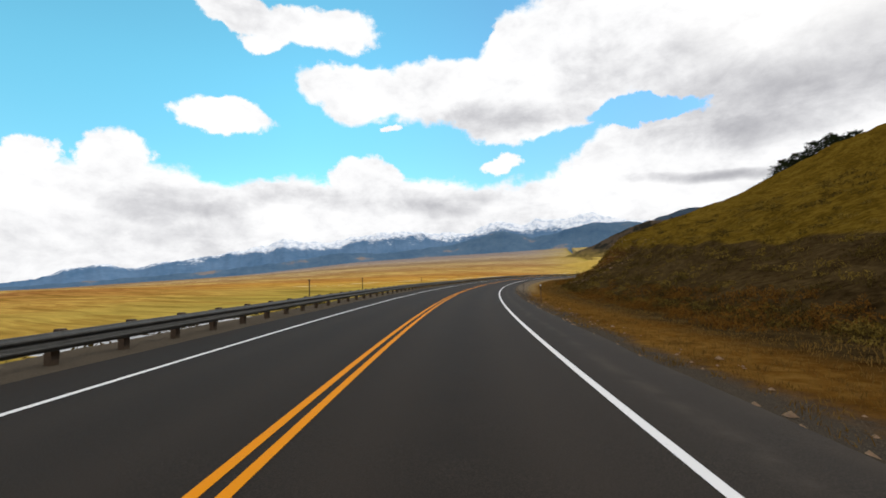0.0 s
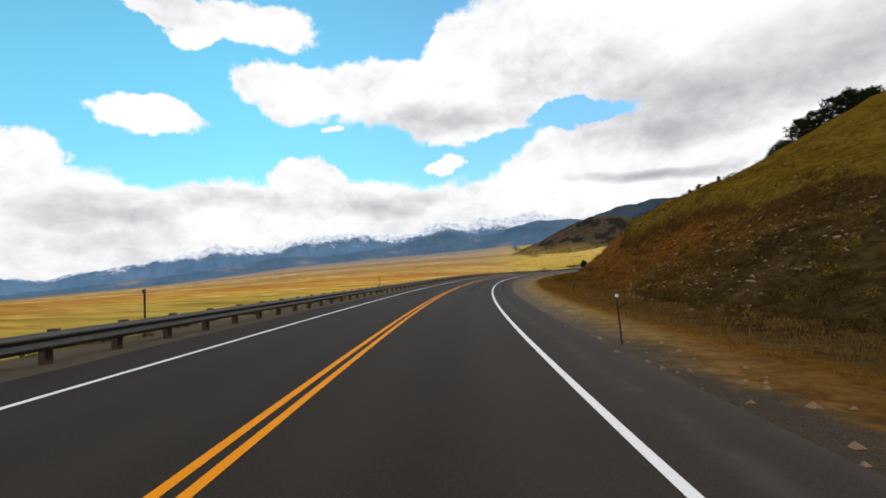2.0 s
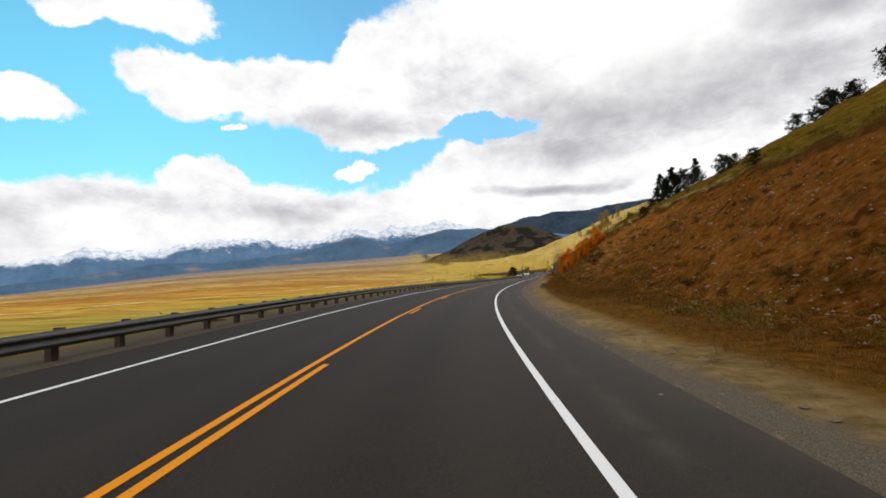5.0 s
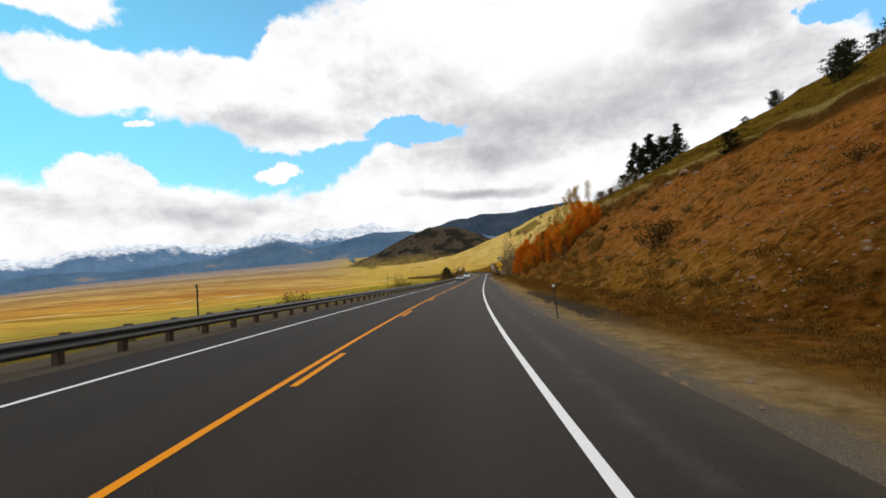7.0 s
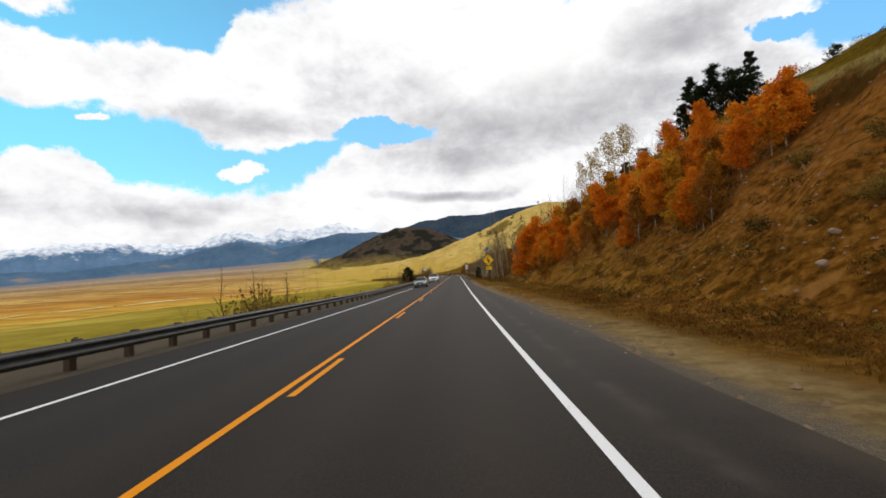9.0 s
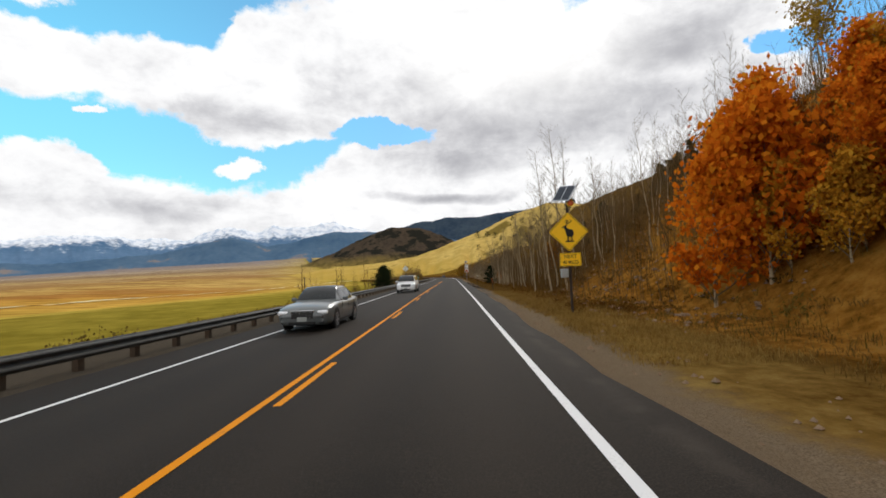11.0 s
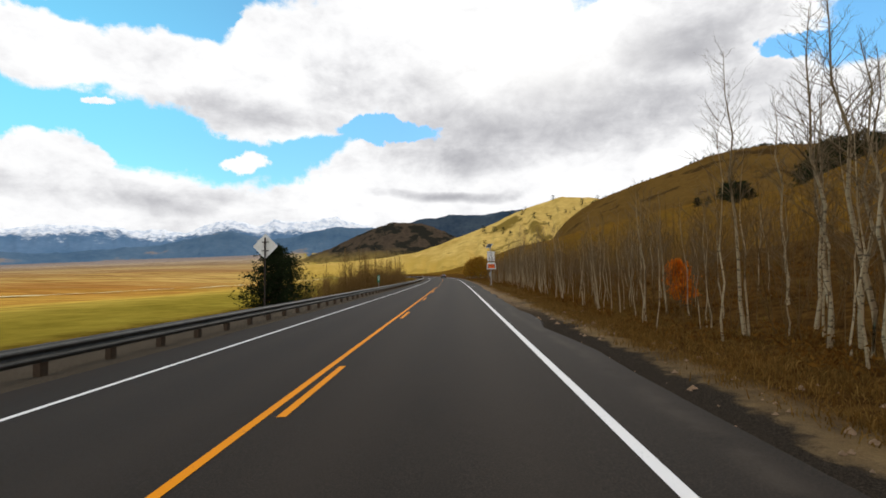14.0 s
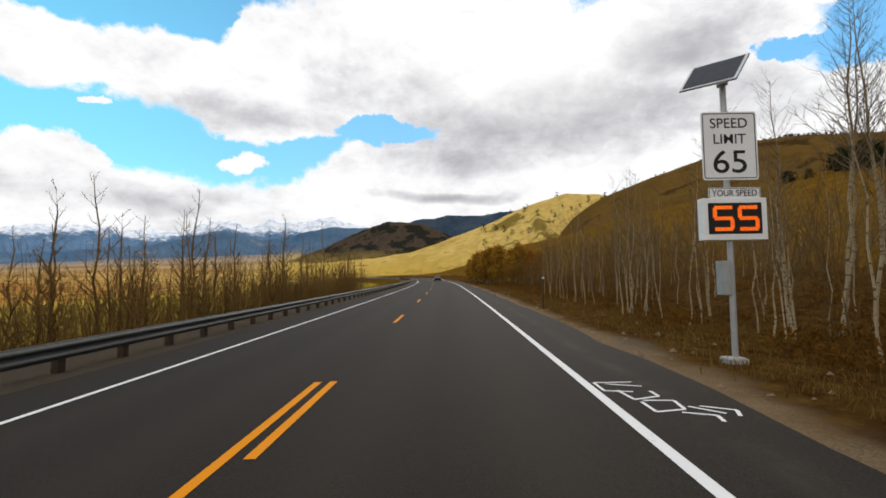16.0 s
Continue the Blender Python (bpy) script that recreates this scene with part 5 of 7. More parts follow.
M_WILLOW = bark_material("willow_stems", (0.20, 0.115, 0.034), (0.09, 0.05, 0.016))
M_STEM = bark_material("brown_brush_stems", (0.150, 0.086, 0.030), (0.060, 0.034, 0.013))
M_LEAF_ORANGE = leaf_material("orange_leaves", [(0.2, (0.38, 0.078, 0.006)), (0.5, (0.66, 0.165, 0.010)), (0.75, (0.74, 0.26, 0.016)), (0.95, (0.58, 0.34, 0.035))])
M_LEAF_AMBER = leaf_material("amber_leaves", [(0.2, (0.20, 0.085, 0.010)), (0.5, (0.56, 0.245, 0.020)), (0.8, (0.62, 0.34, 0.032)), (0.95, (0.26, 0.19, 0.03))])
M_LEAF_YELLOW = leaf_material("yellow_leaves", [(0.2, (0.26, 0.15, 0.018)), (0.6, (0.42, 0.26, 0.035)), (0.9, (0.30, 0.24, 0.05))])
M_LEAF_GOLD = leaf_material("dull_golden_leaves", [(0.2, (0.17, 0.075, 0.010)), (0.55, (0.33, 0.165, 0.020)), (0.9, (0.44, 0.26, 0.04))])
M_LEAF_RUST = leaf_material("rusty_leaves", [(0.2, (0.14, 0.045, 0.008)), (0.6, (0.30, 0.11, 0.014)), (0.9, (0.38, 0.18, 0.03))])
M_NEEDLE = leaf_material("pine_needles", [(0.2, (0.008, 0.013, 0.006)), (0.6, (0.020, 0.028, 0.012)), (0.95, (0.040, 0.048, 0.018))], through=0.15)
M_SAGE = leaf_material("sage_brush", [(0.2, (0.020, 0.012, 0.003)), (0.55, (0.054, 0.035, 0.009)), (0.9, (0.100, 0.070, 0.018))])
M_TUFT = leaf_material("dry_grass_blades", [(0.15, (0.060, 0.030, 0.008)), (0.5, (0.135, 0.072, 0.017)), (0.85, (0.22, 0.13, 0.035))])
M_TUFT_OLIVE = leaf_material("olive_grass_blades", [(0.15, (0.055, 0.034, 0.006)), (0.5, (0.125, 0.080, 0.014)), (0.85, (0.22, 0.150, 0.034))])
M_TUFT_GOLD = leaf_material("golden_grass_blades", [(0.15, (0.070, 0.046, 0.010)), (0.5, (0.150, 0.102, 0.022)), (0.85, (0.25, 0.18, 0.042))])
M_TUFT_RUSSET = leaf_material("russet_verge_blades", [(0.15, (0.060, 0.028, 0.007)), (0.5, (0.135, 0.066, 0.014)), (0.85, (0.25, 0.145, 0.040))])
M_TUFT_VERGE = leaf_material("yellow_verge_blades", [(0.15, (0.11, 0.058, 0.013)), (0.5, (0.215, 0.122, 0.029)), (0.85, (0.34, 0.215, 0.060))])
M_UNDER = leaf_material("brown_undergrowth", [(0.2, (0.060, 0.024, 0.005)), (0.6, (0.145, 0.064, 0.012)), (0.9, (0.23, 0.115, 0.022))])
M_ROCK = simple("tan_rock", (0.23, 0.147, 0.086), 0.95, 0, 0.4, 3.0, 0.02)


# ---------------------------------------------------------------- plants: shapes
class Soup:
    """Collects points and faces quickly."""

    def __init__(self):
        self.v, self.f = [], []

    def tube(self, pts, radii, n=5):
        base = len(self.v)
        for i, p in enumerate(pts):
            a = pts[min(i + 1, len(pts) - 1)] - pts[max(i - 1, 0)]
            q = a.to_track_quat("Z", "Y")
            for k in range(n):
                w = 2 * math.pi * k / n
                self.v.append(p + q @ Vector((math.cos(w) * radii[i], math.sin(w) * radii[i], 0)))
        for i in range(len(pts) - 1):
            for k in range(n):
                k2 = (k + 1) % n
                self.f.append((base + i * n + k, base + i * n + k2, base + (i + 1) * n + k2, base + (i + 1) * n + k))

    def leaf(self, p, size, rng, droop=0.0):
        q = Euler((rng.uniform(0, 6.3), rng.uniform(0, 6.3), rng.uniform(0, 6.3))).to_matrix()
        b = len(self.v)
        for x, y in ((-0.5, 0), (0, -0.42), (0.55, 0.05), (0.02, 0.45)):
            self.v.append(p + q @ Vector((x * size, y * size, 0)))
        self.f.append((b, b + 1, b + 2, b + 3))

    def blade(self, p, h, w, lean):
        b = len(self.v)
        side = Vector((-lean.y, lean.x, 0))
        side = side.normalized() * w if side.length > 1e-6 else Vector((w, 0, 0))
        self.v += [p - side, p + side, p + Vector((lean.x, lean.y, h))]
        self.f.append((b, b + 1, b + 2))

    def mesh(self, name, material, shade=False):
        me = bpy.data.meshes.new(name)
        me.from_pydata([tuple(v) for v in self.v], [], self.f)
        me.materials.append(material)
        if shade:
            me.polygons.foreach_set("use_smooth", [True] * len(me.polygons))
        me.update()
        return me


def bend(p0, p1, rng, wob, n):
    pts = [p0.lerp(p1, i / n) for i in range(n + 1)]
    for i in range(1, n):
        pts[i] = pts[i] + Vector((rng.uniform(-1, 1), rng.uniform(-1, 1), rng.uniform(-0.3, 0.3))) * wob
    return pts


def aspen_meshes(seed, height, leaves=None, per=0, bark=None, twig=None, branch_from=0.45, count=20, spread=1.0, trunk_r=None, tilt=0.0):
    """Trunk, bare branches and, where given, a loose crown of leaves."""
    rng = random.Random(seed)
    lean = Vector((rng.uniform(-0.10, 0.06) * height - tilt * height, rng.uniform(-0.05, 0.05) * height, height))
    pts = bend(Vector((0, 0, -0.3)), lean, rng, 0.016 * height, 7)
    r = trunk_r or 0.0125 * height
    t, tw, lv = Soup(), Soup(), Soup()
    t.tube(pts, [r * (1.25 if i == 0 else 1) * (1 - 0.88 * i / 7) for i in range(8)], 7)
    for k in range(count):
        f = branch_from + (1 - branch_from) * (k + rng.random()) / count * 0.98
        i = min(6, int(f * 7))
        p = pts[i].lerp(pts[i + 1], f * 7 - i)
        a = rng.uniform(0, 6.283)
        ln = height * (0.23 * (1.12 - f) + 0.05) * rng.uniform(0.6, 1.3) * spread
        d = Vector((math.cos(a), math.sin(a), rng.uniform(0.7, 1.5))).normalized()
        q = p + d * ln
        b = bend(p, q, rng, 0.05 * ln, 3)
        b[-1].z += 0.12 * ln
        br = max(0.008, r * (1 - f) * 0.5)
        tw.tube(b, [br, br * 0.75, br * 0.5, br * 0.2], 4)
        tips = [(b[2], b[3])]
        for _ in range(7):
            g = rng.uniform(0.3, 1)
            j = min(2, int(g * 3))
            o = b[j].lerp(b[j + 1], g * 3 - j)
            e = o + (d + Vector((rng.uniform(-1, 1), rng.uniform(-1, 1), rng.uniform(-0.2, 0.8)))).normalized() * ln * rng.uniform(0.2, 0.45)
            tw.tube(bend(o, e, rng, 0.03 * ln, 2), [br * 0.45, br * 0.3, br * 0.12], 3)
            tips.append((o, e))
        if leaves:
            for o, e in tips:
                for _ in range(per):
                    c = o.lerp(e, rng.uniform(0.2, 1.15))
                    lv.leaf(c + Vector((rng.gauss(0, 1), rng.gauss(0, 1), rng.gauss(0, 0.8))) * 0.24 * math.sqrt(height / 6), rng.uniform(0.13, 0.27), rng)
    out = [("trunk", t.mesh("trunk", bark or M_ASPEN, True)), ("crown", tw.mesh("crown", twig or M_TWIG))]
    if leaves:
        out.append(("foliage", lv.mesh("foliage", leaves)))
    return out


def thing_from(name, meshes, label, category, group=""):
    root = tagged(new(name), label, category, group)
    for n, me in meshes:
        shared(n, me, root)
    return root


def pine_meshes(seed, height, width, bottom=0.08, round_top=0.5, density=1.0, fine=1.0):
    """A conifer: trunk, whorls of limbs and tufts of needles with gaps between them."""
    rng = random.Random(seed)
    t, nd = Soup(), Soup()
    pts = bend(Vector((0, 0, -0.3)), Vector((rng.uniform(-0.3, 0.3), 0, height)), rng, 0.02 * height, 5)
    t.tube(pts, [0.022 * height * (1 - 0.9 * i / 5) for i in range(6)], 7)
    n = int(34 * density)
    for k in range(n):
        f = bottom + (0.99 - bottom) * (k + rng.random()) / n
        reach = width * (1 - f) ** round_top * (0.75 + 0.5 * rng.random()) * min(1, 0.45 + f * 2.4)
        a = rng.uniform(0, 6.283)
        i = min(4, int(f * 5))
        p = pts[i].lerp(pts[i + 1], f * 5 - i)
        d = Vector((math.cos(a), math.sin(a), rng.uniform(-0.05, 0.55)))
        e = p + d * reach
        b = bend(p, e, rng, 0.05 * reach, 2)
        t.tube(b, [0.012 * height * (1 - f) + 0.01, 0.02, 0.008], 4)
        for _ in range(int(13 * density)):
            g = rng.uniform(0.25, 1.08)
            c = p.lerp(e, g) + Vector((rng.gauss(0, 1), rng.gauss(0, 1), rng.gauss(0, 0.7))) * 0.075 * width
            sz = rng.uniform(0.16, 0.30) * (height / 6) ** 0.5 * fine
            for _ in range(int(4 / fine)):
                w = Vector((rng.gauss(0, 1), rng.gauss(0, 1), rng.gauss(0.25, 0.7))).normalized()
                u = w.orthogonal().normalized() * sz * 0.20
                bb = len(nd.v)
                nd.v += [c - u, c + u, c + w * sz + u * 0.5, c + w * sz - u * 0.5]
                nd.f.append((bb, bb + 1, bb + 2, bb + 3))
    return [("trunk", t.mesh("trunk", M_DARKBARK, True)), ("crown", nd.mesh("crown", M_NEEDLE))]


def bush_meshes(seed, r, h, leaf_mat, stems=22, leaves=260, size=0.09):
    rng = random.Random(seed)
    st, lv = Soup(), Soup()
    for _ in range(stems):
        a, k = rng.uniform(0, 6.283), rng.random() ** 0.5
        tip = Vector((math.cos(a) * r * k, math.sin(a) * r * k, h * (1 - 0.45 * k * k) * rng.uniform(0.7, 1.05)))
        b = bend(Vector((math.cos(a) * 0.12 * r, math.sin(a) * 0.12 * r, -0.05)), tip, rng, 0.05 * h, 3)
        st.tube(b, [0.014, 0.010, 0.007, 0.003], 3)
        for _ in range(int(leaves / stems)):
            g = rng.uniform(0.3, 1.05)
            c = b[0].lerp(tip, g)
            lv.leaf(c + Vector((rng.gauss(0, 1), rng.gauss(0, 1), rng.gauss(0, 1))) * 0.10 * r, size * rng.uniform(0.6, 1.4), rng)
    out = [("stem", st.mesh("stem", M_WILLOW))]
    if leaves:
        out.append(("foliage", lv.mesh("foliage", leaf_mat)))
    return out


def plant(kinds, s, d, rng, scale=1.0, turn=None, sink=0.05):
    """Sets a copy of one of the kinds on the ground."""
    k = rng.choice(kinds)
    x, y = road_xy(s, d)
    m = Matrix.Translation((float(x), float(y), float(ground_z(s, d)) - sink)) @ Matrix.Rotation(rng.uniform(0, 6.283) if turn is None else turn, 4, "Z") @ Matrix.Diagonal((scale, scale, scale * rng.uniform(0.92, 1.08), 1))
    if k not in USED:
        USED.add(k)
        k.matrix_basis = m
        return k
    made = copy_thing(k, m)
    made.scale = m.to_scale()
    return made


def crest_tree(kinds, rng, az, scale):
    """Sets a small tree on the crest of the brown hill."""
    e = float(np.interp(-az, [-a for a in BROWN_AZ], BROWN_EL))
    r = 800.0
    k = copy_thing(rng.choice(kinds), Matrix.Translation((EYE0[0] - r * math.sin(radians(az)), EYE0[1] + r * math.cos(radians(az)), EYE0[2] + r * math.tan(radians(e)) - 0.6)) @ Matrix.Rotation(rng.uniform(0, 6.283), 4, "Z") @ Matrix.Scale(scale, 4))
    k.scale = (scale, scale, scale)
    return k


USED = set()


# ---------------------------------------------------------------- aspens
def aspens():
    rng = random.Random(21)
    tall = [thing_from("aspen", aspen_meshes(100 + i, 10.2 + 0.9 * (i % 3), count=44, branch_from=0.50, spread=0.80, trunk_r=0.085, tilt=0.03), "tall bare pale-barked aspen among brush", "tree", "bare aspens") for i in range(4)]
    short = [thing_from("young_aspen", aspen_meshes(200 + i, 5.4 + 0.5 * (i % 3), count=24, branch_from=0.36, trunk_r=0.034), "slender bare young aspen in a dense grove", "tree", "young aspens") for i in range(6)]
    for s, d in ((-71.0, 12.6), (-66.0, 13.8), (-63.2, 13.4), (-84, 15.0), (-90.0, 13.5), (-38, 11.4), (-36.2, 12.4), (-52.5, 14.6)):
        plant(tall, s, d, rng, rng.uniform(0.68, 0.85) if s < -45 else 0.6)
    for s, d, k in ((13.0, 10.2, 0.56), (16.0, 11.2, 0.60), (18.2, 10.0, 0.52), (11.2, 12.4, 0.66), (-14.4, 10.6, 0.54), (-30, 11.2, 0.5), (24, 11.5, 0.52),
                    (-76.4, 11.2, 0.76), (-75.2, 12.8, 0.80), (-74.0, 10.6, 0.70), (-72.8, 13.0, 0.80), (-71.6, 11.0, 0.72), (-70.8, 13.8, 0.80), (-69.8, 10.8, 0.74), (-69.0, 12.2, 0.80), (-68.0, 11.2, 0.70), (-67.2, 14.2, 0.8), (-60.0, 13.6, 0.76), (-57.5, 12.8, 0.7), (-55.0, 13.4, 0.7),
                    (-65.0, 9.8, 0.56), (-65.4, 11.0, 0.78), (-63.4, 12.2, 0.84), (-51.4, 9.7, 0.54), (-50.4, 11.0, 0.64), (-51.2, 11.4, 0.74), (-52.4, 11.3, 0.78), (-50.0, 12.4, 0.76), (-48.6, 11.6, 0.60), (-46.4, 13.4, 0.66),
                    (-41.0, 10.0, 0.60), (-36.2, 10.5, 0.64), (-38.4, 11.0, 0.74), (-38.8, 11.4, 0.66), (-39.7, 10.8, 0.74), (-33.0, 14.0, 0.62), (-26.0, 11.2, 0.44), (-3.0, 11.0, 0.56), (-21.0, 14.5, 0.58),
                    (12.0, 11.0, 0.54), (10.8, 11.2, 0.60), (10.0, 10.8, 0.66), (9.6, 11.4, 0.70), (8.8, 12.6, 0.74), (14.6, 13.0, 0.60), (20.5, 14.0, 0.56), (27.0, 13.0, 0.50)):
        plant(tall, s, d, rng, k)
    for s, d, k in ((-88.0, 11.6, 1.0), (-86.2, 12.6, 1.05), (-85.6, 10.9, 0.92), (-84.8, 9.6, 0.62), (-82.8, 12.0, 0.95), (-81.4, 10.4, 0.66), (-80.2, 13.2, 0.9), (-78.6, 11.8, 0.78), (-76.0, 10.9, 0.74), (-74.6, 12.6, 0.82),
                    (-73.0, 9.4, 0.6), (-68.2, 8.9, 0.72), (-66.6, 9.4, 0.66), (-63.8, 10.0, 0.62), (-61.8, 10.6, 0.58), (-60.6, 9.2, 0.55), (-57.4, 10.1, 0.6), (-55.2, 9.0, 0.5), (-48.4, 9.4, 0.55), (-44.8, 9.8, 0.52),
                    (-28.6, 8.9, 0.40), (-26.8, 8.6, 0.36), (-20.6, 9.1, 0.48), (-13.8, 9.3, 0.5), (-4.2, 9.2, 0.46), (7.0, 9.6, 0.5)):
        plant(tall, s, d, rng, k, rng.uniform(-0.7, 0.7))
    s = -62.0
    while s < 34:
        for _ in range(3 if s > -12 else 2):
            plant(short, s + rng.uniform(-0.7, 0.7), (9.3 if s < -36 else 8.5) + abs(rng.gauss(0, 2.6)), rng, rng.uniform(0.65, 1.0) if s < -36 else rng.uniform(0.5, 0.85))
        s += 0.95 if s < -4 else 1.3
    for _ in range(46):
        plant(short, rng.uniform(-100, -50), rng.uniform(13, 26), rng, rng.uniform(0.9, 1.3))
    for _ in range(40):
        plant(short, rng.uniform(30, 75), rng.uniform(12, 30), rng, rng.uniform(0.6, 0.95))


def autumn_aspens():
    rng = random.Random(33)
    kinds = [thing_from("orange_aspen", aspen_meshes(300 + i, 4.8 + 0.5 * i, M_LEAF_ORANGE, 15, count=34, branch_from=0.08, spread=1.55), "aspen with a full crown of orange autumn leaves on the slope", "tree", "autumn aspens") for i in range(3)]
    rust = [thing_from("rust_aspen", aspen_meshes(320 + i, 4.6 + i, M_LEAF_RUST, 6, count=26, branch_from=0.1, spread=1.25), "aspen with rusty brown autumn leaves on the slope", "tree", "autumn aspens") for i in range(2)]
    amber = [thing_from("amber_aspen", aspen_meshes(330 + i, 4.8 + 0.5 * i, M_LEAF_AMBER, 12, count=30, branch_from=0.08, spread=1.45), "aspen with amber yellow autumn leaves on the slope", "tree", "autumn aspens") for i in range(2)]
    pale = [thing_from("yellow_aspen", aspen_meshes(340, 7.5, M_LEAF_YELLOW, 3, count=22, branch_from=0.4), "tall aspen with thin yellow leaves", "tree", "autumn aspens")]
    for _ in range(104):
        s = rng.uniform(-147, -104)
        low = float(np.interp(s, [-147, -140, -114, -104], [17.5, 16.5, 12.5, 12.0]))
        d = low + rng.random() ** 0.8 * float(np.interp(s, [-147, -138, -104], [6.0, 7.0, 6.5]))
        mood = rng.random()
        plant(kinds if mood < 0.58 else (amber if mood < 0.76 else rust), s, d, rng, rng.uniform(0.42, 0.72) if s < -124 else rng.uniform(0.55, 0.9))
    for s, d in ((-98, 24), (-94, 27), (-90, 30), (-104, 27), (-101, 29), (-107, 28), (-96, 33)):
        plant(pale, s, d, rng, 1.0)
    for s, d, k in ((-106.0, 12.4, 1.05), (-107.5, 13.5, 1.15), (-105.0, 14.5, 1.1)):
        plant(kinds, s, d, rng, k)
    for s, d in ((-68.5, 14.6), (-70.5, 15.2)):
        plant(rust, s, d, rng, 0.7)
    for s, d, k in ((-30, 47, 0.6), (-27, 48, 0.65), (-33, 49, 0.55), (-52, 27.5, 0.5), (-50.5, 28.5, 0.42), (-28.5, 12.5, 0.42)):
        plant(kinds, s, d, rng, k)
    golden = [thing_from("golden_aspen", aspen_meshes(360 + i, 4.6 + i, M_LEAF_GOLD, 9, count=30, branch_from=0.08, spread=1.35), "rounded aspen with dull golden autumn leaves by the bend", "tree", "golden aspens") for i in range(2)]
    for _ in range(46):
        s = rng.uniform(56, 124)
        plant(golden if rng.random() < 0.75 else rust, s, float(np.interp(s, [56, 75, 124], [12.0, 8.6, 9.0])) + abs(rng.gauss(0, 2.6)), rng, rng.uniform(0.75, 1.15))


def conifers():
    rng = random.Random(8)
    kinds = [thing_from("pine", pine_meshes(400 + i, 6.0 + 0.8 * i, 2.0, 0.10, 0.55, 1.7), "dark green pine on the hillside", "tree", "pines") for i in range(3)]
    shaggy = [thing_from("juniper", pine_meshes(420 + i, 4.0, 2.3, 0.05, 0.38, 1.6), "low dark juniper on the hill crest", "tree", "junipers") for i in range(2)]
    # the clump on the crest beyond the first bend
    for s, d, k in ((-173, 74, 1.5), (-170, 76.5, 1.9), (-168, 79, 1.6), (-166, 81, 2.0), (-164, 84, 1.8), (-162, 87, 2.2), (-160.5, 91, 2.0), (-158, 93, 2.3), (-156, 96, 2.1), (-153, 99, 2.4), (-150, 102, 2.2), (-147, 105, 2.4), (-144, 109, 2.3),
                    (-166, 69.5, 0.9), (-163.5, 71.5, 1.1), (-146, 76, 1.5), (-142, 79, 1.7), (-138, 77, 1.3), (-133, 75, 1.4), (-168, 46, 0.75), (-170, 44, 0.9)):
        plant(shaggy, s, d, rng, k * rng.uniform(0.9, 1.05))
    # the pines above the cut
    for s, d, k in ((-82, 47, 0.95), (-84, 49, 1.2), (-86, 50, 1.1), (-85, 52, 1.35), (-87, 54, 1.25), (-84, 56, 1.4), (-86, 58, 1.3), (-83, 60, 1.35), (-85, 62.5, 1.2), (-82, 64, 1.1)):
        plant(kinds if rng.random() < 0.35 else shaggy, s, d, rng, k if rng.random() < 0.2 else k * 1.35)
    for s, d, k in ((-90, 38, 0.85), (-126, 43, 0.5), (-140, 56, 0.5), (-137, 58, 0.65), (-131, 56, 0.45), (-178, 27.5, 0.5), (-215, 32, 0.45)):
        plant(shaggy, s, d, rng, k)
    # in and over the grove
    for s, d, k in ((-46, 52, 1.3), (-43, 55, 1.45), (-40, 53, 1.2), (-37, 56, 1.5), (-33, 57, 1.4), (-29, 58, 1.5), (-25, 56, 1.3), (-21, 58, 1.5), (-16, 57, 1.4), (-12, 60, 1.4), (-8, 57, 1.2), (-31, 46, 1.0), (-26, 47, 1.1), (-20, 46, 0.9), (-36, 45, 1.0), (-57, 22, 0.6), (-60, 24, 0.7)):
        plant(kinds, s, d, rng, k)
    for _ in range(90):
        crest_tree(shaggy, rng, rng.choice((rng.uniform(-36, -27), rng.uniform(-33, -29), rng.uniform(-27, -14))), rng.uniform(0.30, 0.85))
    for s, d in ((78, 92), (82, 90), (87, 93), (110, 101), (115, 100), (119, 103)):
        plant(shaggy, s, d, rng, rng.uniform(0.7, 1.0), None, 0.5)
    for s, d, k in ((-4, 62, 1.15), (-1, 64, 1.3), (2, 62, 1.0), (5, 65, 1.15), (9, 63, 0.7), (13, 64, 0.62), (17, 65, 0.7), (21, 67, 0.9), (25, 67, 1.0), (29, 69, 1.05), (34, 71, 0.8)):
        plant(kinds if s < 6 else shaggy, s, d, rng, k if s < 6 else k * 1.5, None, 0.3)
    young = [thing_from("young_pine", pine_meshes(470, 3.0, 1.2, 0.03, 0.55, 2.4, 0.45), "dark young pine at the edge of the aspen grove", "tree")]
    plant(young, -51.0, 8.7, rng, 0.98)
    for s, d, k in ((89, 99, 1.4), (92, 100, 1.7), (95, 100.5, 1.9), (98, 101, 1.7), (101, 102, 1.8), (104, 103, 1.4), (95, 104, 1.6), (66, 100, 1.6), (69, 102, 2.0), (64, 104, 1.7)):
        plant(shaggy, s, d, rng, k * 0.85, None, 0.5)
    # beside the guardrail
    dense = [thing_from("roadside_pine", pine_meshes(440, 4.5, 3.3, 0.01, 0.80, 4.2, 0.5), "full dark green pine beside the guardrail", "tree")]
    plant(dense, -4.7, -15.0, rng, 1.32)
    plant(shaggy, -3.0, -16.5, rng, 0.9)
    for s, d, k in ((44, -12, 0.55), (47, -13, 0.6)):
        plant(shaggy, s, d, rng, k)


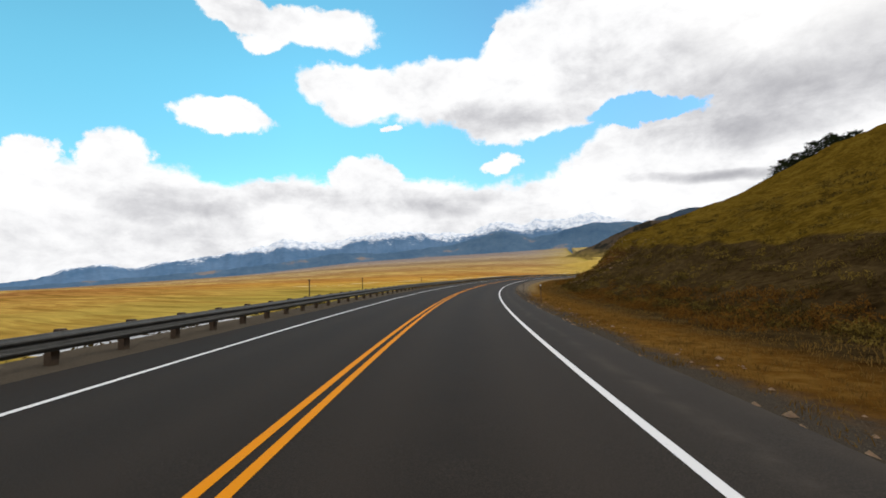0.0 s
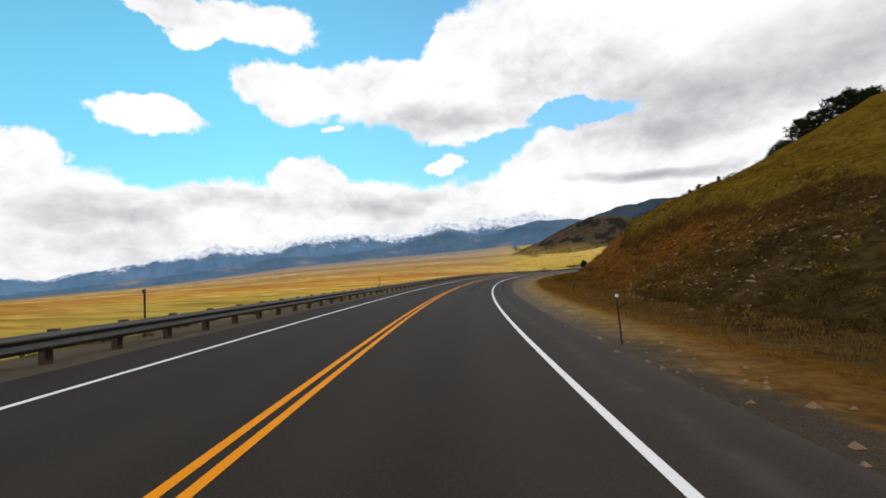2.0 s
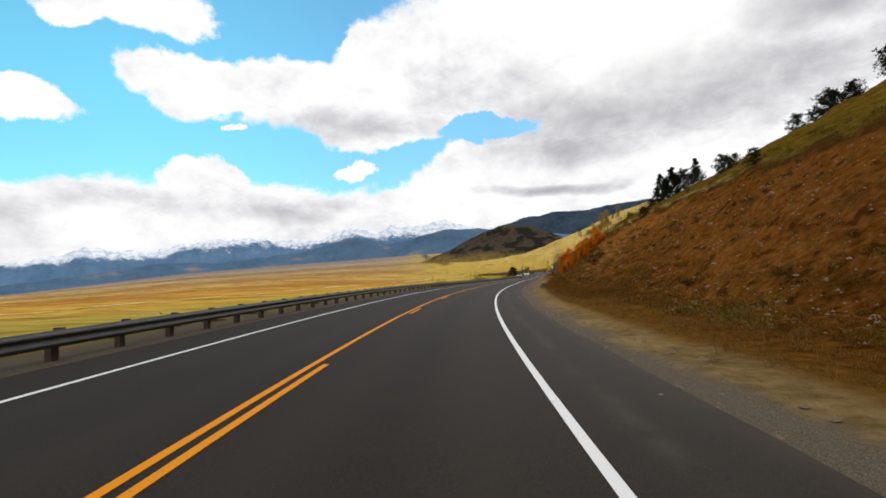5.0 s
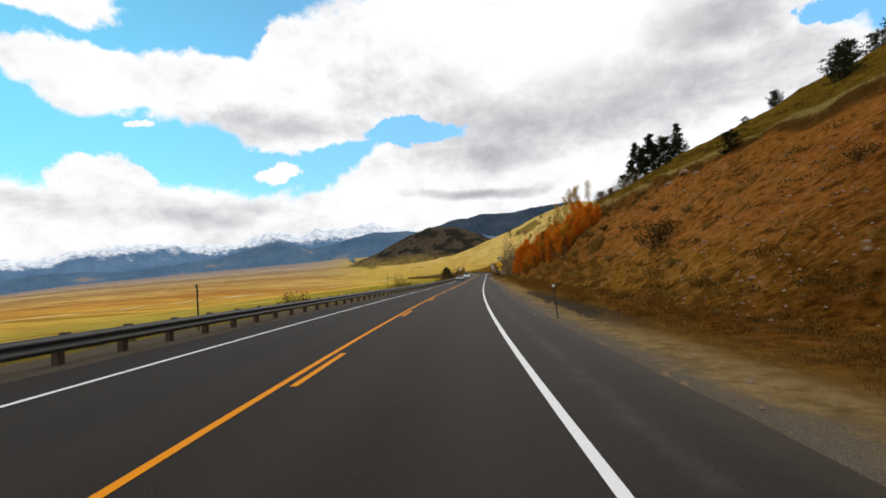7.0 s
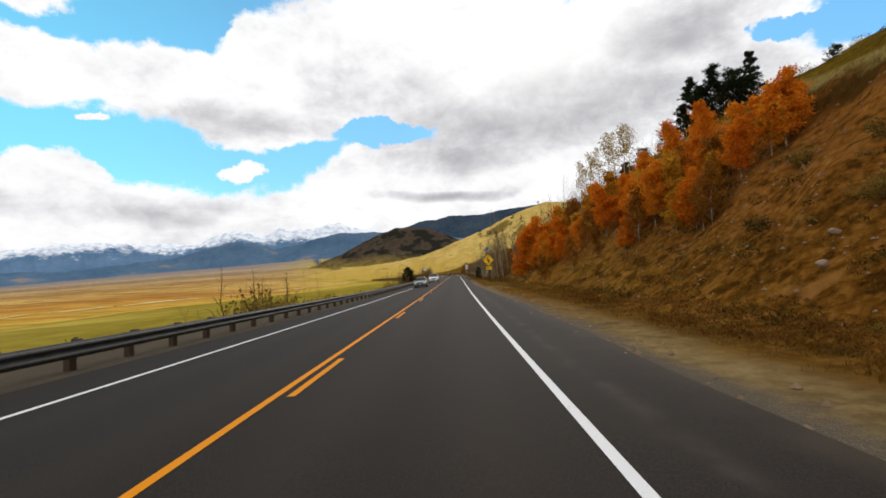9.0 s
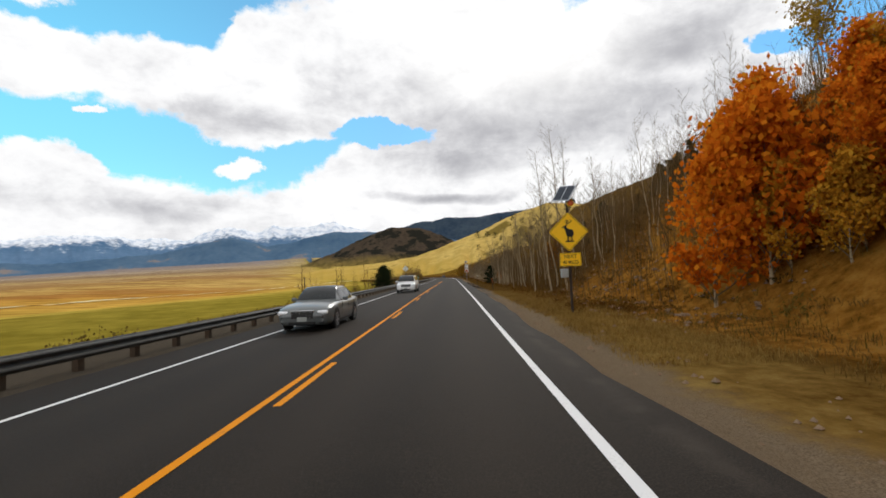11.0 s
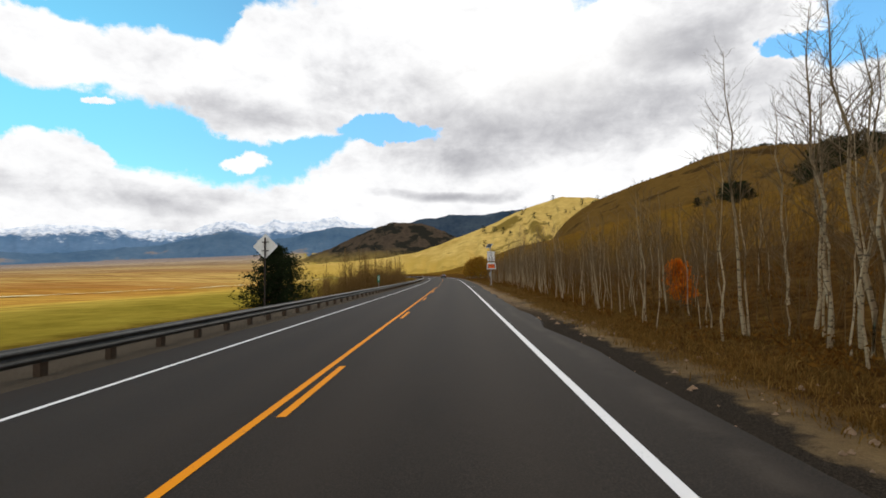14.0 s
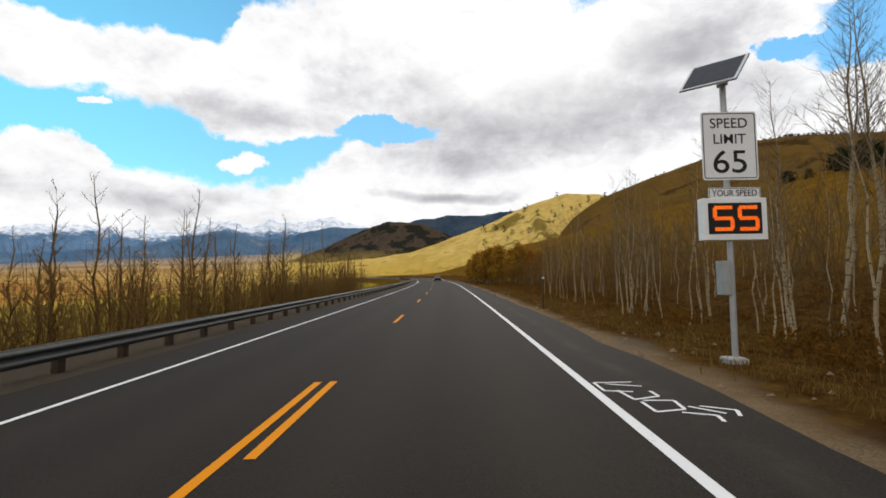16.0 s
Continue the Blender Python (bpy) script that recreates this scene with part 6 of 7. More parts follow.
def valley_shrubs():
    """Bare willows and small trees behind the guardrail."""
    rng = random.Random(14)
    bare = [thing_from("bare_willow", aspen_meshes(500 + i, 3.6 + 0.5 * i, None, 0, M_WILLOW, M_WILLOW, 0.15, 22, 0.85, 0.07), "thin leafless brown sapling behind the guardrail", "tree", "bare saplings") for i in range(4)]
    clump = [thing_from("willow_bush", bush_meshes(520 + i, 1.1, 1.6, M_SAGE, 26, 60, 0.07), "bare brown willow bush behind the guardrail", "bush", "willow bushes") for i in range(3)]
    green = thing_from("green_bush", bush_meshes(530, 1.6, 1.5, M_TUFT_OLIVE, 24, 420, 0.12), "rounded olive green bush in the valley grass", "bush")
    green.matrix_basis = ground_pose(-188.7, -12.0)
    for s in np.arange(2, 62, 0.42):
        plant(bare, float(s) + rng.uniform(-0.5, 0.5), -8.8 - abs(rng.gauss(0, 2.6)), rng, rng.uniform(0.75, 1.35))
    for s in np.arange(-2, 60, 2.4):
        plant(clump, float(s) + rng.uniform(-2, 2), -8.8 - rng.uniform(0, 4), rng, rng.uniform(0.5, 0.9))
    for k in range(18):
        s = rng.uniform(-83, -50)
        plant(bare, s, -9.2 - rng.uniform(0, 3.5), rng, rng.uniform(0.6, 0.95))
        if k % 2:
            plant(clump, s + 0.5, -9.2 - rng.uniform(0, 2), rng, rng.uniform(0.45, 0.7))
    for s, d in ((-139, -12), (-136, -13), (-132, -12.5), (-128, -14), (-142, -13)):
        plant(bare, s, d, rng, 1.2)
        plant(clump, s + 2, d - 1, rng, 1.5)


def bank_bushes():
    rng = random.Random(91)
    olive = [thing_from("bank_bush", bush_meshes(600 + i, 1.0, 0.95, M_TUFT_OLIVE, 30, 620, 0.085), "olive green bush on the bare bank", "bush", "bank bushes") for i in range(2)]
    brown = [thing_from("brown_bush", bush_meshes(610 + i, 1.0, 0.9, M_SAGE, 30, 560, 0.08), "dark brown bush on the bare bank", "bush", "bank bushes") for i in range(2)]
    for s, d, k in ((-166, 17.5, 1.5), (-164.5, 18.5, 1.2), (-155, 19.5, 1.0), (-157, 17.0, 0.9), (-150, 20.0, 0.9), (-176, 16.5, 0.8)):
        plant(olive, s, d, rng, k)
    for s, d, k in ((-185, 17.5, 1.9), (-184, 19.0, 1.6), (-160, 20.5, 1.0), (-152, 16.5, 0.9), (-199, 22.0, 1.0)):
        plant(brown, s, d, rng, k)
    for _ in range(44):
        s = rng.uniform(-318, -132)
        foot = float(np.interp(s, FOOT_S, FOOT_D))
        plant(brown if rng.random() < 0.65 else olive, s, foot + rng.random() * (float(cut_top(s)) - foot), rng, rng.uniform(0.35, 0.75))

    shrub = [thing_from("roadside_shrub", bush_meshes(630 + i, 1.0, 1.1, M_TUFT_GOLD, 26, 420, 0.085), "olive gold shrub in the grass behind the guardrail", "bush", "roadside shrubs") for i in range(2)]
    for s, d, k in ((-190.0, -9.3, 1.35), (-189.1, -9.7, 1.15), (-142.5, -10.4, 2.2), (-141.0, -10.8, 1.7), (-137.0, -10.6, 1.8), (-134.5, -11.2, 1.5)):
        plant(shrub, s, d, rng, k, None, 0.15)
    for _ in range(34):
        plant(shrub, rng.uniform(-134, -62), rng.uniform(-13.0, -9.6), rng, rng.uniform(0.8, 1.4), None, 0.15)


bank_bushes()
aspens()
autumn_aspens()
conifers()
valley_shrubs()


def far_junipers():
    """Dark trees dotted along the golden hill below its crest."""
    rng = random.Random(61)
    kinds = [thing_from("hill_juniper", pine_meshes(460 + i, 4.0, 2.1, 0.04, 0.4, 0.8), "small dark juniper on the golden hillside", "tree", "far junipers") for i in range(2)]
    bpy.context.view_layer.update()
    dg = bpy.context.evaluated_depsgraph_get()
    for k in range(46):
        az, dist = radians(rng.uniform(3.0, 17.0)), rng.uniform(800, 950) if k % 3 else rng.uniform(560, 800)
        top = Vector((EYE0[0] + dist * math.sin(az), EYE0[1] + dist * math.cos(az), 400.0))
        hit, at, _, _ = GOLD_HILL.ray_cast(top, Vector((0, 0, -1)), depsgraph=dg)
        if hit:
            kind = kinds[k % 2]
            z = rng.uniform(1.3, 2.7)
            m = Matrix.Translation(at - Vector((0, 0, 0.3))) @ Matrix.Rotation(rng.uniform(0, 6.28), 4, "Z") @ Matrix.Diagonal((z, z, z * rng.uniform(0.8, 1.1), 1))
            if kind not in USED:
                USED.add(kind)
                kind.matrix_basis = m
            else:
                copy_thing(kind, m).scale = m.to_scale()


far_junipers()


# ---------------------------------------------------------------- ground cover that nobody could count
def settle(soup, pts, name, material, label, category):
    me = soup.mesh(name, material)
    return tagged(new(name, me), label, category, kind="stuff")


def ground_points(n, s0, s1, d0, d1, seed, near=1.0):
    rng = np.random.RandomState(seed)
    s = rng.uniform(s0, s1, n)
    d = d0 + (d1 - d0) * rng.uniform(0, 1, n) ** near
    x, y = road_xy(s, d)
    return np.stack([x, y, ground_z(s, d)], 1)


def tufts(name, pts, material, label, seed, blades=6, h=0.32, spread=0.12):
    """Tufts of thin bent blades, each of two triangles."""
    rng = np.random.RandomState(seed)
    n = len(pts)
    k = rng.uniform(0.55, 1.35, (n, 1, 1))
    o = np.asarray(pts)[:, None] + rng.normal(0, spread, (n, blades, 3)) * k * (1, 1, 0) - (0, 0, 0.03)
    a = rng.uniform(0, 6.283, (n, blades, 1))
    side = np.concatenate([np.cos(a), np.sin(a), 0 * a], 2) * 0.008 * k
    up = np.concatenate([rng.normal(0, 0.28, (n, blades, 2)), np.ones((n, blades, 1))], 2) * h * k * rng.uniform(0.45, 1.2, (n, blades, 1))
    tip = o + up + np.concatenate([up[..., :2] * 0.9, -0.15 * up[..., 2:]], 2)
    mid = o + up * 0.6
    v = np.stack([o - side, o + side, mid + side * 0.7, mid - side * 0.7, tip], 2).reshape(-1, 3)
    i = np.arange(n * blades)[:, None] * 5
    me = bpy.data.meshes.new(name)
    me.from_pydata(v.tolist(), [], (i + (0, 1, 2, 3)).tolist() + (i + (3, 2, 4)).tolist())
    me.materials.append(material)
    tagged(new(name, me), label, "grass", kind="stuff")


def brush(name, pts, material, label, seed, leaves=34, r=0.38, size=0.06):
    """Low domed clumps of many small leaves."""
    rng = np.random.RandomState(seed)
    n = len(pts)
    k = rng.uniform(0.4, 1.45, n)
    flat = rng.uniform(0.45, 0.9, n)
    v = rng.normal(size=(n, leaves, 3))
    v /= np.linalg.norm(v, axis=2, keepdims=True)
    v[..., 2] = abs(v[..., 2])
    v *= (rng.uniform(0.25, 1.0, (n, leaves, 1)) ** 0.45) * (1 + 0.35 * np.sin(v[..., :1] * 5 + k[:, None, None] * 9))
    v[..., 2] *= flat[:, None]
    c = (np.asarray(pts)[:, None] + v * (r * k)[:, None, None]).reshape(-1, 3)
    a = rng.normal(size=c.shape)
    a[:, 2] = abs(a[:, 2]) + 0.3
    a /= np.linalg.norm(a, axis=1, keepdims=True)
    b = np.cross(a, rng.normal(size=c.shape))
    b /= np.linalg.norm(b, axis=1, keepdims=True)
    z = (size * np.repeat(k, leaves) * rng.uniform(0.6, 1.4, len(c)))[:, None]
    quad = np.stack([c - a * z, c + b * z * 0.32, c + a * z, c - b * z * 0.32], 1).reshape(-1, 3)
    me = bpy.data.meshes.new(name)
    me.from_pydata(quad.tolist(), [], np.arange(len(quad)).reshape(-1, 4).tolist())
    me.materials.append(material)
    tagged(new(name, me), label, "brush", kind="stuff")


tufts("dry_grass_tufts", np.concatenate([ground_points(3600, -440, -345, 6.6, 15, 1), ground_points(3600, -345, -240, 9.2, 14, 1), ground_points(3800, -240, -100, 9.0, 13, 2), ground_points(11000, -104, 70, 6.7, 12, 3, 1.2)]), M_TUFT,
      "dry brown grass tufts along the road verge", 51, 14, 0.17, 0.16)
def lip_points(n, seed):
    rng = np.random.RandomState(seed)
    s = rng.uniform(-330, -135, n)
    d = cut_top(s) + rng.normal(0, 0.5, n)
    x, y = road_xy(s, d)
    return np.stack([x, y, ground_z(s, d)], 1)


tufts("russet_verge_grass", np.concatenate([ground_points(2600, -86, -48, 7.2, 10.2, 27, 1.0), ground_points(1700, -56, -8, 7.2, 9.0, 28, 1.0)]), M_TUFT_RUSSET, "russet dry grass along the verge below the aspens", 60, 12, 0.20, 0.15)
tufts("golden_verge_grass", ground_points(2600, -114, -80, 6.5, 9.6, 26, 1.0), M_TUFT_VERGE, "golden dry grass on the verge below the aspens", 59, 12, 0.20, 0.15)
tufts("hillside_grass", np.concatenate([lip_points(2200, 31), ground_points(5200, -440, -290, 14, 75, 4, 1.4), ground_points(3000, -300, -90, 28, 65, 5, 1.2), ground_points(1800, -135, -90, 10, 30, 5, 1.0), ground_points(3000, -100, 90, 12, 60, 6, 1.3)]), M_TUFT_OLIVE,
      "olive and brown grass tufts on the hillside", 52, 9, 0.32, 0.2)
tufts("valley_edge_grass", np.concatenate([ground_points(3800, -420, -100, -17, -8.7, 7), ground_points(3600, -100, 90, -16, -8.0, 8)]), M_TUFT_GOLD,
      "yellow grass behind the guardrail", 53, 9, 0.32, 0.15)
brush("hillside_brush", np.concatenate([ground_points(1300, -430, -310, 13, 60, 9, 1.9), ground_points(620, -300, -125, 12.0, 40, 10, 1.2), ground_points(140, -120, -70, 12, 40, 11)]), M_SAGE,
      "dark low sagebrush clumps on the hillside", 54, 110, 0.55)
brush("bank_foot_brush", np.concatenate([ground_points(240, -378, -338, 11.5, 17, 19, 1.0), ground_points(420, -310, -215, 12.5, 19, 43, 1.2), ground_points(460, -235, -130, 9.8, 16, 44, 1.2)]), M_UNDER,
      "rusty brown low scrub along the foot of the bank", 57, 120, 0.50)
brush("ochre_brush", np.concatenate([ground_points(480, -330, -110, 12, 24, 41, 1.0), ground_points(420, -430, -330, 13, 40, 42, 1.4)]), M_TUFT_OLIVE,
      "ochre low brush clumps on the bank", 56, 100, 0.45)
brush("roadside_weeds", np.concatenate([ground_points(330, -425, -240, -9.6, -7.2, 45), ground_points(110, -240, -100, -10.0, -7.8, 46)]), M_SAGE,
      "dark weeds on the bank below the guardrail", 58, 70, 0.36)


def thicket(name, P, seed, label, tall, material):
    """A haze of thin brown stems."""
    rng = random.Random(seed)
    so = Soup()
    for p in P:
        c = Vector(p)
        h = rng.uniform(1.2, 3.8) * tall
        tip = c + Vector((rng.gauss(0, 0.16) * h, rng.gauss(0, 0.16) * h, h))
        mid = c.lerp(tip, 0.55) + Vector((rng.gauss(0, 0.07), rng.gauss(0, 0.07), 0)) * h
        so.tube([c - Vector((0, 0, 0.1)), mid, tip], [0.016, 0.011, 0.004], 3)
        for _ in range(4):
            o = c.lerp(tip, rng.uniform(0.35, 0.95))
            e = o + Vector((rng.gauss(0, 0.3), rng.gauss(0, 0.3), rng.uniform(0.2, 0.7)))
            so.tube([o, e], [0.007, 0.002], 3)
    settle(so, P, name, material, label, "brush")


thicket("brush_thicket", np.concatenate([ground_points(4200, -104, 62, 10.2, 27, 12, 1.2), ground_points(1600, -108, -55, 14, 44, 24, 1.0)]), 77, "thin leafless brown stems filling the aspen grove", 1.3, M_STEM)
thicket("willow_thicket", np.concatenate([ground_points(2600, 1, 64, -17, -8.4, 21), ground_points(60, -145, -125, -15, -10, 22)]), 78, "thin leafless willow stems behind the guardrail", 0.95, M_WILLOW)
brush("grove_undergrowth", ground_points(1300, -105, 70, 8.2, 20, 13, 1.3), M_UNDER, "rusty brown low undergrowth below the aspens", 55, 90, 0.48)


# ---------------------------------------------------------------- rocks
def rock_mesh(seed):
    rng = random.Random(seed)
    bm = bmesh.new()
    bmesh.ops.create_icosphere(bm, subdivisions=2, radius=0.5)
    off = Vector((rng.uniform(0, 50), rng.uniform(0, 50), 0))
    for v in bm.verts:
        v.co *= 0.8 + 0.55 * noise.noise(v.co * 2.3 + off)
        v.co.z *= 0.62
    me = bpy.data.meshes.new("rock")
    bm.to_mesh(me)
    bm.free()
    me.materials.append(M_ROCK)
    return me


def rocks():
    rng = random.Random(5)
    meshes = [rock_mesh(60 + i) for i in range(5)]
    spots = [(rng.uniform(-325, -125), rng.uniform(13.0, 25.5), rng.uniform(0.14, 0.34) + 0.35 * rng.random() ** 8) for _ in range(215)] + [(-169.5, 25.3, 1.1), (-171.5, 26.2, 1.3), (-173.0, 26.6, 0.9)]
    spots += [(rng.uniform(-108, -84), rng.uniform(8.6, 14), rng.uniform(0.14, 0.42)) for _ in range(70)] + [(-73, 10.0, 0.55), (-74.5, 9.8, 0.5)]
    for s, d, k in spots:
        x, y = road_xy(s, d)
        ob = tagged(new("rock", rng.choice(meshes)), "weathered tan rock lying on the slope", "rock", "loose rocks")
        ob.matrix_basis = Matrix.Translation((float(x), float(y), float(ground_z(s, d)) + 0.06 * k)) @ Euler((rng.uniform(-0.3, 0.3), rng.uniform(-0.3, 0.3), rng.uniform(0, 6.3))).to_matrix().to_4x4() @ Matrix.Diagonal((k, k * rng.uniform(0.7, 1.2), k, 1))
    # stones too many to count, on the cut and the gravel edge
    so = Soup()
    P = np.concatenate([ground_points(4200, -325, -125, 12.5, 26, 15, 1.0), ground_points(600, -110, -84, 9.0, 20, 16), ground_points(2600, -440, 60, 5.4, 8.2, 17)])
    for p in P:
        k = rng.uniform(0.03, 0.13) if len(so.v) < 5 * 5500 else rng.uniform(0.02, 0.075)
        c = Vector(p)
        b = len(so.v)
        for x, y, z in ((1, 0, 0), (0.2, 0.9, 0.1), (-0.9, 0.3, 0), (-0.3, -0.9, 0.1), (0, 0.1, 0.8)):
            so.v.append(c + Vector((x * rng.uniform(0.7, 1.2), y * rng.uniform(0.7, 1.2), z)) * k)
        so.f += [(b, b + 1, b + 4), (b + 1, b + 2, b + 4), (b + 2, b + 3, b + 4), (b + 3, b, b + 4)]
    settle(so, P, "loose_stones", M_ROCK, "small loose stones on the cut bank and verge", "stones")


rocks()
# ---------------------------------------------------------------- vehicles
def car_paint(name, color):
    mat = bpy.data.materials.new(name)
    nt = tree_of(mat)
    n = noise_node(nt, place_of(nt), 1.6, 4)
    c = mix(nt, n, tuple(v * 0.88 for v in color), tuple(min(1, v * 1.06) for v in color))
    b = surface(nt, c, 0.32, 0.0, None, 0, 1, 0.5)
    b.inputs["Coat Weight"].default_value = 0.6
    b.inputs["Coat Roughness"].default_value = 0.06
    return mat


M_CAR_WHITE, M_CAR_SILVER, M_CAR_DARK = car_paint("white_car_paint", (0.80, 0.80, 0.79)), car_paint("silver_car_paint", (0.11, 0.12, 0.118)), car_paint("dark_car_paint", (0.018, 0.019, 0.022))
M_GLASS = simple("tinted_glass", (0.012, 0.015, 0.016), 0.12, 0, 0.2, 1.0, 0, 0.35)
M_TYRE = simple("tyre_rubber", (0.016, 0.016, 0.016), 0.85, 0, 0.25, 14.0, 0.003)
M_RIM = simple("alloy_rim", (0.38, 0.38, 0.39), 0.3, 0.8, 0.12, 9.0)
M_CHROME = simple("chrome_trim", (0.55, 0.55, 0.56), 0.15, 1.0, 0.08, 8.0)
M_HEADLAMP = simple("clear_lamp_cover", (0.88, 0.89, 0.90), 0.08, 0.1, 0.1, 12.0, 0, 0.7)
M_TAILLAMP = simple("red_lamp_cover", (0.30, 0.012, 0.010), 0.15, 0, 0.2, 12.0, 0, 0.6)


def body_loft(sections):
    """The lower body; front towards -y. Rows of y, half width, bottom, shoulder height, centre height."""
    bm = bmesh.new()
    rows = []
    for y, w, zb, zt, zc in sections:
        half = [(0.0, zb), (w * 0.82, zb), (w * 0.96, zb + 0.07), (w, zb + 0.20), (w * 1.0, zb + (zt - zb) * 0.58), (w * 0.985, zt - 0.07), (w * 0.94, zt - 0.015), (w * 0.80, zt + (zc - zt) * 0.35), (w * 0.4, zt + (zc - zt) * 0.85), (0.0, zc)]
        full = half + [(-x, z) for x, z in half[-2:0:-1]]
        rows.append([bm.verts.new((x, y, z)) for x, z in full])
    n = len(rows[0])
    for a, b in zip(rows, rows[1:]):
        for i in range(n):
            bm.faces.new((a[i], a[(i + 1) % n], b[(i + 1) % n], b[i]))
    bm.faces.new(rows[0][::-1])
    bm.faces.new(rows[-1])
    bmesh.ops.recalc_face_normals(bm, faces=bm.faces)
    return bm


def build_car(name, label, paint, L, W, H, belt, body, cab, wheel_r, axles, track, grille, van=False):
    """cab: base front, base rear, roof front, roof rear along y; half widths at belt and roof."""
    root = tagged(new(name), label, "car")
    ob = part("body", body_loft(body), paint, root, "", True)
    y0, y1, r0, r1, wb, wr = cab

    def skin(y, v):
        """The cabin's surface: y along the car, v from the belt line over the side to the middle of the roof."""
        f = min(1.0, max(0.0, (y - y0) / (r0 - y0)), max(0.0, (y1 - y) / (y1 - r1)))
        k = math.sin(f * math.pi / 2) ** 0.85
        top = belt + (H - belt) * k * (1 - 0.10 * ((y - (r0 + r1) / 2 + 0.15) / ((y1 - y0) / 2)) ** 2 * (0.35 if van else 1.0))
        xs = wb - (wb - wr) * k
        taper = 1 - 0.10 * (abs(y - (y0 + y1) / 2) / ((y1 - y0) / 2)) ** 3
        if v < 0.55:
            g = v / 0.55
            x, z = wb + (xs - wb) * g ** 1.25, belt - 0.05 + (top - 0.10 * k - belt + 0.05) * g
        elif v < 0.72:
            g = (v - 0.55) / 0.17
            x, z = xs * (1 - 0.14 * g * g), top - 0.10 * k * (1 - g) ** 2
        else:
            g = (v - 0.72) / 0.28
            x, z = xs * 0.86 * (1 - g), top + 0.035 * k * (1 - (1 - g) ** 2)
        return Vector((x * taper, y, z))

    bm = bmesh.new()
    ys = [y0 + (y1 - y0) * i / 26 for i in range(27)]
    vs = [i / 20 for i in range(21)]
    grid = [[bm.verts.new(skin(y, v)) for v in vs] + [bm.verts.new(Vector((-skin(y, v).x, y, skin(y, v).z))) for v in vs[-2::-1]] for y in ys]
    for a, b in zip(grid, grid[1:]):
        for i in range(len(a) - 1):
            bm.faces.new((a[i], b[i], b[i + 1], a[i + 1]))
    bmesh.ops.recalc_face_normals(bm, faces=bm.faces)
    cabin = part("cabin", bm, paint, root, "", True)

    def pane(ya, yb, va, vb, sides, nm="window", n=8):
        """A curved window just proud of the cabin; sides: 1, -1, or 0 for one that runs right across."""
        bm = bmesh.new()
        rows = []
        for i in range(n + 1):
            y = ya + (yb - ya) * i / n
            if sides == 0:
                line = [skin(y, va + (vb - va) * k / n) for k in range(n + 1)]
                line = line + [Vector((-q.x, q.y, q.z)) for q in line[-2::-1]]
            else:
                line = [skin(y, va + (vb - va) * k / n) for k in range(n + 1)]
                line = [Vector((q.x * sides, q.y, q.z)) for q in line]
            rows.append(line)
        core = Vector((0, (y0 + y1) / 2, belt - 0.2))
        verts = []
        for i, line in enumerate(rows):
            out = []
            for k, q in enumerate(line):
                du = rows[min(i + 1, n)][k] - rows[max(i - 1, 0)][k]
                dv = line[min(k + 1, len(line) - 1)] - line[max(k - 1, 0)]
                nr = du.cross(dv)
                nr = nr.normalized() if nr.length > 1e-9 else (q - core).normalized()
                if nr.dot(q - core) < 0:
                    nr = -nr
                out.append(bm.verts.new(q + nr * 0.008))
            verts.append(out)
        for a, b in zip(verts, verts[1:]):
            for k in range(len(a) - 1):
                bm.faces.new((a[k], b[k], b[k + 1], a[k + 1]))
        bmesh.ops.recalc_face_normals(bm, faces=bm.faces)
        return part(nm, bm, M_GLASS, cabin, "dark tinted window glass", True)

    pane(y0 + 0.05, r0 - 0.06, 0.60, 1.0, 0, "windscreen")
    pane(r1 + 0.08, y1 - 0.10, 0.62, 1.0, 0, "rear_window")
    span = (y0 + (r0 - y0) * (0.62 if van else 0.50), y1 - (y1 - r1) * (0.35 if van else 0.55))
    count = 3 if van else 2
    for sx in (1, -1):
        for k in range(count):
            w = (span[1] - span[0]) / count
            pane(span[0] + w * k + 0.03, span[0] + w * (k + 1) - 0.03, 0.10 if van else 0.07, 0.51 if van else 0.545, sx)
    # wheels
    for ya in axles:
        for sx in (-1, 1):
            bm = bmesh.new()
            rod(bm, (sx * (W / 2 - 0.10), ya, wheel_r + 0.02), (sx * (W / 2 + 0.006), ya, wheel_r + 0.02), wheel_r * 1.16, n=28)
            part("wheel_arch", bm, M_BLACK, root)
            bm = bmesh.new()
            rod(bm, (sx * (W / 2 - 0.21), ya, wheel_r), (sx * (W / 2 + 0.012), ya, wheel_r), wheel_r, n=28)
            bmesh.ops.bevel(bm, geom=[e for e in bm.edges if len(e.link_faces) == 2 and e.calc_face_angle(0) > 1.0], offset=0.025, segments=2, affect="EDGES")
            tyre = part("wheel", bm, M_TYRE, root)
            bm = bmesh.new()
            xo = sx * (W / 2 + 0.014)
            rod(bm, (xo - sx * 0.03, ya, wheel_r), (xo, ya, wheel_r), wheel_r * 0.24, n=14)
            for k in range(7):
                a = 2 * math.pi * k / 7
                box(bm, (0.018, wheel_r * 0.13, wheel_r * 0.52), (xo - sx * 0.008, ya + math.sin(a) * wheel_r * 0.40, wheel_r + math.cos(a) * wheel_r * 0.40), 0.0, Matrix.Rotation(-a, 4, "X"))
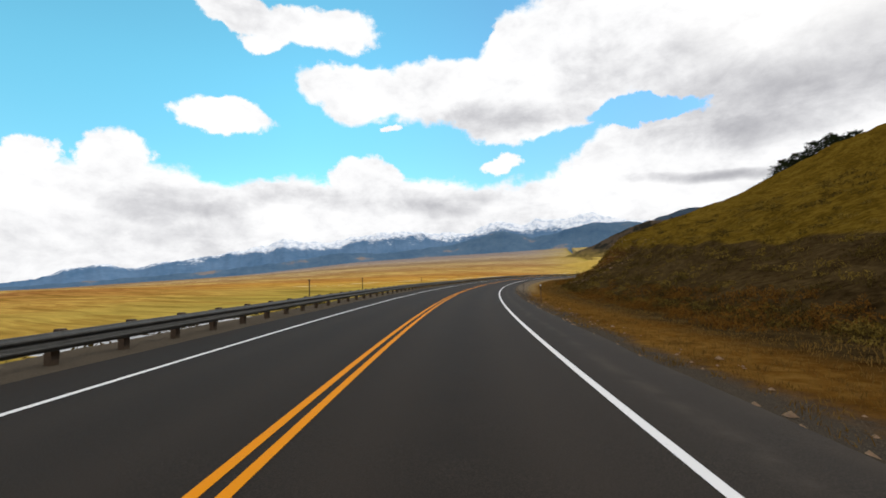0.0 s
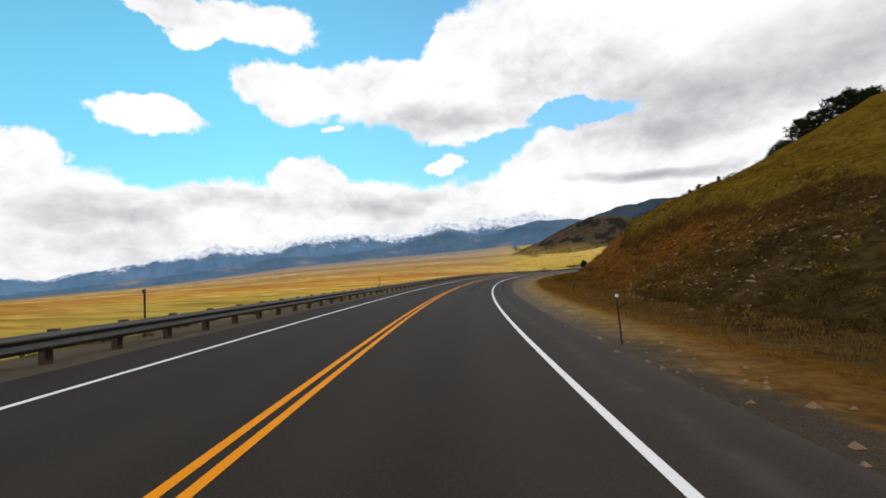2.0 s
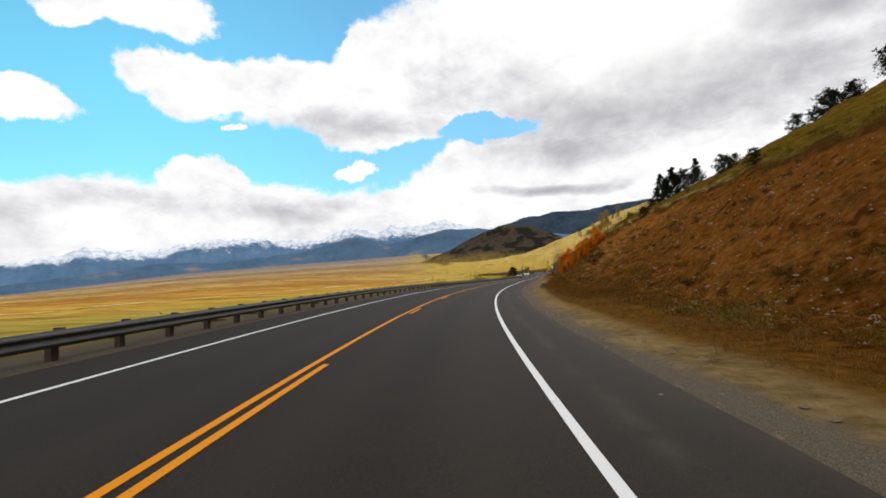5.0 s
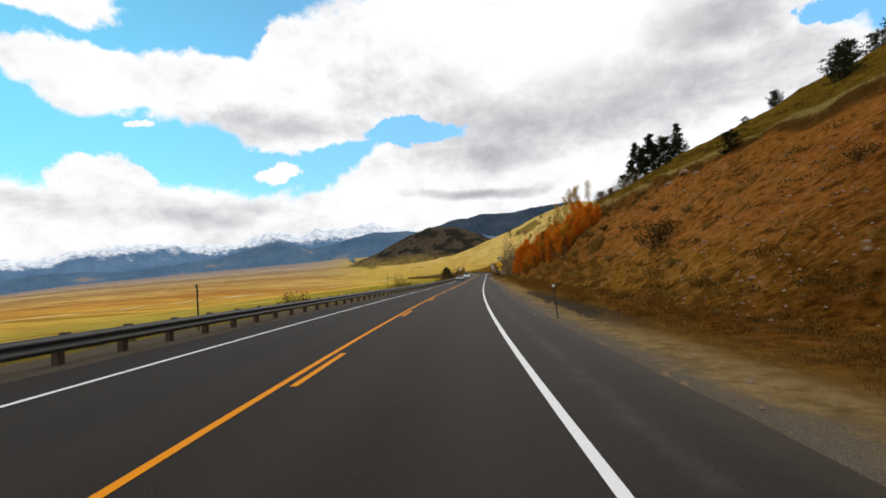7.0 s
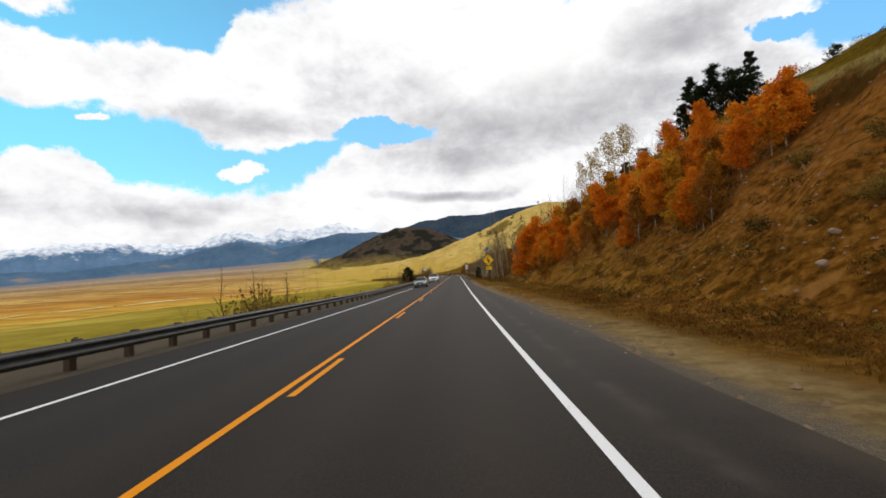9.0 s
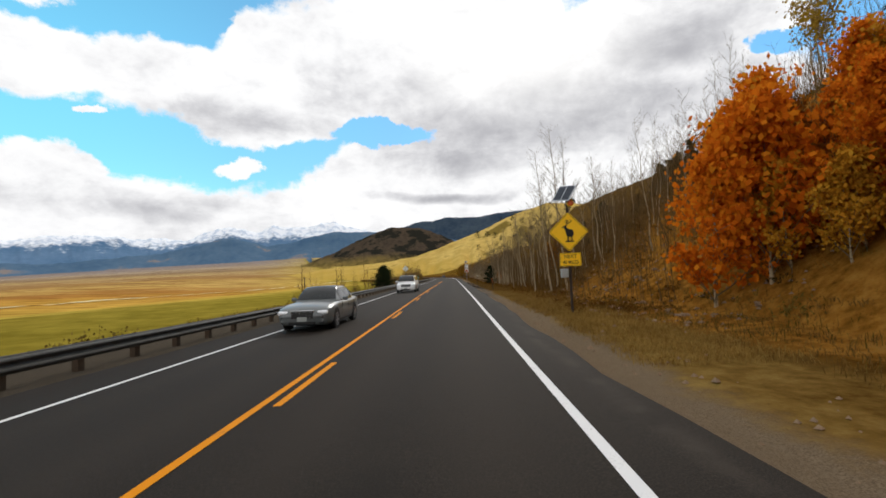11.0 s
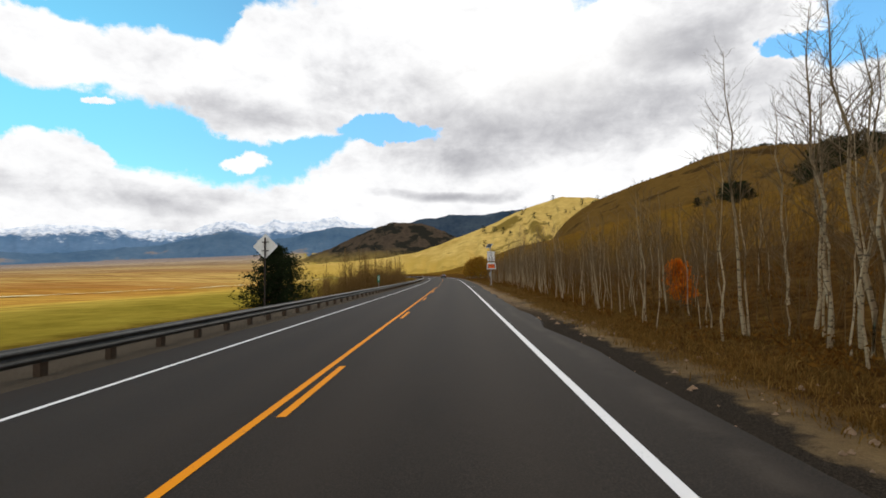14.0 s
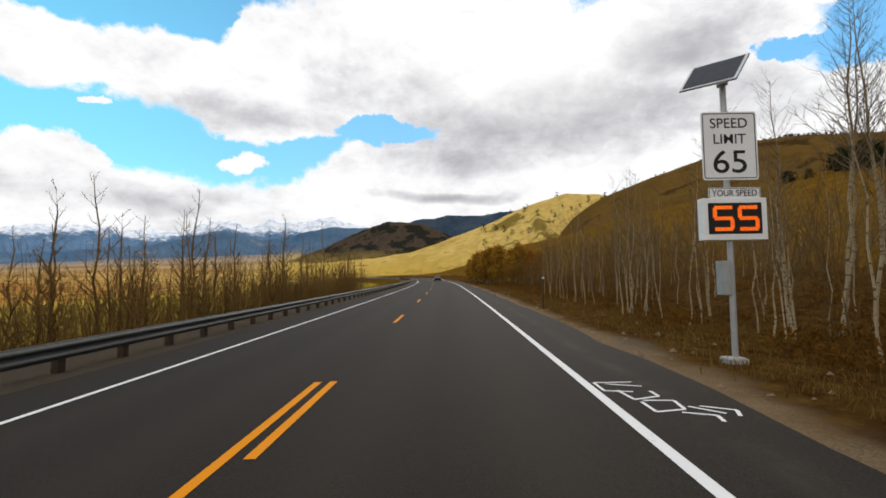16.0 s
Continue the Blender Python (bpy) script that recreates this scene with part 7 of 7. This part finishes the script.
            for k in range(24):
                a0, a1 = 2 * math.pi * k / 24, 2 * math.pi * (k + 1) / 24
                q = [bm.verts.new((xo, ya + math.sin(a) * rr, wheel_r + math.cos(a) * rr)) for a, rr in ((a0, wheel_r * 0.62), (a1, wheel_r * 0.62), (a1, wheel_r * 0.70), (a0, wheel_r * 0.70))]
                bm.faces.new(q)
            part("rim", bm, M_RIM, tyre)
    yf, yr = -L / 2, L / 2
    gw, gz, gh = grille
    g = part("grille", box(bmesh.new(), (gw, 0.05, gh), (0, yf + 0.015, gz), 0.02), M_BLACK, root)
    part("grille_surround", box(bmesh.new(), (gw + 0.06, 0.035, gh + 0.06), (0, yf + 0.028, gz), 0.025), M_CHROME, root)
    for k in range(4):
        part("grille_bar", box(bmesh.new(), (gw * 0.94, 0.012, 0.016), (0, yf - 0.012, gz - gh * 0.36 + k * gh * 0.24)), M_CHROME, g)
    part("bumper", box(bmesh.new(), (W * 0.80, 0.12, 0.15), (0, yf + 0.065, 0.36), 0.05), paint, root)
    part("air_intake", box(bmesh.new(), (W * 0.50, 0.04, 0.10), (0, yf - 0.004, 0.30), 0.02), M_BLACK, root)
    part("number_plate", box(bmesh.new(), (0.32, 0.02, 0.15), (0, yf - 0.022, 0.43), 0.004), M_CABINET, root)
    for sx in (-1, 1):
        part("headlight", box(bmesh.new(), (0.36, 0.30, 0.20 if van else 0.15), (sx * W * 0.36, yf + 0.165, gz + 0.06), 0.06), M_HEADLAMP, root, "clear headlight")
        part("fog_lamp", box(bmesh.new(), (0.15, 0.05, 0.07), (sx * W * 0.36, yf + 0.035, 0.33), 0.02), M_BLACK, root)
        part("tail_light", box(bmesh.new(), (0.22, 0.12, 0.28 if van else 0.15), (sx * W * 0.37, yr - 0.055, belt - 0.17), 0.03), M_TAILLAMP, root, "red tail light")
        part("mirror", box(bmesh.new(), (0.20, 0.11, 0.14), (sx * (W / 2 + 0.07), y0 + 0.50, belt + 0.06), 0.035), paint, root)
        for yh in (y0 + (y1 - y0) * 0.42, y0 + (y1 - y0) * 0.72):
            part("door_handle", box(bmesh.new(), (0.03, 0.18, 0.03), (sx * (W / 2 - 0.004), yh, belt - 0.16), 0.01), M_CHROME if van else paint, root)
        for yh in (y0 + 0.30, y0 + (y1 - y0) * 0.46, y0 + (y1 - y0) * 0.78):
            part("door_seam", box(bmesh.new(), (0.012, 0.008, belt - 0.52), (sx * (W / 2 - 0.003), yh, (belt + 0.40) / 2)), M_BLACK, root)
        part("sill", box(bmesh.new(), (0.06, axles[1] - axles[0] - wheel_r * 2.6, 0.10), (sx * (W / 2 - 0.05), sum(axles) / 2, 0.26), 0.02), M_BLACK, root)
    return root


def minivan():
    body = [(-2.57, 0.70, 0.34, 0.66, 0.68), (-2.50, 0.86, 0.27, 0.80, 0.86), (-2.30, 0.95, 0.23, 0.90, 0.98), (-1.9, 0.995, 0.22, 0.97, 1.06), (-1.45, 1.0, 0.22, 1.03, 1.13),
            (-0.6, 1.0, 0.22, 1.06, 1.10), (0.8, 1.0, 0.22, 1.08, 1.10), (1.9, 1.0, 0.23, 1.08, 1.10), (2.40, 0.97, 0.28, 1.06, 1.08), (2.57, 0.88, 0.36, 1.00, 1.02)]
    van = build_car("minivan", "white minivan driving on the asphalt road", M_CAR_WHITE, 5.14, 2.0, 1.75, 1.07, body, (-1.85, 2.54, -0.72, 2.22, 0.95, 0.76), 0.34, (-1.62, 1.46), 1.65, (0.96, 0.70, 0.25), True)
    van.matrix_basis = frame_at(-74.0, -2.1, 0.012)


def sedan(name, label, paint, s, d, back=False):
    body = [(-2.48, 0.66, 0.32, 0.60, 0.62), (-2.40, 0.80, 0.24, 0.72, 0.76), (-2.15, 0.89, 0.20, 0.80, 0.86), (-1.6, 0.915, 0.19, 0.87, 0.96), (-1.0, 0.915, 0.19, 0.91, 1.00),
            (0.0, 0.915, 0.19, 0.93, 0.97), (1.2, 0.915, 0.19, 0.95, 0.99), (1.75, 0.91, 0.20, 0.97, 1.05), (2.25, 0.88, 0.25, 0.98, 1.05), (2.48, 0.78, 0.34, 0.92, 0.96)]
    car = build_car(name, label, paint, 4.96, 1.83, 1.47, 0.95, body, (-0.88, 2.02, -0.02, 1.05, 0.84, 0.62), 0.335, (-1.42, 1.48), 1.55, (0.74, 0.58, 0.26))
    car.matrix_basis = frame_at(s, d, 0.012, 180 if back else 0)


minivan()
sedan("sedan", "silver grey four-door sedan driving on the asphalt road", M_CAR_SILVER, -105.35, -2.38)
sedan("dark_car", "dark car far ahead on the asphalt road", M_CAR_DARK, 128.0, 1.9, True)
